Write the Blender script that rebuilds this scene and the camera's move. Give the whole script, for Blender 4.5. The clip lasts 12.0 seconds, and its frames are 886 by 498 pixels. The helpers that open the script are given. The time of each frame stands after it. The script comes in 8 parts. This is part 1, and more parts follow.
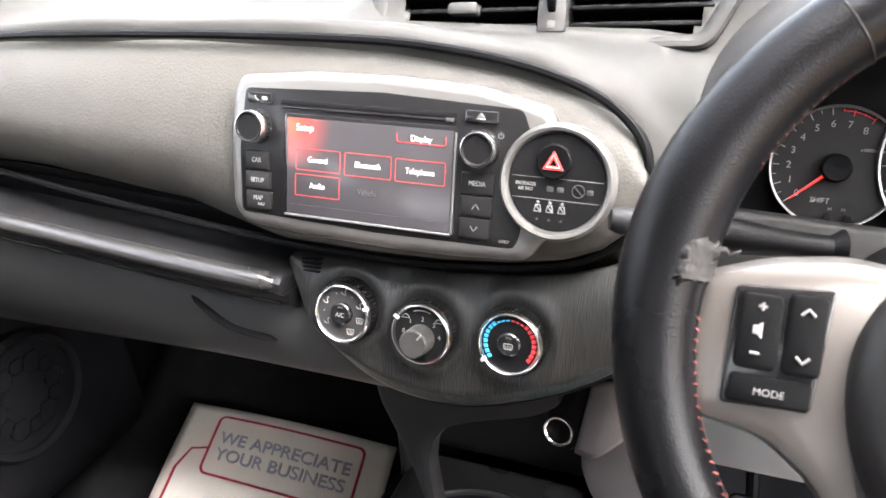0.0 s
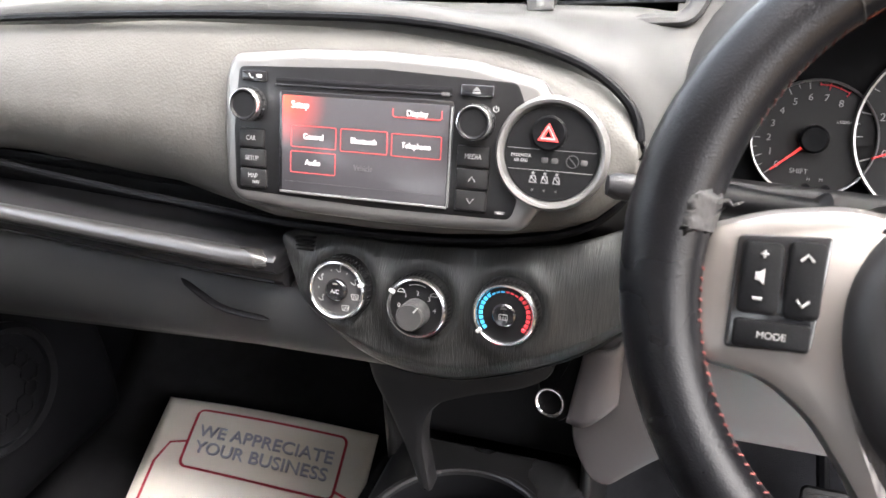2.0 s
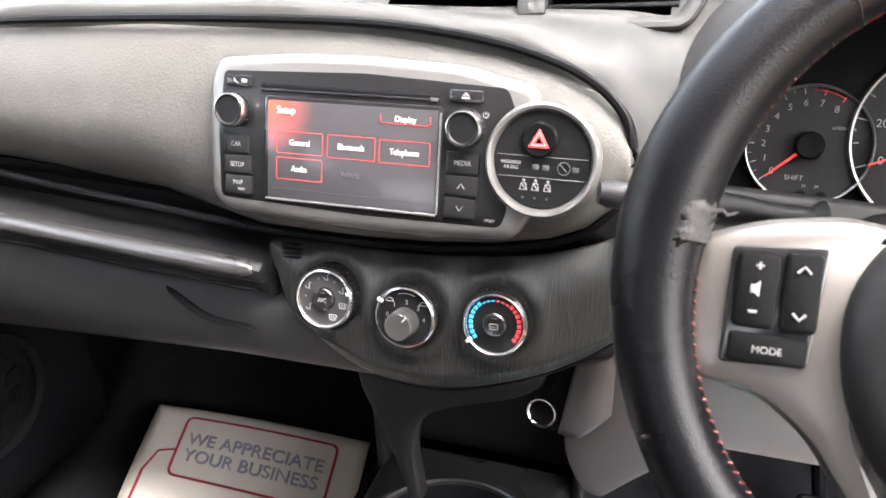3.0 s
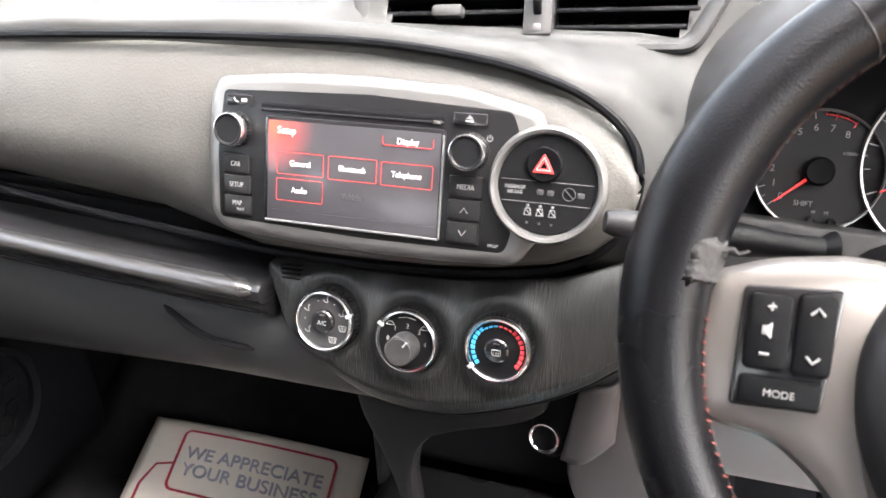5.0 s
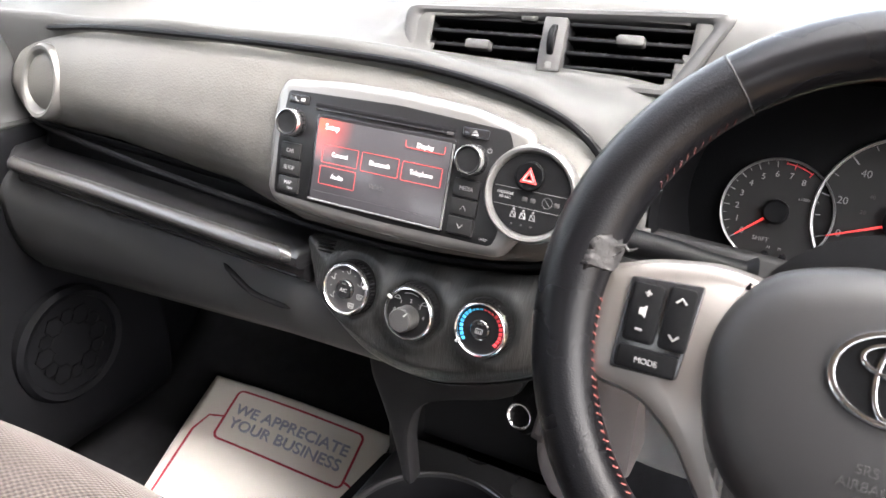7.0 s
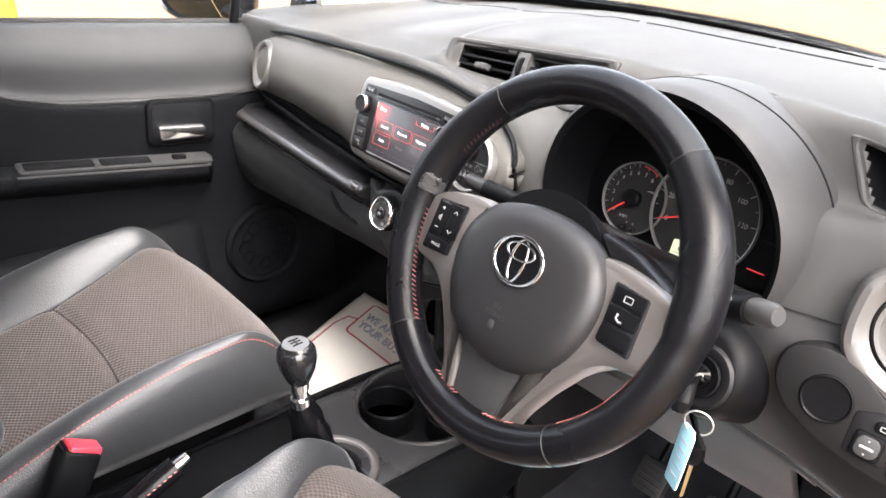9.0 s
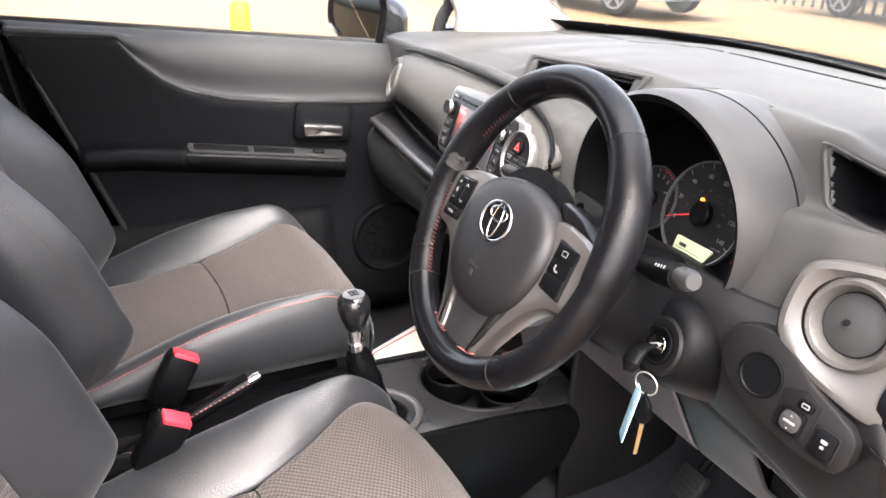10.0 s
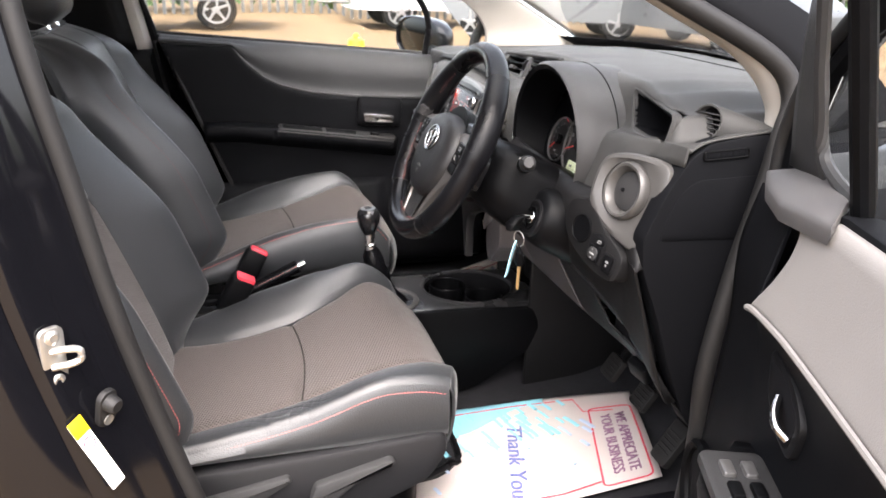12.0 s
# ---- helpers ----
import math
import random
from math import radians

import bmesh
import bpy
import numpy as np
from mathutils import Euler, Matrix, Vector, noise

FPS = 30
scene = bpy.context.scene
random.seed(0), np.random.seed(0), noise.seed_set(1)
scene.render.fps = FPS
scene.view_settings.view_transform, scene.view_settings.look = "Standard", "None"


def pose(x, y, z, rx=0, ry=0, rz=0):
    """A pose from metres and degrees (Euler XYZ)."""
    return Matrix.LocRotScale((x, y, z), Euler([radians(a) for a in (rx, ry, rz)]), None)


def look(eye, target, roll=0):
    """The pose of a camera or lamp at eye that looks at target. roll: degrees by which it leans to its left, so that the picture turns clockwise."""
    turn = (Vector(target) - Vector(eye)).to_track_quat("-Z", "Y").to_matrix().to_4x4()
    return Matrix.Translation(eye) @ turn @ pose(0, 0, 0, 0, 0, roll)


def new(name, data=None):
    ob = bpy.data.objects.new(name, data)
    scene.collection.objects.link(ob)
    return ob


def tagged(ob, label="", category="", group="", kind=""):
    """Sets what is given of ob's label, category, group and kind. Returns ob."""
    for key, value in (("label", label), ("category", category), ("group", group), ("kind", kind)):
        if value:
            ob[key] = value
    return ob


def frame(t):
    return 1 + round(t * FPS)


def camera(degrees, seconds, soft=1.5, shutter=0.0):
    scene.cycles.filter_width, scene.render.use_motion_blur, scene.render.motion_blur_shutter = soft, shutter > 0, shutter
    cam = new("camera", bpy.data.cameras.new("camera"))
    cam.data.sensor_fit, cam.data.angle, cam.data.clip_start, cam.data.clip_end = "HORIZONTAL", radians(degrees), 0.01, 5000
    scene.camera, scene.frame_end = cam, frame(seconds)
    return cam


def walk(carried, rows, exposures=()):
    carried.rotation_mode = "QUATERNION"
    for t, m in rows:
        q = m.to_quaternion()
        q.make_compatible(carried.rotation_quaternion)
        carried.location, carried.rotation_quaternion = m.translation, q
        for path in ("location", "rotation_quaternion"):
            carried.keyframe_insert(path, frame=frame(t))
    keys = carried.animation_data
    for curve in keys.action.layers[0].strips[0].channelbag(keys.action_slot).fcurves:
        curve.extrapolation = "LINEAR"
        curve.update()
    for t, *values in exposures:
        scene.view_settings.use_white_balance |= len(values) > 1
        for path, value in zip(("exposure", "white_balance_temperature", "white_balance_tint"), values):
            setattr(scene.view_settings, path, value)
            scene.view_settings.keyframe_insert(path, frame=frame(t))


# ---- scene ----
cam = camera(58.7, 12.0)
cam.data.dof.use_dof = True
cam.data.dof.focus_distance, cam.data.dof.aperture_fstop = 0.75, 16.0
PATH = [
    (0, (0.2110, -0.0373, 1.1310), (-0.3036, 1.1856, 0.4312), -3.14),
    (0.5, (0.1880, -0.0719, 1.1253), (-0.2852, 1.1679, 0.4262), -2.91),
    (1, (0.1920, -0.0628, 1.1240), (-0.2632, 1.1824, 0.4224), -3.18),
    (1.5, (0.1930, -0.0656, 1.1207), (-0.2576, 1.1823, 0.4210), -2.80),
    (2, (0.1930, -0.0663, 1.1177), (-0.2517, 1.1854, 0.4210), -2.43),
    (2.5, (0.1960, -0.0632, 1.1159), (-0.2444, 1.1917, 0.4222), -2.25),
    (3, (0.1930, -0.0531, 1.1157), (-0.2429, 1.2039, 0.4230), -2.27),
    (3.2, (0.1860, -0.0404, 1.1328), (-0.2439, 1.2023, 0.4111), -2.85),
    (5, (0.1880, -0.0377, 1.1239), (-0.2522, 1.2214, 0.4377), -1.86),
    (5.5, (0.1920, -0.0381, 1.1159), (-0.2631, 1.2202, 0.4380), -1.01),
    (6, (0.1940, -0.0524, 1.1188), (-0.2787, 1.2031, 0.4477), -0.26),
    (6.5, (0.2250, -0.0816, 1.1205), (-0.2865, 1.1631, 0.4578), 1.08),
    (7, (0.2970, -0.1169, 1.1478), (-0.3091, 1.0962, 0.5066), 2.21),
    (7.2, (0.3290, -0.1120, 1.1632), (-0.3121, 1.0780, 0.5130), 2.05),
    (8.8, (0.7300, -0.2100, 1.2460), (-0.5390, 1.0750, 0.3880), 3.00),
    (9, (0.7870, -0.2070, 1.2490), (-0.5690, 0.9840, 0.3880), 3.00),
    (9.5, (0.9060, -0.1520, 1.2550), (-0.6330, 0.8170, 0.4230), 3.30),
    (10, (1.0520, -0.1310, 1.2400), (-0.6090, 0.6640, 0.4600), 3.00),
    (10.5, (1.2850, -0.1860, 1.2490), (-0.4130, 0.5550, 0.4950), 2.30),
    (11, (1.4540, -0.2000, 1.2650), (-0.2720, 0.4930, 0.5290), 2.50),
    (11.5, (1.5880, -0.1370, 1.2460), (-0.1880, 0.4590, 0.5460), 2.70),
    (12, (1.6790, -0.0860, 1.2290), (-0.1270, 0.4290, 0.5420), 1.80),
]
walk(cam, [(t, look(eye, target, roll)) for t, eye, target, roll in PATH],
     exposures=[(0, 4.22, 6650, 12), (7.0, 4.15, 6650, 12), (9.0, 3.7, 6650, 13), (10.5, 3.45, 6700, 15), (12.0, 2.86, 6650, 14)])

# ---- light: a bright overcast day ----
SUN_UP, SUN_TURN = 58.0, 101.0
world = bpy.data.worlds.new("sky")
scene.world = world
world.use_nodes = True
wn, wl = world.node_tree.nodes, world.node_tree.links
sky = wn.new("ShaderNodeTexSky")
sky.sky_type = "NISHITA"
sky.sun_disc = False
sky.sun_elevation, sky.sun_rotation = radians(SUN_UP), radians(SUN_TURN)
sky.air_density, sky.dust_density, sky.ozone_density = 1.0, 5.0, 0.6
soft_sky = wn.new("ShaderNodeHueSaturation")
soft_sky.inputs["Saturation"].default_value = 0.45
wl.new(sky.outputs[0], soft_sky.inputs["Color"])
wl.new(soft_sky.outputs[0], wn["Background"].inputs["Color"])
wn["Background"].inputs["Strength"].default_value = 0.15
sun = new("sun", bpy.data.lights.new("sun", "SUN"))
sun.data.energy, sun.data.angle, sun.data.color = 1.02, radians(108), (1.0, 0.97, 0.95)
sun.matrix_world = look((0, 0, 0), (-math.sin(radians(SUN_TURN)) * math.cos(radians(SUN_UP)), -math.cos(radians(SUN_TURN)) * math.cos(radians(SUN_UP)), -math.sin(radians(SUN_UP))))

# ---- materials ----
def material(name, color, rough=0.5, metal=0.0, grain=0.0, grain_scale=900.0, vary=0.12, vary_scale=6.0, spec=0.5, coat=0.0, emit=None, emit_strength=0.0, kind="noise", stretch=None, contrast=1.0, sheen=0.0):
    m = bpy.data.materials.new(name)
    m.use_nodes = True
    n, l = m.node_tree.nodes, m.node_tree.links
    b = n["Principled BSDF"]
    b.inputs["Roughness"].default_value = rough
    b.inputs["Metallic"].default_value = metal
    b.inputs["Specular IOR Level"].default_value = spec
    b.inputs["Coat Weight"].default_value = coat
    b.inputs["Coat Roughness"].default_value = 0.12
    tc = n.new("ShaderNodeTexCoord")
    mp = n.new("ShaderNodeMapping")
    l.new(tc.outputs["Object"], mp.inputs["Vector"])
    if stretch:
        mp.inputs["Scale"].default_value = stretch
    big = n.new("ShaderNodeTexNoise")
    big.inputs["Scale"].default_value, big.inputs["Detail"].default_value = vary_scale, 5.0
    l.new(mp.outputs[0], big.inputs["Vector"])
    ramp = n.new("ShaderNodeMix")
    ramp.data_type = "RGBA"
    ramp.inputs[6].default_value = (*[c * (1 - vary) for c in color], 1)
    ramp.inputs[7].default_value = (*[min(1, c * (1 + vary)) for c in color], 1)
    spread = n.new("ShaderNodeMapRange")
    spread.inputs[1].default_value, spread.inputs[2].default_value = 0.5 - 0.5 / contrast, 0.5 + 0.5 / contrast
    l.new(big.outputs["Fac"], spread.inputs[0])
    l.new(spread.outputs[0], ramp.inputs[0])
    b.inputs["Sheen Weight"].default_value, b.inputs["Sheen Roughness"].default_value = sheen, 0.4
    l.new(ramp.outputs[2], b.inputs["Base Color"])
    rr = n.new("ShaderNodeMapRange")
    rr.inputs[3].default_value, rr.inputs[4].default_value = max(0.02, rough - 0.08), min(1, rough + 0.08)
    l.new(spread.outputs[0], rr.inputs[0])
    l.new(rr.outputs[0], b.inputs["Roughness"])
    if grain:
        if kind == "cells":
            fine = n.new("ShaderNodeTexVoronoi")
            fine.inputs["Scale"].default_value = grain_scale
            out = fine.outputs["Distance"]
        elif kind == "weave":
            waves = []
            for way in ((0.55, 0.12, -0.1), (-0.10, 1, -0.7)):
                dot = n.new("ShaderNodeVectorMath")
                dot.operation = "DOT_PRODUCT"
                dot.inputs[1].default_value = [grain_scale * 6.283 * q for q in way]
                l.new(mp.outputs[0], dot.inputs[0])
                wave = n.new("ShaderNodeMath")
                wave.operation = "SINE"
                l.new(dot.outputs["Value"], wave.inputs[0])
                waves.append(wave)
            knit = n.new("ShaderNodeMath")
            knit.operation = "MULTIPLY"
            l.new(waves[0].outputs[0], knit.inputs[0])
            l.new(waves[1].outputs[0], knit.inputs[1])
            out = knit.outputs[0]
            shade = n.new("ShaderNodeMix")
            shade.data_type, shade.blend_type = "RGBA", "MULTIPLY"
            shade.inputs[0].default_value = 1.0
            lift = n.new("ShaderNodeMapRange")
            lift.inputs[1].default_value, lift.inputs[3].default_value, lift.inputs[4].default_value = -1.0, 0.5, 1.5
            l.new(out, lift.inputs[0])
            l.new(ramp.outputs[2], shade.inputs[6])
            l.new(lift.outputs[0], shade.inputs[7])
            l.new(shade.outputs[2], b.inputs["Base Color"])
        else:
            fine = n.new("ShaderNodeTexNoise")
            fine.inputs["Scale"].default_value, fine.inputs["Detail"].default_value = grain_scale, 3.0
            out = fine.outputs["Fac"]
        if kind != "weave":
            l.new(mp.outputs[0], fine.inputs["Vector"])
        bump = n.new("ShaderNodeBump")
        bump.inputs["Strength"].default_value, bump.inputs["Distance"].default_value = grain, 0.001
        l.new(out, bump.inputs["Height"])
        l.new(bump.outputs[0], b.inputs["Normal"])
    if emit:
        b.inputs["Emission Color"].default_value = (*emit, 1)
        b.inputs["Emission Strength"].default_value = emit_strength
    return m


PAD = material("soft_dark_grey_plastic", (0.0235, 0.0235, 0.024), 0.5, grain=0.25, grain_scale=1400, spec=0.3)
TRIM = material("grained_warm_grey_panel", (0.053, 0.0515, 0.0475), 0.52, grain=0.2, grain_scale=460, kind="cells", spec=0.3)
BLACK = material("black_plastic", (0.0022, 0.0023, 0.0027), 0.46, grain=0.2, grain_scale=1200, spec=0.075)
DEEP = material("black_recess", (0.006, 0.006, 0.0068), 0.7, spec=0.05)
DOOR_BLACK = material("black_door_plastic", (0.0034, 0.0036, 0.0044), 0.6, grain=0.2, grain_scale=1100, spec=0.07)
GREY_LOWER = material("dark_grey_lower_plastic", (0.011, 0.011, 0.012), 0.45, grain=0.2, grain_scale=1200, spec=0.25)
PIANO = material("gloss_black", (0.008, 0.008, 0.009), 0.16, vary=0.3)
BRUSHED = material("brushed_black", (0.026, 0.0268, 0.0272), 0.36, grain=1.0, grain_scale=90, stretch=(15, 0.5, 0.5), vary=0.35, vary_scale=110, contrast=2.0, spec=0.4, metal=0.5)
SILVER = material("satin_silver_paint", (0.146, 0.144, 0.141), 0.34, vary=0.05, metal=0.68)
DARK_SATIN = material("dark_satin_strip", (0.012, 0.012, 0.013), 0.26, vary=0.05, spec=0.4)
GLOSSY = material("black_faceplate", (0.006, 0.006, 0.0065), 0.3, vary=0.2, spec=0.2)
WARM_SILVER = material("satin_warm_silver_paint", (0.172, 0.160, 0.152), 0.34, vary=0.05, metal=0.8)
CHROME = material("chrome", (0.88, 0.88, 0.88), 0.2, metal=1.0, vary=0.02)
STEEL = material("zinc_steel", (0.6, 0.58, 0.54), 0.35, metal=0.9, vary=0.15, vary_scale=60)
LEATHER = material("black_leather", (0.0030, 0.0030, 0.0036), 0.25, grain=0.05, grain_scale=1500, kind="cells", spec=0.2)
LEATHER_SEAT = material("charcoal_seat_leather", (0.0145, 0.0158, 0.0176), 0.44, grain=0.3, grain_scale=420, kind="cells", spec=0.68, sheen=0.14, vary=0.3, vary_scale=9)
PERFORATED = material("perforated_black_leather", (0.0030, 0.0030, 0.0036), 0.29, grain=0.16, grain_scale=1000, kind="cells", spec=0.15)
CLOTH = material("brown_grey_woven_cloth", (0.062, 0.051, 0.047), 0.85, grain=0.6, grain_scale=190, kind="weave", vary=0.1, vary_scale=14, spec=0.25, sheen=0.12)
DARK_CLOTH = material("dark_seam_cloth", (0.012, 0.010, 0.0095), 0.9, spec=0.1)
LIGHT_PLASTIC = material("light_grey_plastic", (0.062, 0.057, 0.059), 0.5, grain=0.2, grain_scale=900, spec=0.4)
CARPET = material("black_carpet", (0.018, 0.0182, 0.0205), 0.95, grain=1.0, grain_scale=700, vary=0.4, vary_scale=40, spec=0.1)
PAPER = material("white_paper", (0.93, 0.89, 0.82), 0.7, vary=0.04, vary_scale=20)
RED_PRINT = material("red_print", (0.5, 0.03, 0.06), 0.6)
MAUVE_PRINT = material("mauve_print", (0.20, 0.10, 0.17), 0.6)
BLUE_PRINT = material("blue_grey_print", (0.43, 0.45, 0.54), 0.6)
CYAN_PRINT = material("pale_cyan_print", (0.22, 0.55, 0.64), 0.6)
RED_THREAD = material("red_thread", (0.36, 0.09, 0.08), 0.7)
RED_BUTTON = material("red_plastic", (0.6, 0.03, 0.05), 0.35)
CAR_PAINT = material("black_car_paint", (0.0035, 0.0035, 0.0045), 0.1, spec=0.5)
RUBBER = material("black_rubber", (0.0095, 0.0092, 0.0092), 0.55, spec=0.3)
HEADLINER = material("beige_headliner", (0.4, 0.375, 0.34), 0.85, grain=0.4, grain_scale=600)
# PAD's plastic in a lighter copy, as if brightened by the windscreen sky.
LIT_DASH_TOP = material("brightened_dashboard_top", (0.031, 0.031, 0.0302), 0.58, grain=0.25, grain_scale=1400, spec=0.3)
VENT_PAINT = material("satin_grey_paint", (0.058, 0.056, 0.054), 0.4, metal=0.25, vary=0.04)
CORNER_GREY = material("grey_corner_plastic", (0.062, 0.059, 0.058), 0.5, grain=0.2, grain_scale=1000, spec=0.35)
# Near-black base stands in for the dark surroundings a mirror would reflect.
MIRROR = material("darkened_mirror", (0.022, 0.026, 0.028), 0.04, metal=1.0, vary=0.02)
WORN = material("worn_pale_patch", (0.021, 0.0205, 0.021), 0.6, grain=0.6, grain_scale=300, vary=0.5, vary_scale=120, spec=0.2)
RIM_THREAD = material("muted_red_thread", (0.22, 0.058, 0.05), 0.7)
DARK_THREAD = material("dark_red_thread", (0.08, 0.02, 0.02), 0.7)
LABEL_GREY = material("grey_marking", (0.17, 0.17, 0.17), 0.5, vary=0.02)
INK = material("dark_blue_ink", (0.10, 0.12, 0.30), 0.6)
LILAC_PRINT = material("pale_blue_print", (0.36, 0.47, 0.62), 0.6)
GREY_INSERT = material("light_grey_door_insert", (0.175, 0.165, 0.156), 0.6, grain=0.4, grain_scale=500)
WHITE_MARK = material("white_marking", (0.30, 0.30, 0.30), 0.5, vary=0.02)
BLUE_MARK = material("blue_marking", (0.03, 0.3, 0.55), 0.5, vary=0.02)
RED_MARK = material("red_marking", (0.6, 0.04, 0.05), 0.5, vary=0.02)
DIM_MARK = material("dim_grey_marking", (0.03, 0.03, 0.03), 0.5)
GLOW_WHITE = material("lit_white", (0.35, 0.35, 0.35), 0.5, emit=(1, 0.90, 0.88), emit_strength=0.06)
GLOW_RED = material("lit_red", (0.35, 0.02, 0.02), 0.5, emit=(1, 0.05, 0.04), emit_strength=0.04)
GLOW_DIM = material("lit_dim", (0.03, 0.03, 0.03), 0.5, emit=(0.2, 0.2, 0.22), emit_strength=0.02)
GLOW_LAMP = material("warning_lamp", (0.8, 0.1, 0.02), 0.4, emit=(1, 0.12, 0.02), emit_strength=0.9)
LCD = material("green_grey_lcd", (0.36, 0.4, 0.26), 0.3, emit=(0.5, 0.55, 0.36), emit_strength=0.06)
GRAVEL = material("sandy_gravel", (0.122, 0.077, 0.034), 0.95, grain=1.0, grain_scale=30, vary=0.25, vary_scale=2.0)
YELLOW = material("yellow_plastic", (0.62, 0.46, 0.008), 0.45)
TAG_BLUE = material("pale_blue_card", (0.35, 0.66, 0.78), 0.6)


def glass_material(name, tint):
    m = bpy.data.materials.new(name)
    m.use_nodes = True
    b = m.node_tree.nodes["Principled BSDF"]
    b.inputs["Base Color"].default_value = (*tint, 1)
    b.inputs["Transmission Weight"].default_value = 1.0
    b.inputs["Roughness"].default_value = 0.0
    b.inputs["IOR"].default_value = 1.45
    return m


# PAPER in a darker copy, offsetting the stronger light at the driver's feet.
DIMMED_PAPER = material("dimmed_cream_paper", (0.46, 0.416, 0.394), 0.75, vary=0.08, vary_scale=14)
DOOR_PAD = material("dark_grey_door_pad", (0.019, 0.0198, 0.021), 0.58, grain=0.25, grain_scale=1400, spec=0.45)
PILLAR_BEIGE = material("beige_pillar_plastic", (0.3, 0.282, 0.255), 0.7, grain=0.3, grain_scale=700)
GLASS = glass_material("window_glass", (0.93, 0.96, 0.95))


def screen_material():
    """The lit display: dark grey-violet, with the red corner glow of its menu."""
    m = bpy.data.materials.new("display_picture")
    m.use_nodes = True
    n, l = m.node_tree.nodes, m.node_tree.links
    b = n["Principled BSDF"]
    b.inputs["Base Color"].default_value = (0.02, 0.02, 0.022, 1)
    b.inputs["Roughness"].default_value = 0.18
    b.inputs["Specular IOR Level"].default_value = 0.36
    tc = n.new("ShaderNodeTexCoord")
    sub = n.new("ShaderNodeVectorMath")
    sub.operation = "DISTANCE"
    sub.inputs[1].default_value = (0.06, 0.0, 0.93)
    flatten = n.new("ShaderNodeVectorMath")
    flatten.operation = "MULTIPLY"
    flatten.inputs[1].default_value = (1.85, 0.0, 1.0)
    l.new(tc.outputs["Generated"], flatten.inputs[0])
    l.new(flatten.outputs[0], sub.inputs[0])
    ramp = n.new("ShaderNodeValToRGB")
    e = ramp.color_ramp.elements
    e[0].position, e[0].color = 0.0, (1.5, 0.13, 0.03, 1)
    e[1].position, e[1].color = 0.46, (0.026, 0.023, 0.026, 1)
    k = e.new(0.13)
    k.color = (1.0, 0.05, 0.02, 1)
    k = e.new(0.27)
    k.color = (0.34, 0.045, 0.04, 1)
    l.new(sub.outputs["Value"], ramp.inputs[0])
    l.new(ramp.outputs[0], b.inputs["Emission Color"])
    b.inputs["Emission Strength"].default_value = 0.115
    return m


SCREEN = screen_material()
RING_GREY = material("satin_silver_grey_ring", (0.08, 0.079, 0.077), 0.4, metal=0.35, vary=0.04)
NUMERAL = material("instrument_numerals", (0.15, 0.15, 0.15), 0.5, vary=0.02)
FACE_GREY = material("instrument_face", (0.0085, 0.0082, 0.0085), 0.5, spec=0.2)
SWITCH_GREY = material("satin_charcoal_plastic", (0.0045, 0.0045, 0.005), 0.42, grain=0.1, grain_scale=1500, spec=0.16)
STRIP_METAL = material("dark_satin_metal_strip", (0.07, 0.069, 0.069), 0.3, metal=0.75, vary=0.05)
EMBOSS = material("embossed_black_marking", (0.016, 0.016, 0.0165), 0.5, vary=0.02)
FAINT_MARK = material("faint_grey_marking", (0.12, 0.12, 0.12), 0.5, vary=0.02)
TRAY_GREY = material("satin_dark_grey_tray", (0.018, 0.0178, 0.0185), 0.28, spec=0.5, vary=0.2)
EMBLEM_CHROME = material("dark_chrome", (0.42, 0.42, 0.43), 0.16, metal=1.0, vary=0.05)
DIAL_GREY = material("grey_dial_plastic", (0.027, 0.027, 0.028), 0.36, spec=0.3)
FASCIA = material("dark_fascia_plastic", (0.0062, 0.0061, 0.0064), 0.48, grain=0.2, grain_scale=1200, spec=0.16)
BUTTON_GREY = material("charcoal_button_plastic", (0.0062, 0.0062, 0.0066), 0.4, grain=0.1, grain_scale=1500, spec=0.22)
HUB_GREY = material("soft_charcoal_cover", (0.0098, 0.0096, 0.0102), 0.44, grain=0.12, grain_scale=1500, spec=0.34)
LEDGE_BLACK = material("satin_black_ledge", (0.007, 0.007, 0.0078), 0.34, spec=0.4, vary=0.2)

# ---- building helpers ----
def finish(name, verts, faces, mat, parent=None, label="", smooth=35, thick=0.0):
    me = bpy.data.meshes.new(name)
    me.from_pydata([tuple(v) for v in verts], [], faces)
    me.materials.append(mat)
    bm = bmesh.new()
    bm.from_mesh(me)
    bmesh.ops.remove_doubles(bm, verts=bm.verts, dist=1e-6)
    bmesh.ops.recalc_face_normals(bm, faces=bm.faces)
    bm.to_mesh(me)
    bm.free()
    if smooth:
        me.shade_smooth()
        me.set_sharp_from_angle(angle=radians(smooth))
    ob = new(name, me)
    if parent is not None:
        ob.parent = parent
        ob.matrix_parent_inverse = parent.matrix_basis.inverted() if parent.parent is None else Matrix.Identity(4)
    if label:
        tagged(ob, label)
    if thick:
        s = ob.modifiers.new("thickness", "SOLIDIFY")
        s.thickness, s.offset = thick, 0
    return ob


def thing(name, at, label, category, group="", kind=""):
    ob = new(name)
    ob.empty_display_size = 0.05
    ob.matrix_basis = Matrix.Translation(at)
    return tagged(ob, label, category, group, kind)


def axes(o, x, y):
    """A frame at o, whose z is x cross y."""
    x = Vector(x).normalized()
    z = x.cross(Vector(y)).normalized()
    y = z.cross(x)
    m = Matrix((x, y, z)).transposed().to_4x4()
    m.translation = Vector(o)
    return m


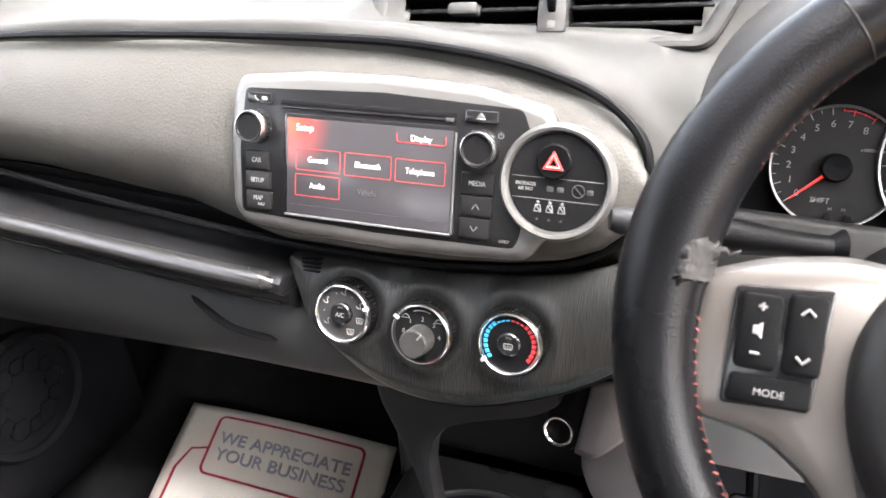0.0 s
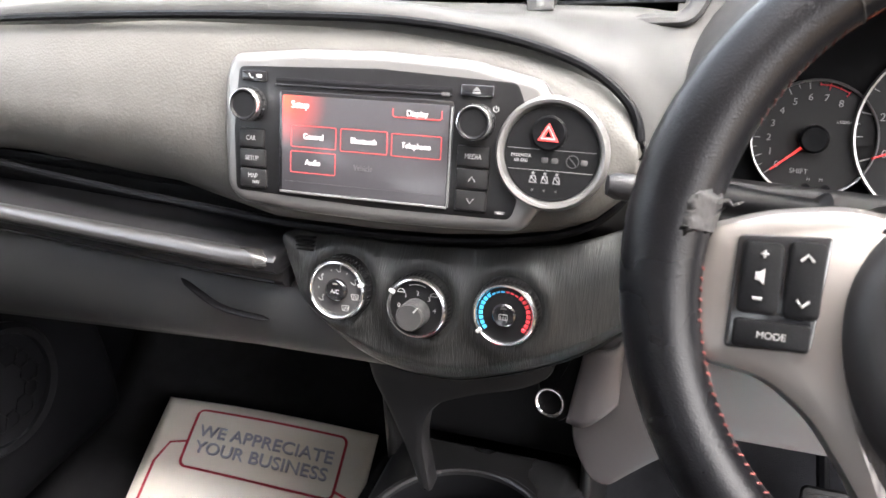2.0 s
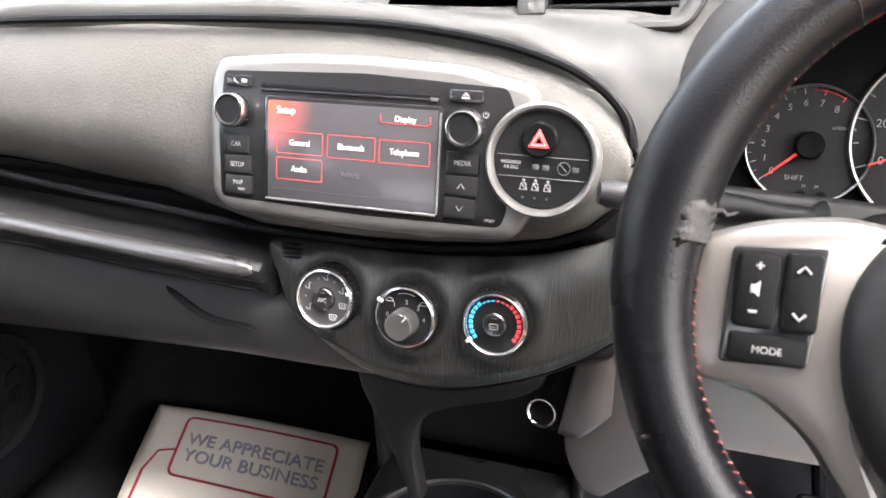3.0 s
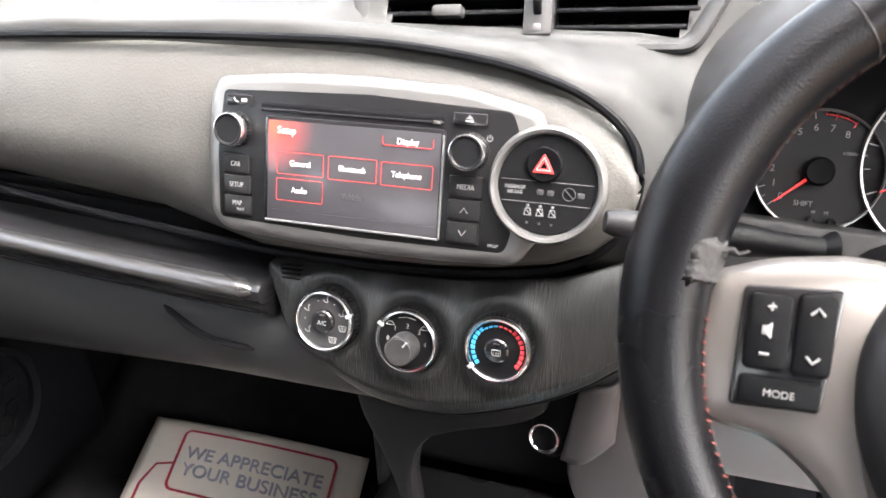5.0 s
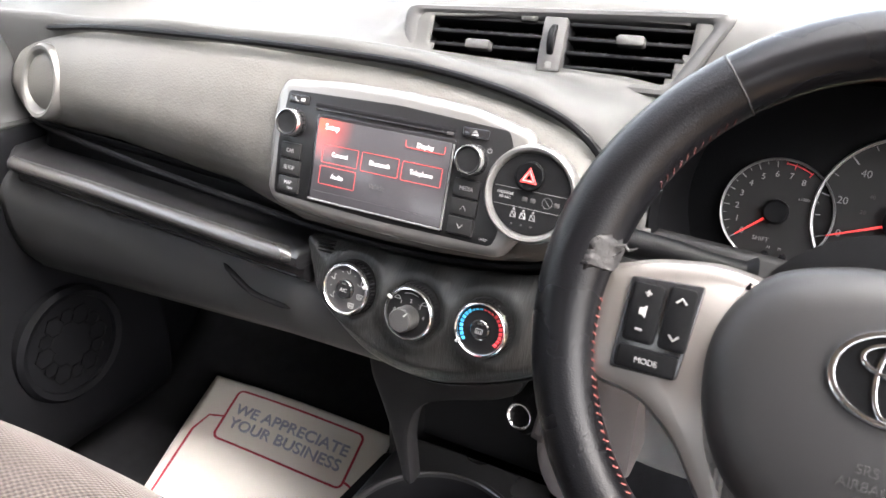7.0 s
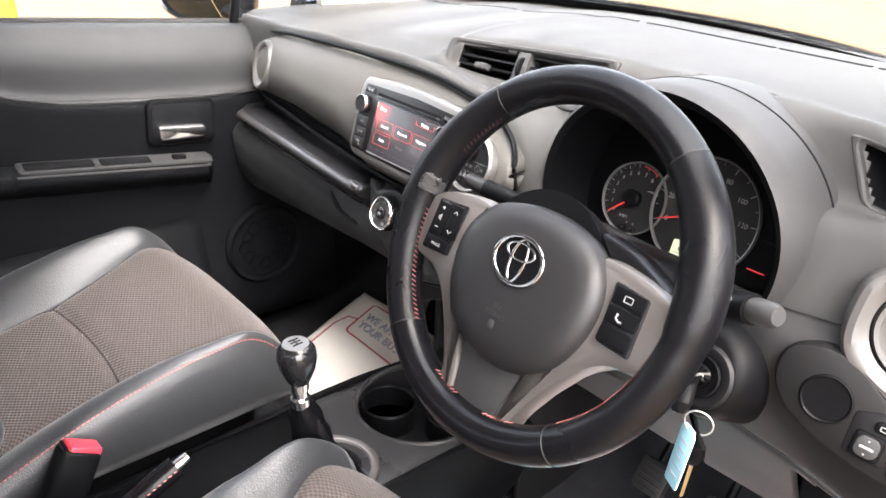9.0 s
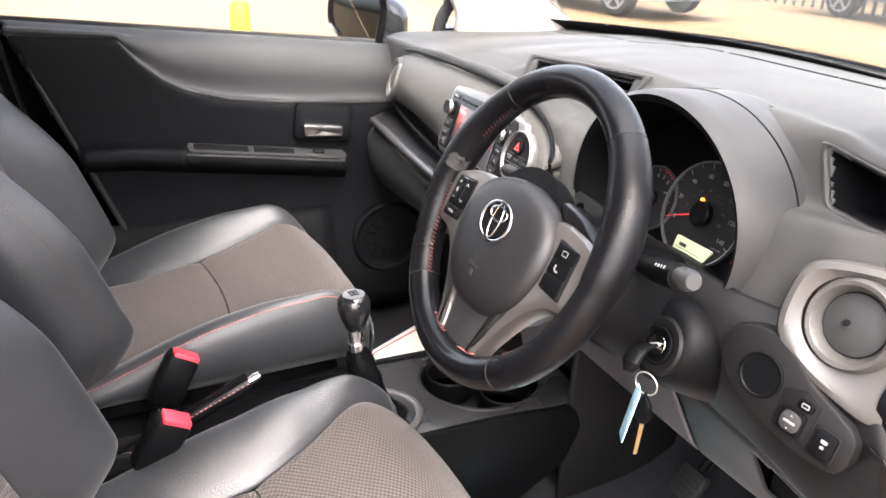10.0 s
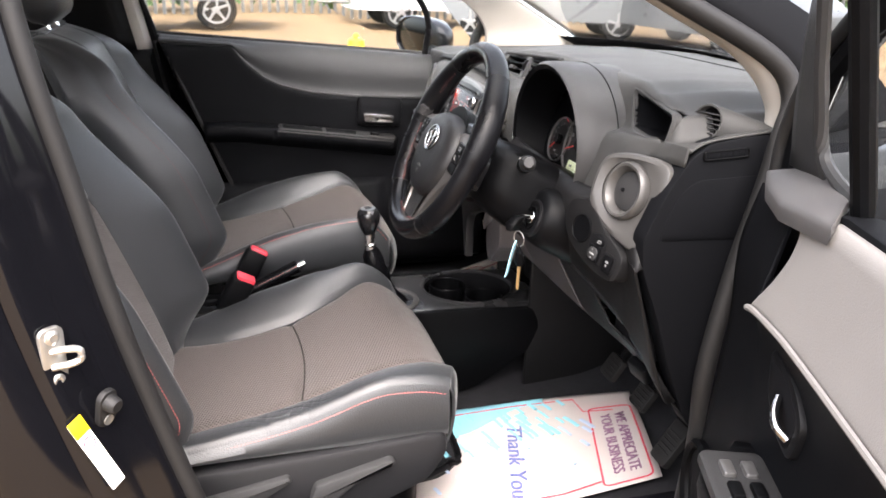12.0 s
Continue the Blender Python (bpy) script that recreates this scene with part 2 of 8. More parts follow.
def rrect(cx, cy, w, h, r, n=5):
    r = min(r, w / 2 - 1e-5, h / 2 - 1e-5)
    pts = []
    for sx, sy, a0 in ((1, 1, 0), (-1, 1, 90), (-1, -1, 180), (1, -1, 270)):
        for i in range(n + 1):
            a = radians(a0 + 90 * i / n)
            pts.append((cx + sx * (w / 2 - r) + r * math.cos(a), cy + sy * (h / 2 - r) + r * math.sin(a)))
    return pts


def ellipse(cx, cy, rx, ry, n=48):
    return [(cx + rx * math.cos(2 * math.pi * i / n), cy + ry * math.sin(2 * math.pi * i / n)) for i in range(n)]


def rounded(pts, r, n=5):
    """A polygon with its corners rounded."""
    out = []
    k = len(pts)
    for i in range(k):
        p, a, b = Vector(pts[i]), Vector(pts[i - 1]), Vector(pts[(i + 1) % k])
        rr = min(r, (a - p).length * 0.45, (b - p).length * 0.45)
        s, e = p + (a - p).normalized() * rr, p + (b - p).normalized() * rr
        for j in range(n + 1):
            t = j / n
            q = s * (1 - t) ** 2 + p * 2 * t * (1 - t) + e * t * t
            out.append((q.x, q.y))
    return out


def inset(pts, d):
    """The polygon drawn in by d."""
    k = len(pts)
    area = sum(pts[i][0] * pts[(i + 1) % k][1] - pts[(i + 1) % k][0] * pts[i][1] for i in range(k))
    s = 1 if area > 0 else -1
    out = []
    for i in range(k):
        a, b = Vector(pts[i - 1]), Vector(pts[(i + 1) % k])
        t = (b - a)
        if t.length < 1e-9:
            out.append(pts[i])
            continue
        t.normalize()
        out.append((pts[i][0] - t.y * s * d, pts[i][1] + t.x * s * d))
    return out


def loops(name, rings, mat, parent, label="", cap0=True, cap1=True, closed=True, smooth=35):
    """Skin over rings of equal count."""
    n = len(rings[0])
    verts = [p for r in rings for p in r]
    faces = []
    for i in range(len(rings) - 1):
        for j in range(n if closed else n - 1):
            k = (j + 1) % n
            faces.append((i * n + j, i * n + k, (i + 1) * n + k, (i + 1) * n + j))
    if cap0:
        faces.append(tuple(range(n))[::-1])
    if cap1:
        faces.append(tuple((len(rings) - 1) * n + j for j in range(n)))
    return finish(name, verts, faces, mat, parent, label, smooth)


def slab(name, pts, h0, h1, mat, parent, fr, bevel=0.001, label=""):
    """A plate with the outline pts in the frame fr, from height h0 to h1, its front edge bevelled."""
    lift = lambda ps, h: [fr @ Vector((x, y, h)) for x, y in ps]
    b = min(bevel, abs(h1 - h0) * 0.9)
    s = 1 if h1 > h0 else -1
    rings = [lift(pts, h0), lift(pts, h1 - s * b), lift(inset(pts, b * 0.3), h1 - s * b * 0.3), lift(inset(pts, b), h1)]
    return loops(name, rings, mat, parent, label)


def hollow(name, outer, inner, h0, h1, mat, parent, fr, bevel=0.001, label=""):
    """A plate with a hole; outer and inner have equal counts."""
    lift = lambda ps, h: [fr @ Vector((x, y, h)) for x, y in ps]
    rings = [lift(inner, h0), lift(outer, h0), lift(outer, h1 - bevel), lift(inset(outer, bevel), h1), lift(inset(inner, -bevel), h1), lift(inner, h1 - bevel), lift(inner, h0)]
    return loops(name, rings, mat, parent, label, cap0=False, cap1=False)


def lathe(name, profile, mat, parent, fr, cx=0.0, cy=0.0, seg=40, label="", squash=1.0, caps=True):
    """Profile of (radius, height) turned about the frame's z at (cx, cy)."""
    rings = [[fr @ Vector((cx + r * math.cos(2 * math.pi * i / seg), cy + squash * r * math.sin(2 * math.pi * i / seg), h)) for i in range(seg)] for r, h in profile]
    return loops(name, rings, mat, parent, label, cap0=caps, cap1=caps)


def smooth_line(pts, n=8, closed=False):
    """Catmull-Rom through pts."""
    p = [Vector(q) for q in pts]
    k = len(p)
    out = []
    for i in range(k if closed else k - 1):
        a, b, c, d = (p[(i - 1) % k] if closed or i else p[0] * 2 - p[1]), p[i], p[(i + 1) % k], (p[(i + 2) % k] if closed or i + 2 < k else p[-1] * 2 - p[-2])
        for j in range(n):
            t = j / n
            out.append(0.5 * (2 * b + (c - a) * t + (2 * a - 5 * b + 4 * c - d) * t * t + (3 * b - a - 3 * c + d) * t ** 3))
    if not closed:
        out.append(p[-1])
    return out


def tube(name, pts, r, mat, parent, label="", closed=False, seg=12, flat=1.0, up=(0, 0, 1)):
    """A tube along pts; r is one radius or one for each point; flat squeezes it along up."""
    k = len(pts)
    pts = [Vector(p) for p in pts]
    rings = []
    for i in range(k):
        a, b = (pts[i - 1], pts[(i + 1) % k]) if closed else (pts[max(i - 1, 0)], pts[min(i + 1, k - 1)])
        t = (b - a).normalized()
        s = t.cross(Vector(up))
        s = s.normalized() if s.length > 1e-4 else Vector((1, 0, 0))
        u = s.cross(t)
        rad = r[i] if isinstance(r, (list, tuple)) else r
        rings.append([pts[i] + rad * (math.cos(2 * math.pi * j / seg) * s + flat * math.sin(2 * math.pi * j / seg) * u) for j in range(seg)])
    if closed:
        rings.append(rings[0])
    return loops(name, rings, mat, parent, label, cap0=not closed, cap1=not closed)


def grid(name, rows, mat, parent, label="", thick=0.004, keep=None, smooth=40):
    """A sheet through rows of points; keep(p) says which faces stay."""
    n = len(rows[0])
    verts = [Vector(p) for r in rows for p in r]
    faces = []
    for i in range(len(rows) - 1):
        for j in range(n - 1):
            f = (i * n + j, i * n + j + 1, (i + 1) * n + j + 1, (i + 1) * n + j)
            if keep is None or keep(sum((verts[v] for v in f), Vector()) / 4):
                faces.append(f)
    return finish(name, verts, faces, mat, parent, label, smooth, thick)


def box(name, size, fr, mat, parent, bevel=0.004, label=""):
    """A rounded box with its base centre at the frame's origin."""
    w, d, h = size
    b = min(bevel, w * 0.4, d * 0.4, h * 0.4)
    o = rrect(0, 0, w, d, b * 1.5, 3)
    lift = lambda ps, z: [fr @ Vector((x, y, z)) for x, y in ps]
    return loops(name, [lift(inset(o, b), 0), lift(inset(o, b * 0.3), b * 0.3), lift(o, b), lift(o, h - b), lift(inset(o, b * 0.3), h - b * 0.3), lift(inset(o, b), h)], mat, parent, label)


def words(name, text, size, mat, parent, fr, x, y, h, align="CENTER", squeeze=1.0, thick=0.0002):
    """Raised lettering in the built-in font."""
    cu = bpy.data.curves.new(name, "FONT")
    cu.body, cu.size, cu.align_x, cu.align_y, cu.extrude = text, size, align, "CENTER", thick
    tmp = bpy.data.objects.new(name, cu)
    me = bpy.data.meshes.new_from_object(tmp)
    bpy.data.objects.remove(tmp)
    bpy.data.curves.remove(cu)
    me.transform(fr @ Matrix.Translation((x, y, h)) @ Matrix.Diagonal((squeeze, 1, 1, 1)))
    me.materials.clear()
    me.materials.append(mat)
    me.name = name
    ob = new(name, me)
    ob.parent = parent
    ob.matrix_parent_inverse = parent.matrix_basis.inverted() if parent.parent is None else Matrix.Identity(4)
    return ob


def lerp(a, b, t):
    return a + (b - a) * t


def along(table, x):
    """Values of a table of (x, v...) at x, eased between its rows."""
    if x <= table[0][0]:
        return list(table[0][1:])
    for a, b in zip(table, table[1:]):
        if x <= b[0]:
            t = (x - a[0]) / (b[0] - a[0])
            return [lerp(p, q, t) for p, q in zip(a[1:], b[1:])]
    return list(table[-1][1:])


def spaced(a, b, n):
    return [lerp(a, b, i / n) for i in range(n + 1)]

# ---- dashboard ----
UP = Vector((0, 0.283, 0.959))
RADIO = axes((-0.035, 0.4435, 0.916), (1, 0, 0), UP)
dash = thing("dashboard", (0, 0.55, 0.80), "dark grey moulded car dashboard with a warm grey grained trim panel", "dashboard")

# trim panel: x, top z, bottom z
PANEL = [(-0.640, 0.925, 0.872), (-0.625, 0.950, 0.852), (-0.595, 0.960, 0.849), (-0.545, 0.966, 0.849), (-0.465, 0.977, 0.850), (-0.363, 0.986, 0.849), (-0.239, 0.993, 0.846), (-0.136, 0.996, 0.842),
         (-0.048, 0.996, 0.841), (0.010, 0.992, 0.843), (0.059, 0.985, 0.848), (0.100, 0.974, 0.856), (0.125, 0.962, 0.867), (0.142, 0.948, 0.883), (0.150, 0.935, 0.900), (0.153, 0.920, 0.914)]


def face_y(x, z):
    return 0.4435 + 0.295 * (z - 0.916) + 0.26 * (min(x, -0.1) + 0.1) ** 2


rows = []
for x, top, low in [(x, *along(PANEL, x)) for x in spaced(-0.640, 0.100, 74) + [0.108, 0.116, 0.125, 0.134, 0.142, 0.146, 0.150, 0.153]]:
    col = []
    for v in spaced(0, 1, 24):
        z = lerp(low, top, v)
        bow = (2 * v - 1)
        y = face_y(x, z) + 0.006 + 0.016 * abs(bow) ** 3.0 + 0.036 * max(0, -bow) ** 1.6 * max(0, min(1, (-0.13 - x) / 0.12)) * max(0.25, min(1, (x + 0.64) / 0.2))
        edge = 0.012 * max(0, abs(bow) - 0.9) / 0.1
        col.append((x, y + edge, z))
    rows.append(col)
grid("trim_panel", rows, TRIM, dash, "warm grey grained trim panel", 0.004)
tube("seam", smooth_line([(x, face_y(x, t) + 0.013, t + 0.0040) for x, t, b in PANEL[1:]] + [(x, face_y(x, b) + 0.028, b - 0.004) for x, t, b in PANEL[::-1][1:-1]], 4), 0.0036, BLACK, dash, seg=8)

# upper pad: profiles (y, z) from the windscreen to the face, by x
PROFILE = [
    (-0.700, (1.00, 0.985), (0.80, 0.985), (0.66, 0.985), (0.59, 0.984), (0.56, 0.982), (0.545, 0.976), (0.535, 0.968), (0.53, 0.90)),
    (-0.545, (1.05, 1.005), (0.85, 1.000), (0.68, 0.996), (0.60, 0.992), (0.57, 0.988), (0.54, 0.983), (0.525, 0.975), (0.53, 0.90)),
    (-0.300, (1.07, 1.020), (0.86, 1.020), (0.68, 1.016), (0.60, 1.010), (0.56, 1.005), (0.515, 1.000), (0.497, 0.994), (0.51, 0.90)),
    (-0.110, (1.08, 1.028), (0.86, 1.038), (0.68, 1.040), (0.60, 1.030), (0.56, 1.014), (0.515, 1.004), (0.487, 1.003), (0.50, 0.90)),
    (-0.060, (1.08, 1.030), (0.86, 1.044), (0.68, 1.050), (0.585, 1.044), (0.555, 1.033), (0.535, 0.999), (0.487, 1.003), (0.50, 0.90)),
    (0.060, (1.08, 1.030), (0.86, 1.046), (0.68, 1.056), (0.590, 1.054), (0.562, 1.043), (0.537, 0.997), (0.482, 0.992), (0.50, 0.88)),
    (0.130, (1.08, 1.030), (0.86, 1.046), (0.68, 1.058), (0.592, 1.058), (0.565, 1.047), (0.537, 0.996), (0.478, 0.966), (0.48, 0.84)),
    (0.180, (1.08, 1.030), (0.86, 1.046), (0.68, 1.058), (0.592, 1.058), (0.566, 1.048), (0.54, 0.990), (0.49, 0.930), (0.47, 0.80)),
    (0.240, (1.08, 1.030), (0.86, 1.046), (0.70, 1.056), (0.610, 1.056), (0.570, 1.050), (0.545, 1.000), (0.52, 0.930), (0.47, 0.80)),
    (0.420, (1.07, 1.030), (0.86, 1.046), (0.70, 1.054), (0.620, 1.052), (0.585, 1.045), (0.560, 1.000), (0.53, 0.930), (0.47, 0.80)),
    (0.490, (1.06, 1.030), (0.86, 1.044), (0.70, 1.052), (0.610, 1.050), (0.582, 1.044), (0.563, 0.980), (0.52, 0.950), (0.48, 0.80)),
    (0.560, (1.04, 1.026), (0.85, 1.038), (0.70, 1.044), (0.610, 1.040), (0.576, 1.034), (0.562, 0.978), (0.53, 0.960), (0.49, 0.80)),
    (0.638, (1.00, 1.015), (0.84, 1.022), (0.70, 1.024), (0.620, 1.022), (0.575, 1.014), (0.560, 0.982), (0.55, 0.964), (0.51, 0.80)),
    (0.664, (0.99, 1.012), (0.835, 1.017), (0.71, 1.014), (0.640, 1.000), (0.600, 0.987), (0.562, 0.981), (0.553, 0.966), (0.52, 0.80)),
    (0.700, (0.98, 1.005), (0.83, 1.010), (0.72, 1.008), (0.650, 1.002), (0.590, 0.994), (0.562, 0.980), (0.555, 0.968), (0.53, 0.80)),
]
VENT_X0, VENT_X1 = -0.064, 0.190


def pad_point(x, k):
    for a, b in zip(PROFILE, PROFILE[1:]):
        if x <= b[0]:
            t = (x - a[0]) / (b[0] - a[0])
            t = t * t * (3 - 2 * t)
            return (x, lerp(a[1 + k][0], b[1 + k][0], t), lerp(a[1 + k][1], b[1 + k][1], t))
    return (x, *PROFILE[-1][1 + k])


def in_hood(p):
    return ((p.x - 0.335) / 0.155) ** 2 + ((p.z - 0.92) / 0.140) ** 2 < 1


def in_vent(p):
    low, high = 1.000, lerp(1.030, 1.047, (p.x + 0.06) / 0.25)
    return VENT_X0 + 0.008 + (1.03 - p.z) * 0.15 < p.x < VENT_X1 - 0.01 - max(0, 1.03 - p.z) * 0.5 and low < p.z < high and 0.529 < p.y < 0.585


def in_hole(p):
    return 0.497 < p.x < 0.636 and 0.980 < p.z < lerp(1.036, 1.021, (p.x - 0.49) / 0.145) and p.y < 0.59 and p.x > 0.497 + (1.036 - p.z) * 0.55


rows = [smooth_line([pad_point(x, k) for k in range(8)], 10) for x in spaced(-0.700, 0.700, 280)]
grid("top_pad", rows, LIT_DASH_TOP, dash, "dark grey soft-grain dashboard top", 0.003, keep=lambda p: not (in_hood(p) and p.y < 0.60) and not in_vent(p) and not in_hole(p) and not (p.x > 0.615 and p.z < 0.955))

# demister slots at the foot of the windscreen
for x0, x1 in ((-0.60, -0.46), (-0.44, -0.30), (-0.28, -0.02), (0.0, 0.222), (0.230, 0.36), (0.37, 0.56)):
    tube("demister_slot", [pad_point(x, 1)[:1] + (0.902, lerp(pad_point(x, 0)[2], pad_point(x, 1)[2], 0.85) + 0.0005) for x in spaced(x0, x1, 10)], 0.006, DEEP, dash, seg=8, flat=0.35)
# centre air vents
vent = thing("air_vent", (0.065, 0.56, 1.0), "twin black centre air vent with horizontal slats and a thumbwheel", "air vent")
VF = axes((0.065, 0.546, 1.019), (1, 0.03, 0.045), (0, 0.5, 1))
slab("backing", [(-0.135, -0.03), (0.135, -0.03), (0.135, 0.03), (-0.135, 0.03)], -0.05, -0.045, DEEP, vent, VF)
for side in (0, 1):
    x0, x1 = ((-0.127, -0.013), (0.011, 0.122))[side]
    for k in range(4):
        y = -0.0175 + 0.0125 * k
        cut = 0.020 * max(0, (0.01 - y) / 0.03) if side else 0
        slab("slat", rrect((x0 + x1 - cut) / 2, y, x1 - x0 - cut, 0.0035, 0.001, 2), -0.026, -0.004, BLACK, vent, VF, 0.0008)
    for k in range(7):
        x = lerp(x0 + 0.01, x1 - 0.012, k / 6)
        slab("fin", rrect(x, 0, 0.0015, 0.044, 0.0005, 1), -0.044, -0.028, BLACK, vent, VF, 0.0004)
    slab("tab", rrect((x0 + x1) / 2, -0.005 + 0.0125 * side, 0.024, 0.009, 0.003), -0.006, 0.004, PAD, vent, VF, 0.002)
slab("divider", rrect(-0.001, 0, 0.021, 0.048, 0.002), -0.03, 0.0015, PAD, vent, VF, 0.001)
lathe("thumbwheel", [(0.002, -0.003), (0.0155, -0.003), (0.0165, -0.002), (0.0165, 0.002), (0.0155, 0.003), (0.002, 0.003)], BLACK, vent, VF @ pose(-0.001, 0.004, -0.008, 0, 90, 0), seg=36)
slab("vent_mark", rrect(-0.001, -0.0185, 0.006, 0.006, 0.001, 2), 0.0012, 0.0018, DIM_MARK, vent, VF, 0.0002)
VO = rounded([(-0.150, 0.029), (-0.146, -0.036), (0.112, -0.037), (0.150, 0.036)], 0.012, 7)
VI = rounded([(-0.128, 0.0190), (-0.127, -0.0235), (0.102, -0.0245), (0.128, 0.0245)], 0.007, 7)
mid = lambda t: [(lerp(a[0], b[0], t), lerp(a[1], b[1], t)) for a, b in zip(VO, VI)]
# Stays in darker PAD, as this face turns from the windscreen light.
loops("surround", [[VF @ Vector((x, y, h)) for x, y in mid(t)] for t, h in ((0, -0.010), (0, -0.001), (0.15, 0.0012), (0.45, 0.0012), (0.75, -0.0015), (0.95, -0.007), (1, -0.013), (1, -0.030))], PAD, vent, "dark grey vent frame", False, False)

# end vents: a ring on each side
def ring_vent(fr, r, skin=SILVER, owner=None):
    t = owner or thing("air_vent", fr.translation, "round side air vent with a satin silver ring and black core", "air vent")
    lathe("ring", [(r * 0.68, -0.016), (r * 0.98, -0.012), (r * 1.02, -0.005), (r, 0.002), (r * 0.93, 0.006), (r * 0.84, 0.005), (r * 0.76, 0.000), (r * 0.70, -0.010)], skin, t, fr, caps=False)
    lathe("core", [(r * 0.72, -0.014), (r * 0.67, -0.007), (r * 0.45, -0.004), (r * 0.1, -0.003)], PAD, t, fr)
    lathe("pivot", [(r * 0.07, -0.004), (r * 0.07, 0.0), (r * 0.05, 0.001)], DEEP, t, fr, -r * 0.12, 0, 16)
    return t


ring_vent(axes((-0.560, face_y(-0.56, 0.907) + 0.006, 0.907), (1, -0.24, 0), UP), 0.046, RING_GREY)

# ledge below the trim panel, shelf recess and glovebox
LEDGE = smooth_line([(-0.640, 0.500, 0.806), (-0.600, 0.466, 0.806), (-0.569, 0.459, 0.807), (-0.45, 0.447, 0.810), (-0.30, 0.433, 0.811), (-0.18, 0.425, 0.810), (-0.131, 0.426, 0.808)], 6)
prof = [(0.060, 0.010), (0.020, 0.008), (0.006, 0.0075), (0.000, 0.003), (-0.001, -0.004), (0.004, -0.009), (0.012, -0.012), (0.010, -0.018), (0.012, -0.024), (0.020, -0.030), (0.028, -0.032)]
rows = [[(p.x, p.y + dy, p.z + dz) for dy, dz in prof] for p in LEDGE]
rows.append([(LEDGE[-1].x + 0.004, LEDGE[-1].y + 0.02 + dy * 0.3, LEDGE[-1].z + dz * 0.6) for dy, dz in prof])
grid("ledge", rows, LEDGE_BLACK, dash, "gloss black ledge", 0.002)
strip = []
for i, p in enumerate(LEDGE[4:]):
    k = min(1.0, 0.25 + i / 3, 0.15 + (len(LEDGE) - 5 - i) / 2)
    strip.append([(p.x, p.y + 0.004 + (dy - 0.004) * k, p.z + dz * k) for dy, dz in ((0.008, 0.0092), (0.004, 0.0090), (0.0005, 0.0082), (-0.0020, 0.0066), (-0.0038, 0.0042), (-0.0046, 0.0014), (-0.0044, -0.0008), (-0.0030, -0.0022))])
grid("ledge_strip", strip, STRIP_METAL, dash, "satin metal strip", 0.001)
tube("lower_ledge_edge", [(p.x, p.y + 0.010, p.z - 0.0215) for p in LEDGE[4:-1]], 0.0022, DARK_SATIN, dash, seg=8)
rows = [[(p.x, p.y + 0.055, p.z + 0.008), (p.x, p.y + 0.062, p.z + 0.03), (p.x, p.y + 0.05, p.z + 0.046)] for p in LEDGE]
grid("shelf_recess", rows, BLACK, dash, "", 0.002)
rows = []
for x in spaced(-0.64, -0.03, 40):
    t = (x + 0.64) / 0.61
    y0, zb = lerp(0.475, 0.440, t), lerp(0.635, 0.694, t)
    rows.append(smooth_line([(x, y0 + 0.016, 0.788), (x, y0 - 0.004, 0.765), (x, y0 - 0.006, 0.735), (x, y0 + 0.004, lerp(zb, 0.735, 0.5)), (x, y0 + 0.03, zb + 0.01), (x, y0 + 0.06, zb), (x, y0 + 0.25, zb + 0.01)], 5))
grid("glovebox_door", rows, DOOR_PAD, dash, "dark grey glovebox door", 0.003)
tube("glovebox_pull", smooth_line([(-0.245, 0.448, 0.768), (-0.20, 0.436, 0.752), (-0.15, 0.436, 0.746)], 6), [0.001] + [0.004] * 11 + [0.001], DEEP, dash, flat=0.5)

# ---- head unit ----
radio = thing("head_unit", (-0.035, 0.445, 0.86), "touchscreen car radio in a satin silver bezel, setup menu lit", "car radio")
R = RADIO
mm = lambda pts: [(x / 1000, y / 1000) for x, y in pts]
BEZEL = rounded(mm([(-123, 61), (-60, 66.5), (3, 67.5), (70, 64), (121, 52.5), (127, 42), (136, 30), (138, -25), (124, -37), (113, -54), (60, -57.5), (8, -58.5), (-60, -57.5), (-118, -53.5), (-129, -42), (-131.5, 3), (-130, 46)]), 0.008)
loops("bezel", [[R @ Vector((x, y, h)) for x, y in (inset(BEZEL, d) if d else BEZEL)] for d, h in ((0, -0.006), (0, -0.0005), (0.0010, 0.0012), (0.0030, 0.0030), (0.0055, 0.0042), (0.0080, 0.0048))], SILVER, radio, "satin silver bezel")
FACE = rounded(mm([(-116, 52), (0, 55), (104, 50), (110, 35), (108, -36), (104, -46), (0, -47.5), (-119, -44), (-121, 5)]), 0.005)
slab("faceplate", FACE, 0.0, 0.0052, GLOSSY, radio, R, 0.0008, "black faceplate")
slab("display_surround", rrect(-0.0108, -0.0040, 0.1400, 0.0785, 0.003), 0.0045, 0.0062, PIANO, radio, R, 0.0008)
display = slab("display", rrect(-0.0108, -0.0042, 0.1335, 0.0725, 0.0012, 2), 0.005, 0.0066, SCREEN, radio, R, 0.0002, "lit display with red menu frames")
tube("display_sill", [R @ Vector((x / 1000, -41.5 / 1000, 0.0066)) for x in (-79, 57)], 0.0011, SILVER, radio, seg=8)
tube("display_sill", [R @ Vector((57.5 / 1000, y / 1000, 0.0066)) for y in (-41, 31)], 0.0009, SILVER, radio, seg=8)
slab("disc_slot", rrect(-0.0137, 0.0428, 0.141, 0.0035, 0.001), 0.0052, 0.0056, DEEP, radio, R, 0.0002)
slab("disc_lip", rrect(-0.0137, 0.0393, 0.141, 0.0016, 0.0006), 0.0052, 0.0064, PIANO, radio, R, 0.0004)
slab("disc_mark", rrect(0.052, 0.0394, 0.006, 0.0028, 0.0006), 0.0062, 0.0068, DIM_MARK, radio, R, 0.0002)


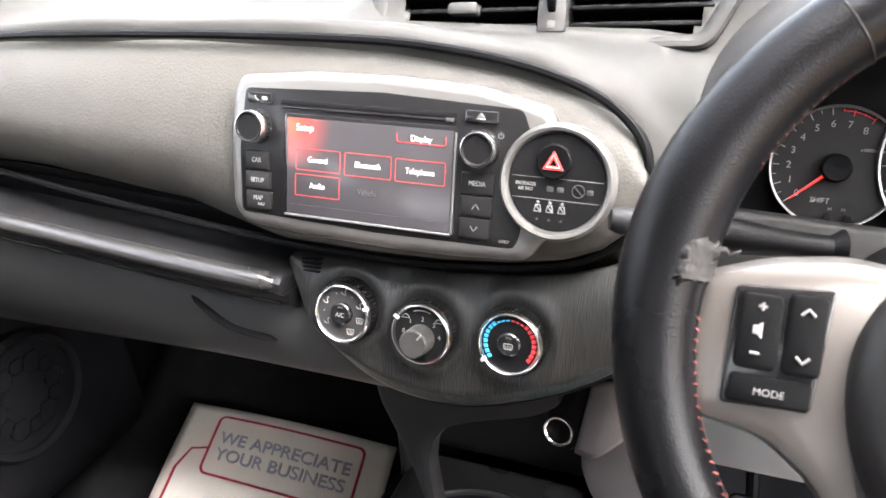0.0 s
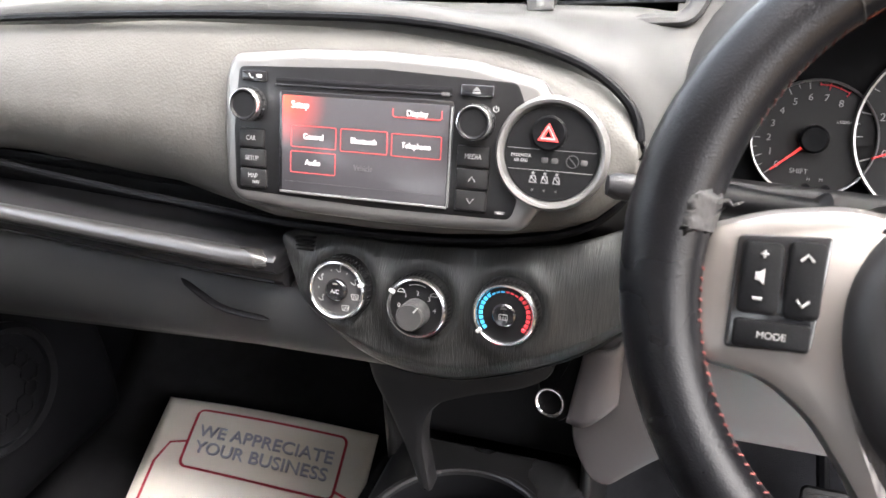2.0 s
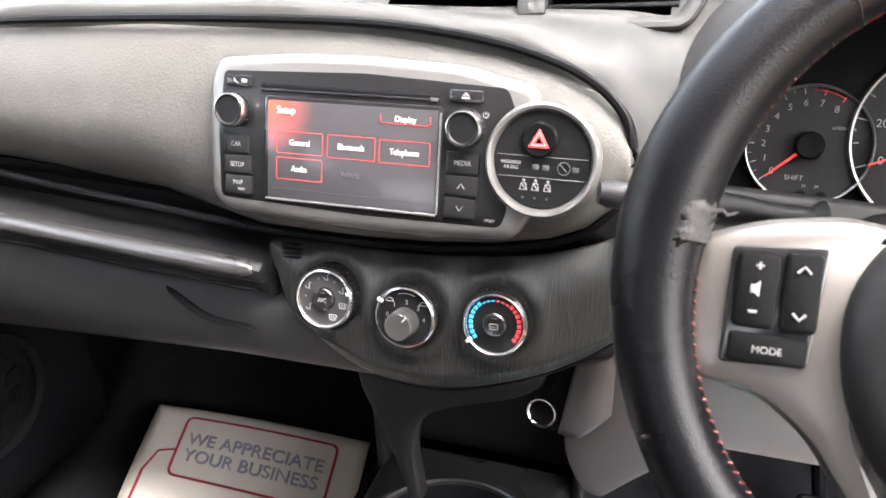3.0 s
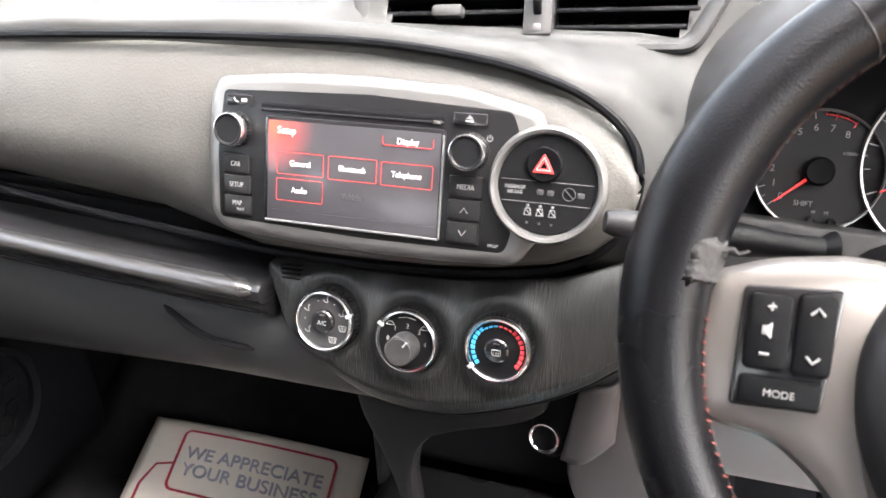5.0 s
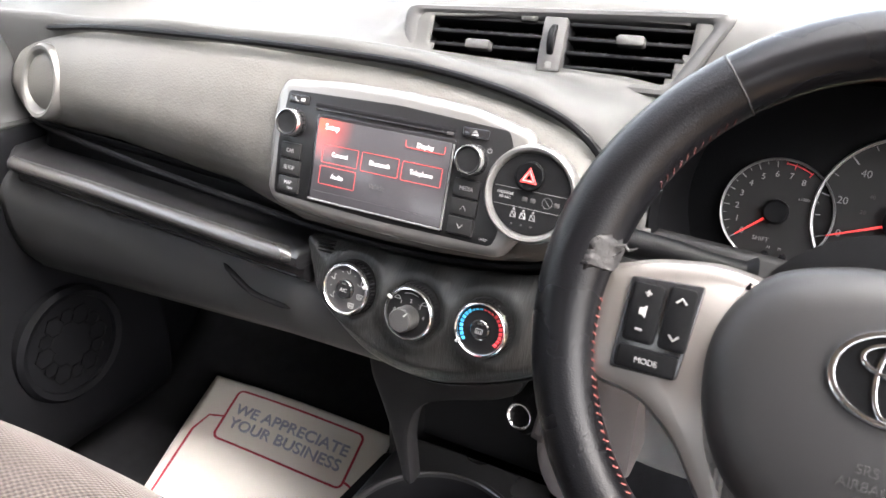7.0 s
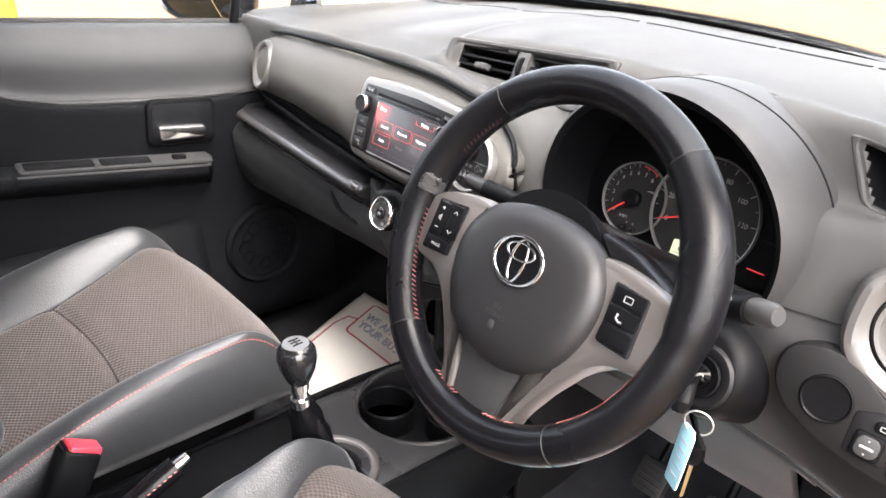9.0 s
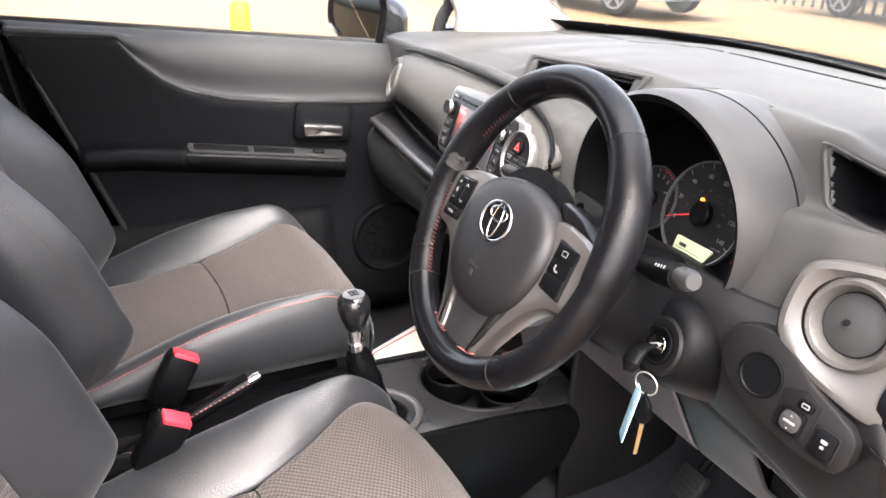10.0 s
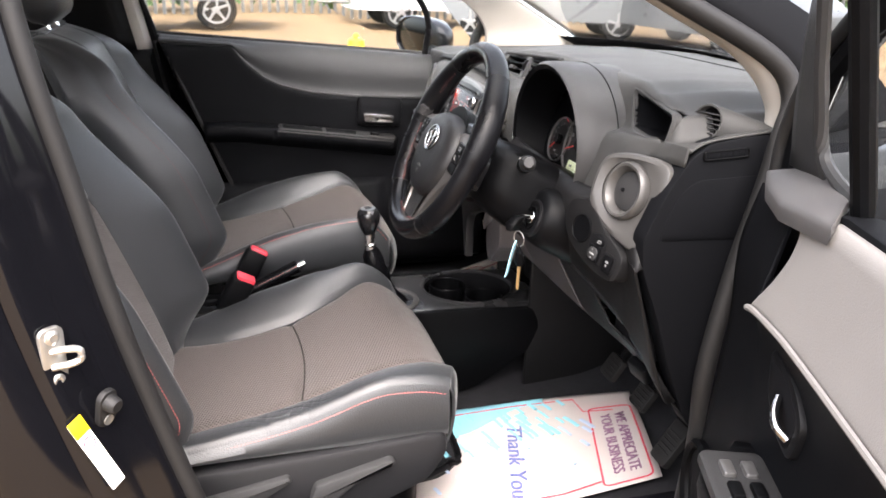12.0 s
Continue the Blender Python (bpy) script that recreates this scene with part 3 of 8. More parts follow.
def radio_button(x0, y0, x1, y1, skin=BUTTON_GREY):
    return slab("button", rrect((x0 + x1) / 2000, (y0 + y1) / 2000, (x1 - x0) / 1000, (y0 - y1) / 1000, 0.0015), 0.004, 0.0074, skin, radio, R, 0.0014)


radio_button(-113, 49, -91, 40.5, PIANO)
radio_button(63, 47.5, 87.5, 39, PIANO)
for (x0, y0, x1, y1), txt in zip(((-115.5, 5, -93.5, -10), (-115, -10.8, -92, -25.2), (-114.5, -26, -91, -41), (63, 5, 87.3, -10.6), (63, -11.4, 87.3, -26.2), (63, -27, 86.4, -42)), ("CAR", "SETUP", "MAP", "MEDIA", "", "")):
    b = radio_button(x0, y0, x1, y1)
    cx, cy = (x0 + x1) / 2000, (y0 + y1) / 2000
    if txt:
        words("lettering", txt, 0.0052, LABEL_GREY, b, R, cx, cy + (0.0018 if txt == "MAP" else 0), 0.0075, squeeze=0.82)
    if txt == "MAP":
        words("lettering", "NAV", 0.0036, LABEL_GREY, b, R, cx + 0.003, cy - 0.0030, 0.0075, squeeze=0.85)
    if not txt:
        s = 1 if y0 > -20 else -1
        tube("arrow", [R @ Vector((cx + dx, cy + s * dy, 0.0076)) for dx, dy in ((-0.0026, -0.0018), (0, 0.0018), (0.0026, -0.0018))], 0.0004, LABEL_GREY, b, seg=6)
slab("eject_mark", mm([(72, 43), (78, 43), (75, 46)]), 0.0073, 0.0076, LABEL_GREY, radio, R, 0.0001)
slab("eject_mark", rrect(0.075, 0.0418, 0.006, 0.0012, 0.0002, 1), 0.0073, 0.0076, LABEL_GREY, radio, R, 0.0001)
tube("phone_mark", [R @ Vector((x / 1000, y / 1000, 0.0075)) for x, y in ((-106, 46.5), (-105, 44), (-102.5, 43))], 0.0006, LABEL_GREY, radio, seg=6)
slab("phone_mark", rrect(-0.0975, 0.0447, 0.005, 0.0028, 0.001), 0.0073, 0.0076, LABEL_GREY, radio, R, 0.0001)
for cx, cy in ((-0.1050, 0.0232), (0.0765, 0.0215)):
    k = lathe("knob", [(0.0130, 0.004), (0.0130, 0.0060), (0.0122, 0.0065), (0.0122, 0.017), (0.0110, 0.0185), (0.0100, 0.0180), (0.0095, 0.0172), (0.001, 0.0168)], SWITCH_GREY, radio, R, cx, cy, 40, "black rotary knob")
    for i in range(40):
        a = 2 * math.pi * i / 40
        if i % 2 == 0:
            slab("ridge", rrect(cx + 0.0123 * math.cos(a), cy + 0.0123 * math.sin(a), 0.0009, 0.0009, 0.0003, 1), 0.0065, 0.0150, PIANO, k, R, 0.0002)
    lathe("chrome_ring", [(0.0096, 0.0170), (0.0106, 0.0180), (0.0120, 0.0176), (0.0129, 0.0150), (0.0128, 0.0118), (0.0122, 0.0105)], CHROME, k, R, cx, cy, 40, caps=False)
tube("power_mark", [R @ Vector((0.0893 + 0.0019 * math.sin(a), 0.0313 + 0.0019 * math.cos(a), 0.0054)) for a in spaced(0.6, 5.68, 12)], 0.0003, LABEL_GREY, radio, seg=6)
tube("power_mark", [R @ Vector((0.0893, y, 0.0054)) for y in (0.0313, 0.0338)], 0.0003, LABEL_GREY, radio, seg=6)
words("lettering", "19007", 0.0032, LABEL_GREY, radio, R, 0.0965, -0.0415, 0.0053)
# menu on the display
HS = 0.0068
for txt, x0, y0, x1, y1 in (("General", -70, 10, -32.2, -6.5), ("Bluetooth", -28.7, 10, 9.2, -7), ("Telephone", 12.3, 9.4, 51, -7.3), ("Audio", -70.3, -9.4, -32.3, -26)):
    o = rrect((x0 + x1) / 2000, (y0 + y1) / 2000, (x1 - x0) / 1000, (y0 - y1) / 1000, 0.0012, 3)
    hollow("menu_frame", o, inset(o, 0.00045), 0.0066, HS, GLOW_RED, display, R, 0.00005)
    words("lettering", txt, 0.0061, GLOW_WHITE, display, R, (x0 + x1) / 2000, (y0 + y1) / 2000, HS, squeeze=0.86)
words("lettering", "Vehicle", 0.0062, GLOW_DIM, display, R, -0.0097, -0.0185, HS, squeeze=0.86)
words("lettering", "Display", 0.0062, GLOW_WHITE, display, R, 0.0315, 0.0243, HS, squeeze=0.9)
words("lettering", "Setup", 0.0075, GLOW_WHITE, display, R, -0.0625, 0.0252, HS, squeeze=0.88)
tube("menu_frame", [R @ Vector((x / 1000, y / 1000, HS)) for x, y in ((12.6, 27.5), (12.8, 22.4), (14, 21.2), (49, 21), (50.2, 22.2), (50.2, 27.5))], 0.0003, GLOW_RED, display, seg=6)
for y in (-33,):
    slab("menu_bar", rrect(-0.0105, y / 1000, 0.128, 0.0001, 0.00004, 1), 0.0066, HS, GLOW_DIM, display, R, 0.00005)

# hazard switch in its ring
RR = R
R = RR @ Matrix.Translation((0, 0, 0.0022))
hz = thing("hazard_switch", R @ Vector((0.1305, 0.0035, 0)), "round switch panel in a silver ring with red hazard button", "switch panel")
lathe("ring", [(0.0330, -0.004), (0.0395, -0.004), (0.0400, 0.002), (0.0390, 0.0068), (0.0372, 0.0092), (0.0352, 0.0085), (0.0338, 0.006), (0.0330, 0.003)], SILVER, hz, R, 0.1305, 0.0035, 64, "satin silver ring", caps=False)
lathe("panel", [(0.0328, 0.0), (0.0328, 0.0045), (0.001, 0.0045)], SWITCH_GREY, hz, R, 0.1305, 0.0035, 48)
btn = lathe("button", [(0.0122, 0.004), (0.0122, 0.0072), (0.0108, 0.0085), (0.004, 0.0078), (0.001, 0.0077)], BLACK, hz, R, 0.1282, 0.0176, 36)
tri_pts = rounded([(-0.0073, -0.0050), (0.0073, -0.0050), (0, 0.0078)], 0.001, 3)
tri_in = rounded([(-0.0026, -0.0022), (0.0026, -0.0022), (0, 0.0024)], 0.0005, 3)
move = lambda pts, dx, dy: [(x + dx, y + dy) for x, y in pts]
hollow("triangle", move(tri_pts, 0.1282, 0.0172), move(tri_in, 0.1282, 0.0172), 0.0076, 0.0089, GLOW_RED, btn, R, 0.0002, "red triangle")
hollow("triangle", move([(x * 0.72, y * 0.72) for x, y in tri_pts], 0.1282, 0.0172), move([(x * 0.60, y * 0.60) for x, y in tri_pts], 0.1282, 0.0172), 0.0088, 0.0091, WHITE_MARK, btn, R, 0.0001)
words("lettering", "PASSENGER\nAIR BAG", 0.0034, LABEL_GREY, hz, R, 0.1095, -0.0005, 0.0047, squeeze=0.8)
for q in (0.0062, -0.0082):
    slab("panel_line", rrect(0.1305, q, 0.062 if q > 0 else 0.060, 0.0004, 0.0001, 1), 0.0044, 0.0048, FAINT_MARK, hz, R, 0.0001)
tube("off_mark", [R @ Vector((0.1457 + 0.0042 * math.cos(a), -0.0007 + 0.0042 * math.sin(a), 0.0050)) for a in spaced(0, 2 * math.pi, 20)], 0.0003, DIM_MARK, hz, seg=6)
tube("off_mark", [R @ Vector((0.1457 + s * 0.003, -0.0007 - s * 0.003, 0.0050)) for s in (-1, 1)], 0.0003, DIM_MARK, hz, seg=6)
for q in (0.1265, 0.1335, 0.1535):
    slab("off_mark", rrect(q, -0.0010, 0.0046, 0.0036, 0.0008, 2), 0.0045, 0.0048, DIM_MARK, hz, R, 0.0001)
for i in range(3):
    cx = 0.1190 + 0.0083 * i
    slab("belt_mark", ellipse(cx, -0.0105, 0.0011, 0.0011, 12), 0.0045, 0.0049, FAINT_MARK, hz, R, 0.0001)
    hollow("belt_mark", rounded([(cx - 0.0028, -0.0172), (cx + 0.0028, -0.0172), (cx + 0.0018, -0.0120), (cx - 0.0018, -0.0120)], 0.0006), rounded([(cx - 0.0018, -0.0165), (cx + 0.0018, -0.0165), (cx + 0.0011, -0.0128), (cx - 0.0011, -0.0128)], 0.0003), 0.0045, 0.0049, FAINT_MARK, hz, R, 0.0001)
    tube("belt_mark", [R @ Vector((cx - 0.0015, -0.0125, 0.0049)), R @ Vector((cx + 0.0018, -0.0165, 0.0049))], 0.0004, FAINT_MARK, hz, seg=6)
    slab("lamp", ellipse(cx, -0.0222, 0.0009, 0.0009, 10), 0.0045, 0.0048, DIM_MARK, hz, R, 0.0001)

R = RR
# ---- climate panel ----
POD = axes((0, 0.424, 0.795), (1, 0, 0), UP)
climate = thing("climate_panel", (0, 0.43, 0.74), "black brushed heater control panel with three round dials", "climate controls")
POD_TABLE = [(-0.1310, 0.038, 0.034), (-0.1280, 0.040, 0.022), (-0.1230, 0.040, 0.010), (-0.1085, 0.040, -0.022), (-0.0735, 0.040, -0.0495), (-0.0334, 0.040, -0.0650), (0.0166, 0.042, -0.0675), (0.0582, 0.046, -0.0575),
             (0.0974, 0.052, -0.0420), (0.1294, 0.062, -0.0240), (0.1610, 0.075, -0.0010), (0.2100, 0.085, 0.022)]
POD_TABLE = [tuple(p) for p in smooth_line(POD_TABLE, 8)]
DIALS = [(-0.0745, 0.000), (-0.0055, -0.0053), (0.0655, -0.0008)]
rows = []
for x in spaced(-0.131, 0.21, 110):
    top, low = along(POD_TABLE, x)
    col = []
    for v in spaced(0, 1, 40):
        y = lerp(low, top, v)
        h = -0.015 - 0.012 * max(0, v - 0.6) ** 2 * 6 - 0.010 * max(0, 0.12 - v) / 0.12 - 0.05 * max(0, x - 0.10) - 0.02 * max(0, -0.115 - x)
        for cx, cy in DIALS:
            d = math.hypot(x - cx, y - cy)
            h += 0.003 * math.exp(-((d - 0.034) / 0.006) ** 2) - (0.004 * max(0, 1 - d / 0.030))
        col.append(POD @ Vector((x, y, h)))
    rows.append(col)
grid("panel", rows, BRUSHED, climate, "brushed black panel", 0.003)
rows = []
for x in spaced(-0.131, 0.21, 110):
    top, low = along(POD_TABLE, x)
    rows.append([POD @ Vector((x, low + dy, h)) for dy, h in ((0.001, -0.027), (-0.003, -0.029), (-0.006, -0.036), (-0.006, -0.06))])
grid("panel_rim", rows, BLACK, climate, "", 0.002)
for i in range(4):
    slab("speaker_slot", rrect(-0.1120 + 0.0004 * i, 0.0365 - 0.0032 * i, 0.016, 0.0013, 0.0005, 2), -0.03, -0.0135, DEEP, climate, POD, 0.0004)
for i, (cx, cy) in enumerate(DIALS):
    d = lathe("dial", [(0.0275, -0.022), (0.0268, -0.016), (0.0258, -0.004), (0.0246, -0.001), (0.0228, -0.0005), (0.0222, -0.002), (0.001, -0.002)], GLOSSY, climate, POD, cx, cy, 64, "black dial with white symbols")
    lathe("chrome_ring", [(0.0214, -0.0015), (0.0217, 0.0006), (0.0226, 0.0016), (0.0238, 0.0014), (0.0247, 0.0002), (0.0252, -0.0022)], CHROME, d, POD, cx, cy, 64, caps=False)
    slab("pointer", rrect(0, 0, 0.0050, 0.0030, 0.0006, 2), 0, 0.0016, WHITE_MARK, d, POD @ Matrix.Translation((cx, cy, 0)) @ pose(0, 0, 0, 0, 0, (18, 150, 218)[i]) @ pose(0.0232, 0, 0.0006), 0.0004)
    for k in range(48):
        a = 2 * math.pi * k / 48
        slab("ridge", rrect(cx + 0.0259 * math.cos(a), cy + 0.0259 * math.sin(a), 0.0010, 0.0010, 0.0003, 1), -0.016, -0.0035, BLACK, d, POD, 0.0003)
    if i != 1:
        b = lathe("button", [(0.0092, -0.003), (0.0092, 0.0010), (0.0080, 0.0022), (0.004, 0.0018), (0.001, 0.0016)], PIANO, d, POD, cx, cy, 32)
        slab("lamp", rrect(cx, cy + 0.0055, 0.0045, 0.0013, 0.0004, 2), 0.0015, 0.0025, DIM_MARK, b, POD, 0.0002)
    if i == 0:
        lathe("dial_face", [(0.0212, -0.0021), (0.0212, -0.00185), (0.0094, -0.00185)], DIAL_GREY, d, POD, cx, cy, 48, "grey dial face", caps=False)
    H = -0.0017
    if i == 0:
        words("lettering", "A/C", 0.0052, LABEL_GREY, b, POD, cx, cy - 0.0008, 0.0024, squeeze=0.9)
        for a, kind in ((85, 0), (152, 0), (215, 0), (25, 0), (-15, 1), (-62, 2)):
            px, py = cx + 0.0165 * math.cos(radians(a)), cy + 0.0165 * math.sin(radians(a))
            if kind == 0:
                tube("symbol", [POD @ Vector((px + dx, py + dy, H)) for dx, dy in ((-0.0028, 0.0005), (-0.0008, -0.0012), (0.0012, -0.0012), (0.0006, 0.0026))], 0.0004, LABEL_GREY, d, seg=6)
                slab("symbol", ellipse(px + 0.0014, py + 0.0034, 0.0008, 0.0008, 10), H - 0.0002, H + 0.0003, LABEL_GREY, d, POD, 0.0001)
            else:
                o = rounded([(px - 0.0036, py + 0.0024), (px + 0.0036, py + 0.0024), (px + 0.0026, py - 0.0026), (px - 0.0026, py - 0.0026)], 0.001, 3)
                hollow("symbol", o, inset(o, 0.0006), H - 0.0002, H + 0.0003, LABEL_GREY, d, POD, 0.0001)
                for q in (-0.0014, 0, 0.0014):
                    tube("symbol", [POD @ Vector((px + q, py + 0.0012, H)), POD @ Vector((px + q + 0.0004, py, H)), POD @ Vector((px + q, py - 0.0016, H))], 0.0003, LABEL_GREY, d, seg=5)
        for a in (60, 110, 180):
            slab("dot", ellipse(cx + 0.0165 * math.cos(radians(a)), cy + 0.0165 * math.sin(radians(a)), 0.0006, 0.0006, 8), H - 0.0002, H + 0.0002, LABEL_GREY, d, POD, 0.0001)
    if i == 1:
        kb = lathe("fan_knob", [(0.0115, -0.003), (0.0112, 0.014), (0.0100, 0.0155), (0.001, 0.0150)], PAD, d, POD, cx, cy - 0.004, 40, "fan speed knob")
        tube("pointer", [POD @ Vector((cx + r * math.cos(radians(52)), cy - 0.004 + r * math.sin(radians(52)), 0.0155)) for r in (0.006, 0.0108)], 0.0007, LABEL_GREY, kb, seg=6)
        for txt, a in zip("01234", (168, 128, 88, 48, 8)):
            words("lettering", txt, 0.0050, LABEL_GREY, d, POD, cx + 0.0152 * math.cos(radians(a)), cy - 0.003 + 0.0145 * math.sin(radians(a)), H)
        tube("arc", [POD @ Vector((cx + 0.0185 * math.cos(radians(a)), cy + 0.0185 * math.sin(radians(a)), H)) for a in spaced(68, 112, 8)], 0.0004, LABEL_GREY, d, seg=6)
        for a in (138, 40):
            px, py = cx + 0.0182 * math.cos(radians(a)), cy + 0.0182 * math.sin(radians(a))
            o = rounded([(px - 0.0036, py - 0.0014), (px + 0.0036, py - 0.0014), (px + 0.0028, py + 0.0005), (px + 0.0012, py + 0.0018), (px - 0.0012, py + 0.0018), (px - 0.0026, py + 0.0004)], 0.0006, 2)
            hollow("symbol", o, inset(o, 0.0005), H - 0.0002, H + 0.0003, LABEL_GREY, d, POD, 0.0001)
    if i == 2:
        for k in range(22):
            a0 = 222 - k * 264 / 22
            cold = k < 11
            thin = 0.0030 - (0.0017 if 8 <= k <= 13 else 0)
            o = [(r * math.cos(radians(a)), r * math.sin(radians(a))) for r, a in ((0.0172, a0), (0.0172 + thin, a0), (0.0172 + thin, a0 - 8.6), (0.0172, a0 - 8.6))]
            slab("scale_mark", move(o, cx, cy), H - 0.0003, H + 0.0003, BLUE_MARK if cold else RED_MARK, d, POD, 0.0001)
        o = rrect(cx, cy - 0.0012, 0.0070, 0.0046, 0.001)
        hollow("symbol", o, inset(o, 0.0005), 0.0015, 0.0022, LABEL_GREY, b, POD, 0.0001)
        for q in (-0.0018, 0, 0.0018):
            tube("symbol", [POD @ Vector((cx + q, cy - 0.0005 - 0.001 * s, 0.0021)) for s in (0, 1, 2, 3)], 0.0003, LABEL_GREY, b, seg=5)

# ---- instrument cluster and its hood ----
HX, HZ = 0.335, 0.918
hood = thing("instrument_hood", (HX, 0.52, 0.86), "dark grey arched hood over the instruments", "instrument hood")


def arch(y, rx, rz, x=HX, z=HZ, lean=0.0):
    out = []
    for a in spaced(-52, 232, 60):
        c, s = math.cos(radians(a)), math.sin(radians(a))
        out.append((x + rx * c, y + lean * s, z + rz * s))
    return out


loops("hood_shell", [arch(0.660, 0.196, 0.118, lean=0.02), arch(0.620, 0.190, 0.134, lean=0.02), arch(0.585, 0.183, 0.140, lean=0.02), arch(0.555, 0.177, 0.1425, lean=0.016), arch(0.512, 0.167, 0.146, lean=0.0), arch(0.490, 0.160, 0.146), arch(0.482, 0.154, 0.141)], PAD, hood, "", False, False, False)
tube("hood_groove", arch(0.545, 0.1752, 0.1432, lean=0.013), 0.0012, DEEP, hood, seg=6)
loops("hood_lining", [arch(0.482, 0.154, 0.141), arch(0.486, 0.147, 0.132), arch(0.53, 0.140, 0.118), arch(0.562, 0.135, 0.108)], BLACK, hood, "black hood lining", False, False, False)

CLUSTER = axes((0.320, 0.548, 0.907), (1, 0, 0), (0, 0.30, 0.954))
cluster = thing("instrument_cluster", CLUSTER.translation, "black instrument cluster with rev counter and speedometer, needles at zero", "instruments")
slab("back_plate", rounded([(-0.135, -0.075), (0.165, -0.075), (0.165, 0.05), (0.10, 0.11), (-0.07, 0.11), (-0.135, 0.05)], 0.03), -0.02, -0.004, BLACK, cluster, CLUSTER)


def gauge(cx, cy, r, marks, a0, a1, minor, needle, size, inner=()):
    g = lathe("dial_face", [(r, -0.004), (r, 0.0), (0.001, 0.0)], FACE_GREY, cluster, CLUSTER, cx, cy, 64)
    lathe("rim", [(r * 0.99, 0.0), (r * 0.995, 0.004), (r * 1.02, 0.0045), (r * 1.035, 0.0)], SILVER, g, CLUSTER, cx, cy, 72, caps=False)
    n = len(marks)
    for i, t in enumerate(marks):
        a = radians(lerp(a0, a1, i / (n - 1)))
        words("numeral", t, size, NUMERAL, g, CLUSTER, cx + 0.72 * r * math.cos(a), cy + 0.72 * r * math.sin(a), 0.0006)
    k = (n - 1) * minor
    for i in range(k + 1):
        a = lerp(a0, a1, i / k)
        long = i % minor == 0
        hot = len(marks) == 9 and i / minor > 6.4
        f = CLUSTER @ Matrix.Translation((cx, cy, 0)) @ pose(0, 0, 0, 0, 0, a)
        slab("tick", rrect(r * (0.92 if long else 0.945), 0, r * (0.11 if long else 0.06), r * (0.016 if long else 0.010), 0.0001, 1), 0, 0.0005, RED_MARK if hot else NUMERAL, g, f, 0.0001)
    for i, t in enumerate(inner):
        a = radians(lerp(a0, a1, (i + 1) / 8.7))
        words("numeral", t, size * 0.55, DIM_MARK, g, CLUSTER, cx + 0.46 * r * math.cos(a), cy + 0.46 * r * math.sin(a), 0.0006)
    f = CLUSTER @ Matrix.Translation((cx, cy, 0)) @ pose(0, 0, 0, 0, 0, needle)
    slab("needle", [(0, -0.0012), (r * 0.86, -0.0005), (r * 0.86, 0.0005), (0, 0.0012)], 0.004, 0.0052, GLOW_RED, g, f, 0.0002, "red needle")
    lathe("needle_cap", [(r * 0.24, 0.001), (r * 0.24, 0.008), (r * 0.2, 0.010), (0.001, 0.0095)], BLACK, g, CLUSTER, cx, cy, 32)
    return g


tach = gauge(-0.049, 0.0, 0.0428, list("012345678"), 222, 60, 2, 222, 0.0070)
words("lettering", "SHIFT", 0.0052, NUMERAL, tach, CLUSTER, -0.056, -0.0245, 0.0006)
words("lettering", "x1000r/min", 0.0034, NUMERAL, tach, CLUSTER, -0.0270, 0.0135, 0.0006)
tube("red_band", [CLUSTER @ Vector((-0.049 + 0.0400 * math.cos(radians(a)), 0.0400 * math.sin(radians(a)), 0.0006)) for a in spaced(91, 60, 12)], 0.0009, RED_MARK, tach, "red zone band", seg=6, flat=0.4)
for x in (-0.050, -0.036):
    lathe("reset_button", [(0.003, 0.0), (0.003, 0.006), (0.0025, 0.007), (0.0005, 0.007)], PIANO, tach, CLUSTER, x, -0.036, 16)
words("lettering", "H      M", 0.0036, NUMERAL, tach, CLUSTER, -0.0440, -0.0300, 0.0006)
speedo = gauge(0.043, 0.010, 0.0650, ["0", "20", "40", "60", "80", "100", "120", "140"], 202, -27, 2, 202, 0.0082, ("20", "40", "60", "80", "100", "120", "140", "160"))
words("lettering", "km/h MPH", 0.0036, NUMERAL, speedo, CLUSTER, 0.083, -0.022, 0.0006)
lathe("warning_lamp", [(0.0034, 0), (0.0034, 0.0008), (0.0005, 0.0008)], GLOW_LAMP, speedo, CLUSTER, 0.0330, 0.0250, 16, "lit orange warning lamp")
lcd = slab("trip_display", rounded([(0.020, -0.0255), (0.082, -0.0255), (0.066, -0.0565), (0.020, -0.0525)], 0.003), 0.0, 0.0035, LCD, cluster, CLUSTER, 0.0008, "green-grey trip display")
slab("lcd_line", rrect(0.046, -0.0395, 0.044, 0.0006, 0.0002, 1), 0.0034, 0.0038, BLACK, lcd, CLUSTER, 0.0001)
slab("lcd_digits", rrect(0.035, -0.0345, 0.012, 0.0045, 0.0005, 1), 0.0034, 0.0038, DIM_MARK, lcd, CLUSTER, 0.0001)
slab("lcd_digits", rrect(0.050, -0.0465, 0.022, 0.0050, 0.0005, 1), 0.0034, 0.0038, DIM_MARK, lcd, CLUSTER, 0.0001)
sub = lathe("temperature_gauge", [(0.026, -0.004), (0.026, -0.001), (0.001, -0.001)], BLACK, cluster, CLUSTER, 0.120, -0.018, 40)
slab("needle", rrect(0.121, -0.026, 0.020, 0.0012, 0.0004, 1), 0.0, 0.002, GLOW_RED, sub, CLUSTER, 0.0002, "red needle")

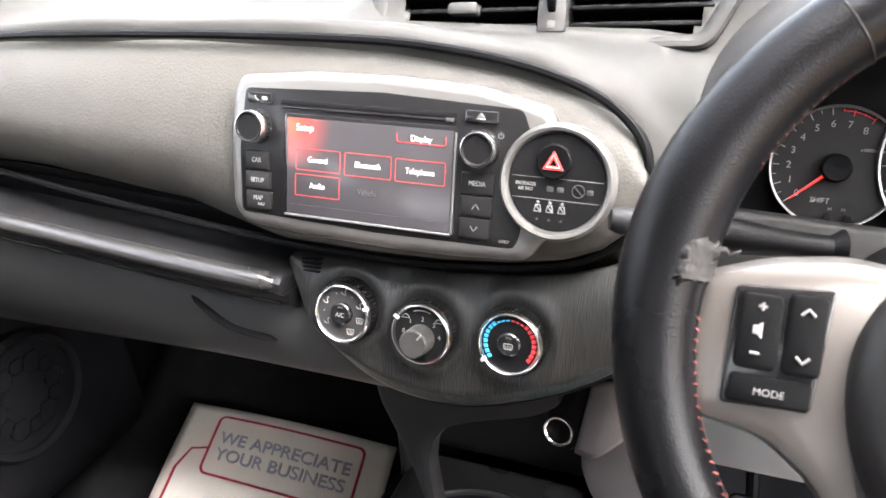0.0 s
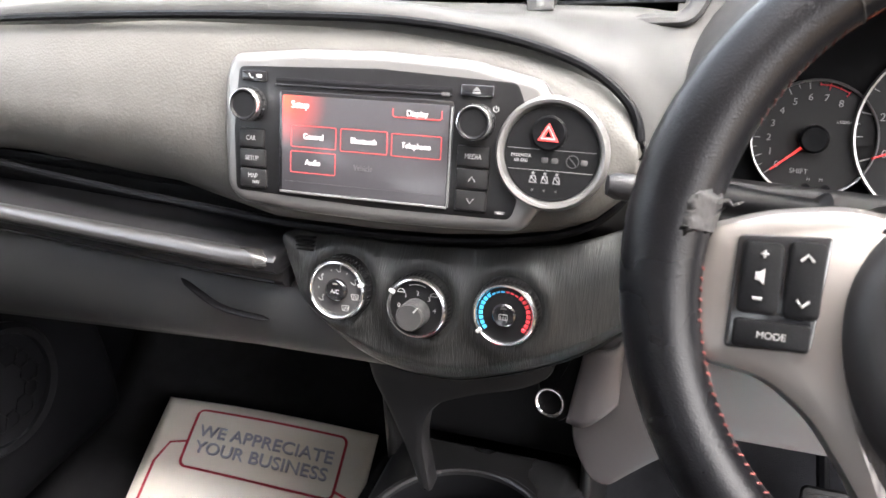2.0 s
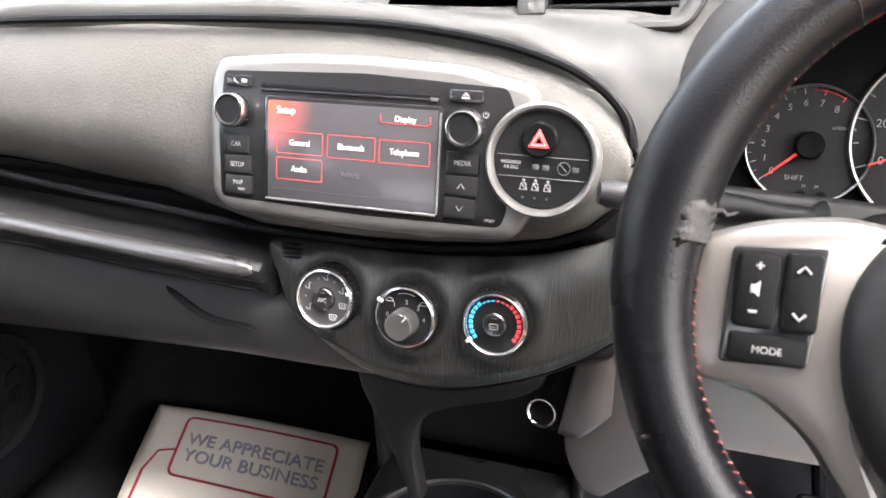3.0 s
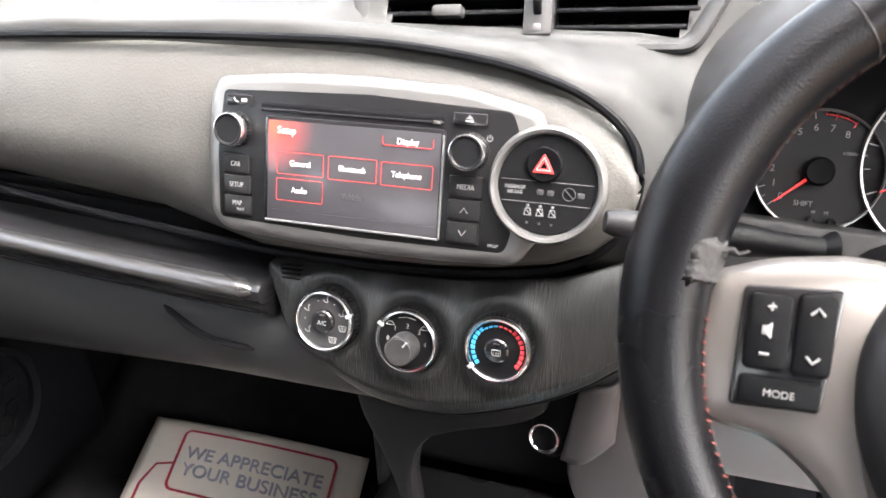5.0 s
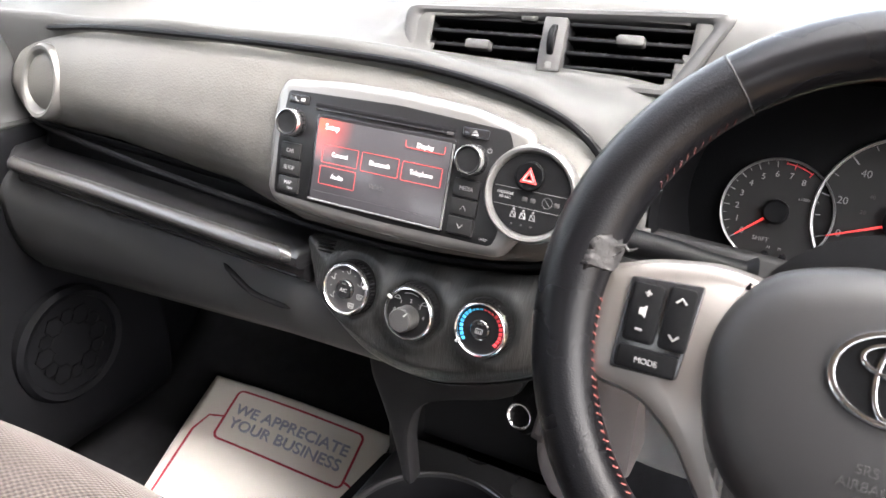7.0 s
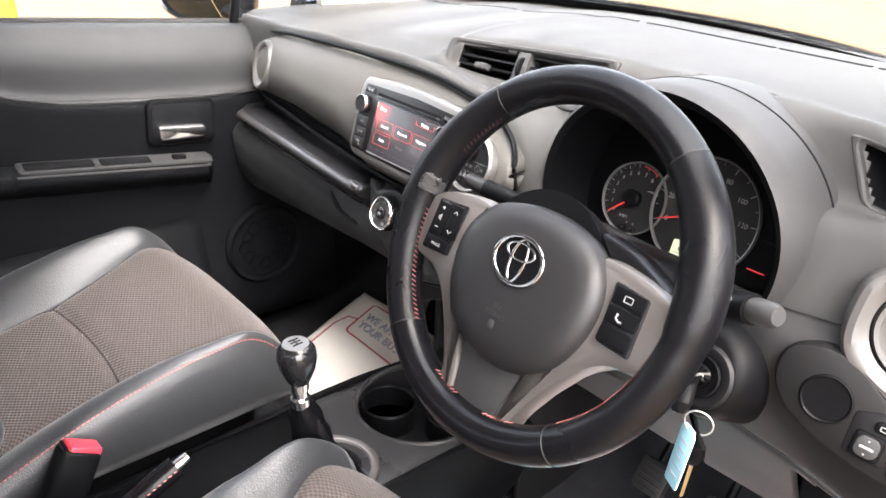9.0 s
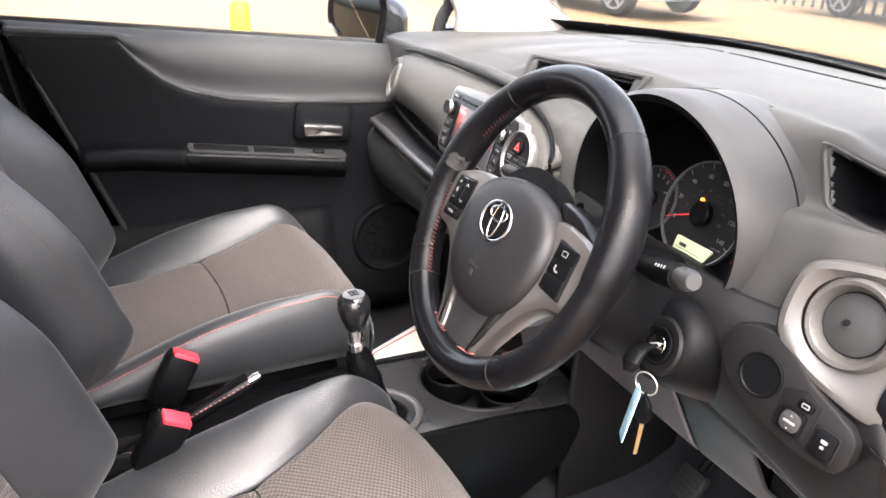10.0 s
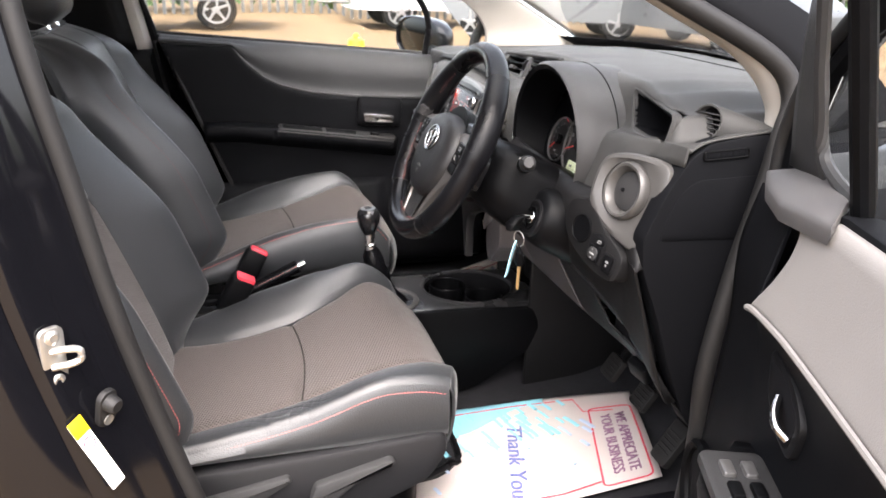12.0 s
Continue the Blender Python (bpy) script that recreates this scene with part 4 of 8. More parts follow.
# ---- steering wheel ----
WA = radians(25.7)
WHEEL = axes((0.3485, 0.2900, 0.929), (1, 0, 0), (0, math.sin(WA), math.cos(WA)))
wheel = thing("steering_wheel", WHEEL.translation, "black leather three-spoke steering wheel with satin silver spokes and red stitching", "steering wheel")
RW = 0.1678


def rim_radius(a):
    a = (a + 360) % 360
    grip = max(math.exp(-((a - 18) / 24) ** 2), math.exp(-((a - 166) / 24) ** 2))
    return 0.0182 + 0.0030 * grip


def rim_arc(name, a0, a1, mat, label=""):
    n = max(8, int(abs(a1 - a0) / 3))
    rings = []
    for a in spaced(a0, a1, n):
        c, s = math.cos(radians(a)), math.sin(radians(a))
        r = rim_radius(a)
        rings.append([WHEEL @ Vector(((RW + r * math.cos(b)) * c, (RW + r * math.cos(b)) * s, 1.08 * r * math.sin(b))) for b in [2 * math.pi * k / 24 for k in range(24)]])
    return loops(name, rings, mat, wheel, label, False, False)


SEAMS = [50, 128, 226, 306]
rim_arc("rim_top", 50, 128, LEATHER, "smooth black leather rim")
rim_arc("rim_side", 128, 226, PERFORATED, "perforated leather grip")
rim_arc("rim_bottom", 226, 306, LEATHER, "smooth black leather rim")
rim_arc("rim_side", 306, 410, PERFORATED, "perforated leather grip")
for a in SEAMS:
    c, s = math.cos(radians(a)), math.sin(radians(a))
    r = rim_radius(a) - 0.0002
    tube("rim_seam", [WHEEL @ Vector(((RW + r * math.cos(b)) * c, (RW + r * math.cos(b)) * s, 1.08 * r * math.sin(b))) for b in spaced(0, 2 * math.pi, 24)], 0.0007, RUBBER, wheel, seg=6)
# red stitches along the inner side of the rim
for a0, a1 in ((132, 152), (181, 226), (310, 350), (250, 262), (278, 290)):
    k = int((a1 - a0) / 1.9)
    for i in range(k + 1):
        a = lerp(a0, a1, i / k)
        r = rim_radius(a) + 0.0004
        pts = []
        for b, da in ((math.pi * 0.895, -0.45), (math.pi * 0.965, 0.45)):
            c, s = math.cos(radians(a + da)), math.sin(radians(a + da))
            pts.append(WHEEL @ Vector(((RW + r * math.cos(b)) * c, (RW + r * math.cos(b)) * s, 1.08 * r * math.sin(b))))
        tube("stitch", pts, 0.00045 if a0 > 150 else 0.00035, RIM_THREAD if a0 > 150 else DARK_THREAD, wheel, seg=5)

# worn patch where the rim meets the spoke
rng = random.Random(9)
rows = []
for i, a in enumerate(spaced(167.5, 174.5, 14)):
    r = rim_radius(a) + 0.0006
    row = []
    for j, b in enumerate(spaced(112, 188, 12)):
        edge = i in (0, 14) or j in (0, 12)
        q = radians(b + (rng.uniform(-6, 6) if edge else 0))
        aa = radians(a + (rng.uniform(-1.2, 1.2) if edge else 0))
        rr = r + (rng.uniform(0, 0.0008) if not edge else -0.0008)
        row.append(WHEEL @ Vector(((RW + rr * math.cos(q)) * math.cos(aa), (RW + rr * math.cos(q)) * math.sin(aa), 1.08 * rr * math.sin(q))))
    rows.append(row)
grid("worn_patch", rows, WORN, wheel, "pale worn leather patch", 0.0004)
for x0, y0, x1, y1, w in ((-0.150, 0.028, -0.134, 0.031, 0.0016), (-0.152, 0.022, -0.142, 0.027, 0.0014)):
    flap = [WHEEL @ Vector((lerp(x0, x1, q), lerp(y0, y1, q) + rng.uniform(-0.0015, 0.0015), 0.010 + rng.uniform(-0.001, 0.002))) for q in spaced(0, 1, 7)]
    tube("torn_flap", flap, [w * q for q in (0.4, 0.9, 1.1, 0.9, 1.0, 0.8, 0.6, 0.3)], WORN, wheel, "pale torn leather edge", seg=8, flat=0.6)
# airbag cover
HUB = WHEEL @ Matrix.Translation((0.003, -0.020, -0.011))
def hub_outline(s):
    pts = [(-0.080, 0.020), (-0.062, 0.052), (-0.030, 0.066), (0.0, 0.069), (0.030, 0.066), (0.062, 0.052), (0.080, 0.020), (0.079, -0.020), (0.062, -0.058), (0.032, -0.080), (0.0, -0.085), (-0.032, -0.080), (-0.062, -0.058), (-0.079, -0.020)]
    return [(p.x * s * 1.09, p.y * s) for p in smooth_line([(x, y, 0) for x, y in pts], 5, True)]


loops("airbag_cover", [[HUB @ Vector((x, y, h)) for x, y in hub_outline(s)] for s, h in ((1.0, -0.034), (1.0, 0.010), (0.985, 0.018), (0.94, 0.025), (0.85, 0.030), (0.70, 0.033), (0.45, 0.0345), (0.15, 0.035))], HUB_GREY, wheel, "black airbag cover")
emblem = lathe("emblem", [(0.0290, 0.033), (0.0290, 0.0352), (0.001, 0.0352)], BLACK, wheel, HUB, 0, 0.016, 40, "chrome oval emblem", 0.8)
for rx, ry, oy, tk in ((0.0285, 0.0222, 0, 0.0021), (0.0165, 0.0080, 0.0085, 0.0014), (0.0085, 0.0200, 0.0, 0.0014)):
    tube("emblem_ring", [HUB @ Vector((rx * math.cos(a), 0.016 + oy + ry * math.sin(a), 0.0362)) for a in [2 * math.pi * i / 40 for i in range(40)]], tk, EMBLEM_CHROME, emblem, closed=True, seg=8, flat=0.7, up=tuple(HUB.to_3x3() @ Vector((0, 0, 1))))
words("lettering", "SRS", 0.0070, EMBOSS, wheel, HUB, -0.002, -0.030, 0.0351)
words("lettering", "AIRBAG", 0.0070, EMBOSS, wheel, HUB, -0.002, -0.038, 0.0349)
slab("child_mark", rrect(-0.002, -0.0475, 0.007, 0.008, 0.002), 0.031, 0.0346, EMBOSS, wheel, HUB, 0.0003)

SPOKES = WHEEL @ Matrix.Translation((0, 0, -0.0075))
# side spokes with their switches
for side in (-1, 1):
    o = [(side * x, y) for x, y in ((0.060, 0.030), (0.088, 0.034), (0.122, 0.029), (0.152, 0.018), (0.155, 0.0), (0.152, -0.032), (0.146, -0.048), (0.116, -0.052), (0.094, -0.068), (0.072, -0.098), (0.054, -0.130), (0.046, -0.158), (0.026, -0.160), (0.031, -0.128), (0.044, -0.098), (0.066, -0.066), (0.076, -0.030), (0.072, 0.008))]
    o = o if side > 0 else o[::-1]
    sp = slab("spoke", rounded(o, 0.010), -0.010, 0.0125, WARM_SILVER, wheel, SPOKES, 0.009, "satin silver spoke")
    cx = side * 0.112
    pod = slab("switch_pod", rounded([(cx - 0.018, 0.018), (cx + 0.018, 0.014), (cx + 0.020, -0.038), (cx - 0.014, -0.036)] if side > 0 else [(cx - 0.022, 0.016), (cx + 0.019, 0.019), (cx + 0.015, -0.036), (cx - 0.023, -0.038)], 0.003), 0.005, 0.0150, PIANO, sp, SPOKES, 0.0015)
    if side < 0:
        for (x, y, w, h) in ((cx - 0.0105, -0.0035, 0.018, 0.034), (cx + 0.0085, -0.0025, 0.016, 0.036)):
            slab("rocker", rrect(x, y, w, h, 0.003), 0.012, 0.0172, BLACK, pod, SPOKES, 0.0015)
        m = slab("mode_button", rrect(cx - 0.003, -0.0295, 0.034, 0.0130, 0.002), 0.012, 0.0168, BLACK, pod, SPOKES, 0.0012)
        words("lettering", "MODE", 0.0046, LABEL_GREY, pod, SPOKES, cx - 0.003, -0.0300, 0.0170)
        for dy, s in ((0.008, 1), (-0.013, -1)):
            tube("arrow", [SPOKES @ Vector((cx + 0.0085 + dx, dy + s * q, 0.0175)) for dx, q in ((-0.0028, -0.0014), (0, 0.0014), (0.0028, -0.0014))], 0.0007, LABEL_GREY, pod, seg=6)
        tube("plus", [SPOKES @ Vector((cx - 0.010 + q, 0.008, 0.0175)) for q in (-0.0018, 0.0018)], 0.0006, LABEL_GREY, pod, seg=6)
        tube("plus", [SPOKES @ Vector((cx - 0.010, 0.008 + q, 0.0175)) for q in (-0.0018, 0.0018)], 0.0006, LABEL_GREY, pod, seg=6)
        tube("minus", [SPOKES @ Vector((cx - 0.011 + q, -0.013, 0.0175)) for q in (-0.0020, 0.0020)], 0.0007, LABEL_GREY, pod, seg=6)
        slab("speaker_mark", [(cx - 0.0130, -0.0045), (cx - 0.0112, -0.0045), (cx - 0.009, -0.0062), (cx - 0.009, 0.0012), (cx - 0.0112, -0.0006), (cx - 0.0130, -0.0006)], 0.0170, 0.0176, LABEL_GREY, pod, SPOKES, 0.0002)
    else:
        for y, mark in ((0.007, "screen"), (-0.0095, "phone"), (-0.0270, "")):
            q = slab("switch", rrect(cx + 0.001, y, 0.031, 0.0155, 0.002), 0.012, 0.0168, BLACK, pod, SPOKES, 0.0012)
            if mark == "screen":
                w = rrect(cx + 0.001, y, 0.009, 0.006, 0.001)
                hollow("symbol", w, inset(w, 0.0009), 0.0166, 0.0172, LABEL_GREY, pod, SPOKES, 0.0001)
            elif mark:
                tube("symbol", [SPOKES @ Vector((cx + dx, y + dy, 0.0171)) for dx, dy in ((-0.003, 0.003), (-0.0035, -0.001), (0, -0.0035), (0.003, -0.003))], 0.0011, LABEL_GREY, pod, seg=6)
# smooth black web from the cover to the rim behind the switches
slab("spoke_web", rounded([(0.050, 0.052), (0.090, 0.046), (0.128, 0.030), (0.156, 0.010), (0.158, -0.040), (0.120, -0.046), (0.060, -0.02)], 0.010), -0.026, 0.004, LEATHER, wheel, SPOKES, 0.008, "smooth black spoke web")
# grey blade between the silver arms
slab("spoke_blade", rounded([(-0.040, -0.095), (0.040, -0.095), (0.027, -0.160), (-0.027, -0.160)], 0.006), -0.014, 0.0085, PAD, wheel, SPOKES, 0.003, "dark grey spoke blade")
# back of the hub
lathe("hub_back", [(0.078, -0.004), (0.074, -0.030), (0.060, -0.050), (0.050, -0.075)], BLACK, wheel, WHEEL, 0, -0.01, 40)

# ---- steering column ----
column = thing("steering_column", (0.345, 0.42, 0.84), "black plastic steering column shroud", "steering column")
COL = axes((0.345, 0.365, 0.893), (1, 0, 0), (0, math.sin(WA), math.cos(WA)))
def shroud(w, up, down, h, dx=0.0):
    pts = [(-w, 0.0), (-w * 0.9, up * 0.6), (-w * 0.5, up), (w * 0.5, up), (w * 0.9, up * 0.6), (w, 0.0), (w * 1.02, -down * 0.55), (w * 0.75, -down * 0.92), (w * 0.3, -down), (-w * 0.4, -down), (-w * 0.9, -down * 0.6)]
    return [COL @ Vector((p.x + dx, p.y, h)) for p in smooth_line([(x, y, 0) for x, y in pts], 4, True)]


loops("shroud", [shroud(0.055, 0.030, 0.040, 0.012), shroud(0.066, 0.036, 0.052, 0.008, 0.004), shroud(0.074, 0.041, 0.066, -0.006, 0.010), shroud(0.080, 0.044, 0.080, -0.030, 0.016), shroud(0.085, 0.046, 0.092, -0.080, 0.020), shroud(0.088, 0.048, 0.095, -0.20, 0.02)], BLACK, column, "black shroud")
KEY = axes((0.470, 0.418, 0.816), (1, 0, 0), (0, 0.36, 0.93))
lathe("lock_boss", [(0.066, -0.16), (0.060, -0.08), (0.054, -0.030), (0.048, -0.010), (0.040, -0.002), (0.034, 0.0)], BLACK, column, KEY @ Matrix.Translation((-0.008, 0.006, 0)), seg=44, label="black lock boss")
lathe("lock_collar", [(0.034, -0.03), (0.033, 0.001), (0.030, 0.0035), (0.024, 0.004), (0.022, 0.003)], SWITCH_GREY, column, KEY, seg=40, label="dark ignition collar", caps=False)
lathe("lock_ring", [(0.0215, -0.01), (0.0215, 0.005), (0.0195, 0.006), (0.0185, 0.003)], BLACK, column, KEY, seg=40, caps=False)
lathe("lock_well", [(0.022, 0.001), (0.001, 0.001)], DEEP, column, KEY, seg=32)
lathe("lock_barrel", [(0.0125, 0.0), (0.0125, 0.004), (0.0115, 0.0055), (0.008, 0.0045), (0.001, 0.0042)], EMBLEM_CHROME, column, KEY, seg=32, label="steel ignition barrel")


def stalk(base, tip, r0, r1, cap):
    b, t = Vector(base), Vector(tip)
    d = t - b
    s = tube("stalk", [b, b + d * 0.05, b + d * 0.25, b + d * 0.4, b + d * 0.80], [r0 * 1.3, r0 * 0.8, r0 * 0.8, r0 * 1.02, r1 * 1.05], BLACK, column, "black control stalk", seg=16)
    tube("stalk_end", [b + d * 0.80, b + d * 0.82, b + d * 0.96, t], [r1 * 0.80, r1 * 0.85, r1 * 0.80, r1 * 0.6], cap, s, "grey stalk end", seg=16)
    return s


stalk((0.415, 0.415, 0.893), (0.546, 0.374, 0.934), 0.0135, 0.0135, PAD)
stalk((0.270, 0.430, 0.900), (0.140, 0.392, 0.922), 0.010, 0.0105, GREY_LOWER)
for k in range(4):
    p = Vector((0.482 + 0.0065 * k, 0.3825 - 0.002 * k, 0.9235 + 0.0021 * k))
    slab("stalk_mark", rrect(0, 0, 0.0018, 0.0036, 0.0005, 1), -0.002, 0.0012, LABEL_GREY, column, axes(p, (0.9, -0.3, 0.35), (0, 0.5, 0.9)), 0.0002)

# key in the lock with its ring, a second key and a paper tag
keys = thing("car_key", (0.478, 0.395, 0.80), "black car key in the ignition with a steel ring", "car key")
tube("key_bow", [KEY @ Vector((0.0, 0.0, 0.006)), KEY @ Vector((0.001, -0.003, 0.018)), KEY @ Vector((0.003, -0.010, 0.030)), KEY @ Vector((0.006, -0.024, 0.036)), KEY @ Vector((0.008, -0.034, 0.036))], [0.004, 0.006, 0.010, 0.011, 0.006], BLACK, keys, "black key bow", seg=14, flat=0.55)
tube("key_shank", [KEY @ Vector((0, 0, 0.004)), KEY @ Vector((0.001, -0.002, 0.016))], 0.0030, STEEL, keys, seg=10)
RINGC = Vector((0.494, 0.386, 0.788))
tube("key_ring", [RINGC + Vector((0.013 * math.cos(a), 0.004 * math.cos(a), 0.013 * math.sin(a))) for a in [2 * math.pi * i / 32 for i in range(32)]], 0.0009, STEEL, keys, closed=True, seg=6)
tube("spare_bow", [RINGC + Vector((0.002, 0.0, -0.012)), RINGC + Vector((0.003, 0.001, -0.024)), RINGC + Vector((0.002, 0.002, -0.040)), RINGC + Vector((0.001, 0.003, -0.050))], [0.004, 0.009, 0.010, 0.005], BLACK, keys, "black spare key", seg=12, flat=0.6)
tube("spare_blade", [RINGC + Vector((0.001, 0.003, -0.048)), RINGC + Vector((-0.003, 0.004, -0.095))], [0.003, 0.0024], material("brass", (0.55, 0.4, 0.2), 0.35, metal=0.9), keys, "brass key blade", seg=8, flat=0.45)
TAG = axes(RINGC + Vector((-0.006, -0.004, -0.010)), (0.84, -0.53, 0.10), (0.22, 0.08, 1))
tag = thing("key_tag", TAG.translation, "pale blue paper key tag hanging from the ring", "key tag")
slab("tag_card", rounded([(-0.014, -0.001), (-0.008, 0.004), (0.008, 0.004), (0.014, -0.001), (0.013, -0.062), (-0.013, -0.062)], 0.004), -0.0006, 0.0006, TAG_BLUE, tag, TAG, 0.0002)
for k in range(5):
    slab("tag_writing", rrect(0.001 * (k % 2), -0.014 - 0.009 * k, 0.018 - 0.002 * (k % 3), 0.0016, 0.0006, 2), 0.0006, 0.0008, BLUE_PRINT, tag, TAG, 0.0001)
    slab("tag_writing", rrect(0.001 * (k % 2), -0.014 - 0.009 * k, 0.018 - 0.002 * (k % 3), 0.0016, 0.0006, 2), -0.0008, -0.0006, BLUE_PRINT, tag, TAG, 0.0001)

# ---- driver's end of the dashboard ----
SUR = axes((0.621, 0.507, 0.903), (0.93, 0.362, 0), (-0.09, 0.25, 0.95))
surround = thing("air_vent", SUR.translation, "round side air vent in a satin grey rounded-square surround", "air vent")
SQ = [(p.x, p.y) for p in smooth_line([(-0.064, -0.028, 0), (-0.064, 0.020, 0), (-0.050, 0.047, 0), (-0.010, 0.058, 0), (0.040, 0.059, 0), (0.069, 0.050, 0), (0.077, 0.028, 0), (0.077, -0.030, 0), (0.068, -0.066, 0), (0.046, -0.085, 0), (0.014, -0.079, 0), (-0.034, -0.058, 0)], 6, True)]
hole = ellipse(0, 0, 0.046, 0.046, len(SQ))
off = max(range(len(SQ)), key=lambda i: SQ[i][0] - abs(SQ[i][1]))
SQ = SQ[off:] + SQ[:off]
if sum(SQ[i][0] * SQ[(i + 1) % len(SQ)][1] - SQ[(i + 1) % len(SQ)][0] * SQ[i][1] for i in range(len(SQ))) < 0:
    SQ = [SQ[0]] + SQ[:0:-1]
lift = lambda ps, h: [SUR @ Vector((x, y, h)) for x, y in ps]
ring_vent(axes(SUR @ Vector((0, 0, 0.004)), (0.985, 0.17, 0), (-0.05, 0.25, 0.95)), 0.045, VENT_PAINT, surround)
loops("surround_shell", [lift(SQ, -0.030), lift(SQ, 0.000), lift(inset(SQ, 0.003), 0.0045), lift(inset(SQ, 0.009), 0.0065), lift([(lerp(a[0], b[0], 0.6), lerp(a[1], b[1], 0.6)) for a, b in zip(SQ, hole)], 0.005), lift(hole, 0.001), lift(hole, -0.02)], VENT_PAINT, surround, "", False, False)

tray = thing("storage_recess", (0.565, 0.58, 0.98), "open black storage recess with a grey rim", "storage recess")
TF = axes((0.562, 0.567, 1.008), (1, -0.06, -0.04), (0, 0.22, 0.97))
TO = rounded([(-0.083, 0.031), (0.070, 0.018), (0.078, 0.010), (0.078, -0.036), (-0.044, -0.033)], 0.010)
TI = rounded([(-0.070, 0.026), (0.065, 0.013), (0.070, 0.006), (0.070, -0.030), (-0.038, -0.027)], 0.008)
hollow("rim", inset(TO, -0.002), TI, -0.012, 0.0018, LIT_DASH_TOP, tray, TF, 0.004)
loops("liner", [[TF @ Vector((x, y, h)) for x, y in inset(TI, 0.0012)] for h in (0.0006, -0.08)], DOOR_BLACK, tray, "", False, True)

louvre = thing("air_vent", (0.655, 0.64, 0.99), "black side-window demister vent with thin slats in a grey pod", "air vent")
LF = axes((0.649, 0.614, 1.012), (0.95, 0.31, 0.0), (0, 0.30, 0.95))
PODR = [(0.003, 0.0, 1.0), (0.008, 0.0, 0.9), (0.014, 0.0, 0.68), (0.020, 0.0, 0.38), (0.0245, 0.0, 0.12), (0.0258, 0.0, 0.0), (0.025, 0.003, 0), (0.0225, 0.003, 0), (0.0215, -0.006, 0)]
rings = [[LF @ Vector((1.12 * r * math.cos(a), 1.12 * r * math.sin(a), h)) + Vector((0.040, 0.105, -0.016)) * k for a in [2 * math.pi * i / 32 for i in range(32)]] for r, h, k in PODR]
loops("pod", rings, LIT_DASH_TOP, louvre, "", True, False)
lathe("well", [(0.025, -0.008), (0.001, -0.008)], DEEP, louvre, LF, 0, 0, 32)
for k in range(5):
    y = -0.0145 + 0.0072 * k
    w = 2.2 * math.sqrt(max(0.0001, 0.0225 ** 2 - y ** 2))
    slab("slat", rrect(0, y, w, 0.0016, 0.0005, 1), -0.008, 0.002, PAD, louvre, LF, 0.0004)
slotv = thing("air_vent", (0.70, 0.64, 0.965), "narrow black slot vent in the dashboard end", "air vent")
EF = axes((0.7035, 0.618, 0.976), (0, 1, 0.06), (0, 0, 1))
slab("slot", rrect(0, 0, 0.070, 0.0095, 0.002), -0.004, 0.0008, DOOR_BLACK, slotv, EF, 0.0005)
hollow("slot_rim", rrect(0, 0, 0.076, 0.0145, 0.004), rrect(0, 0, 0.070, 0.0095, 0.002), -0.002, 0.0022, BLACK, slotv, EF, 0.0008)
for k in range(7):
    slab("fin", rrect(-0.030 + 0.0100 * k, 0, 0.0011, 0.0085, 0.0004, 1), 0.0, 0.0012, BLACK, slotv, EF, 0.0003)

# end cap of the dashboard
END = [(0.560, 0.968), (0.590, 0.992), (0.66, 1.002), (0.83, 1.008), (0.98, 1.004), (0.98, 0.45), (0.70, 0.45), (0.655, 0.485), (0.620, 0.52), (0.575, 0.62), (0.540, 0.72), (0.505, 0.80), (0.500, 0.85), (0.530, 0.92)]
end_fr = axes((0.70, 0, 0), (0, 1, 0), (0, 0, 1))
slab("end_cap", rounded(END, 0.01, 3), -0.03, 0.002, DOOR_BLACK, dash, end_fr, 0.004, "black end cap")
box("end_filler", (0.10, 0.07, 0.155), pose(0.646, 0.590, 0.805), BLACK, dash, 0.008)
CAP = [(0.548, 0.915), (0.575, 0.938), (0.70, 0.943), (0.80, 0.946), (0.80, 0.838), (0.525, 0.846), (0.532, 0.87)]
slab("fuse_cover", rounded(CAP, 0.015, 4), 0.001, 0.0035, DOOR_BLACK, dash, end_fr, 0.002, "black cover panel")

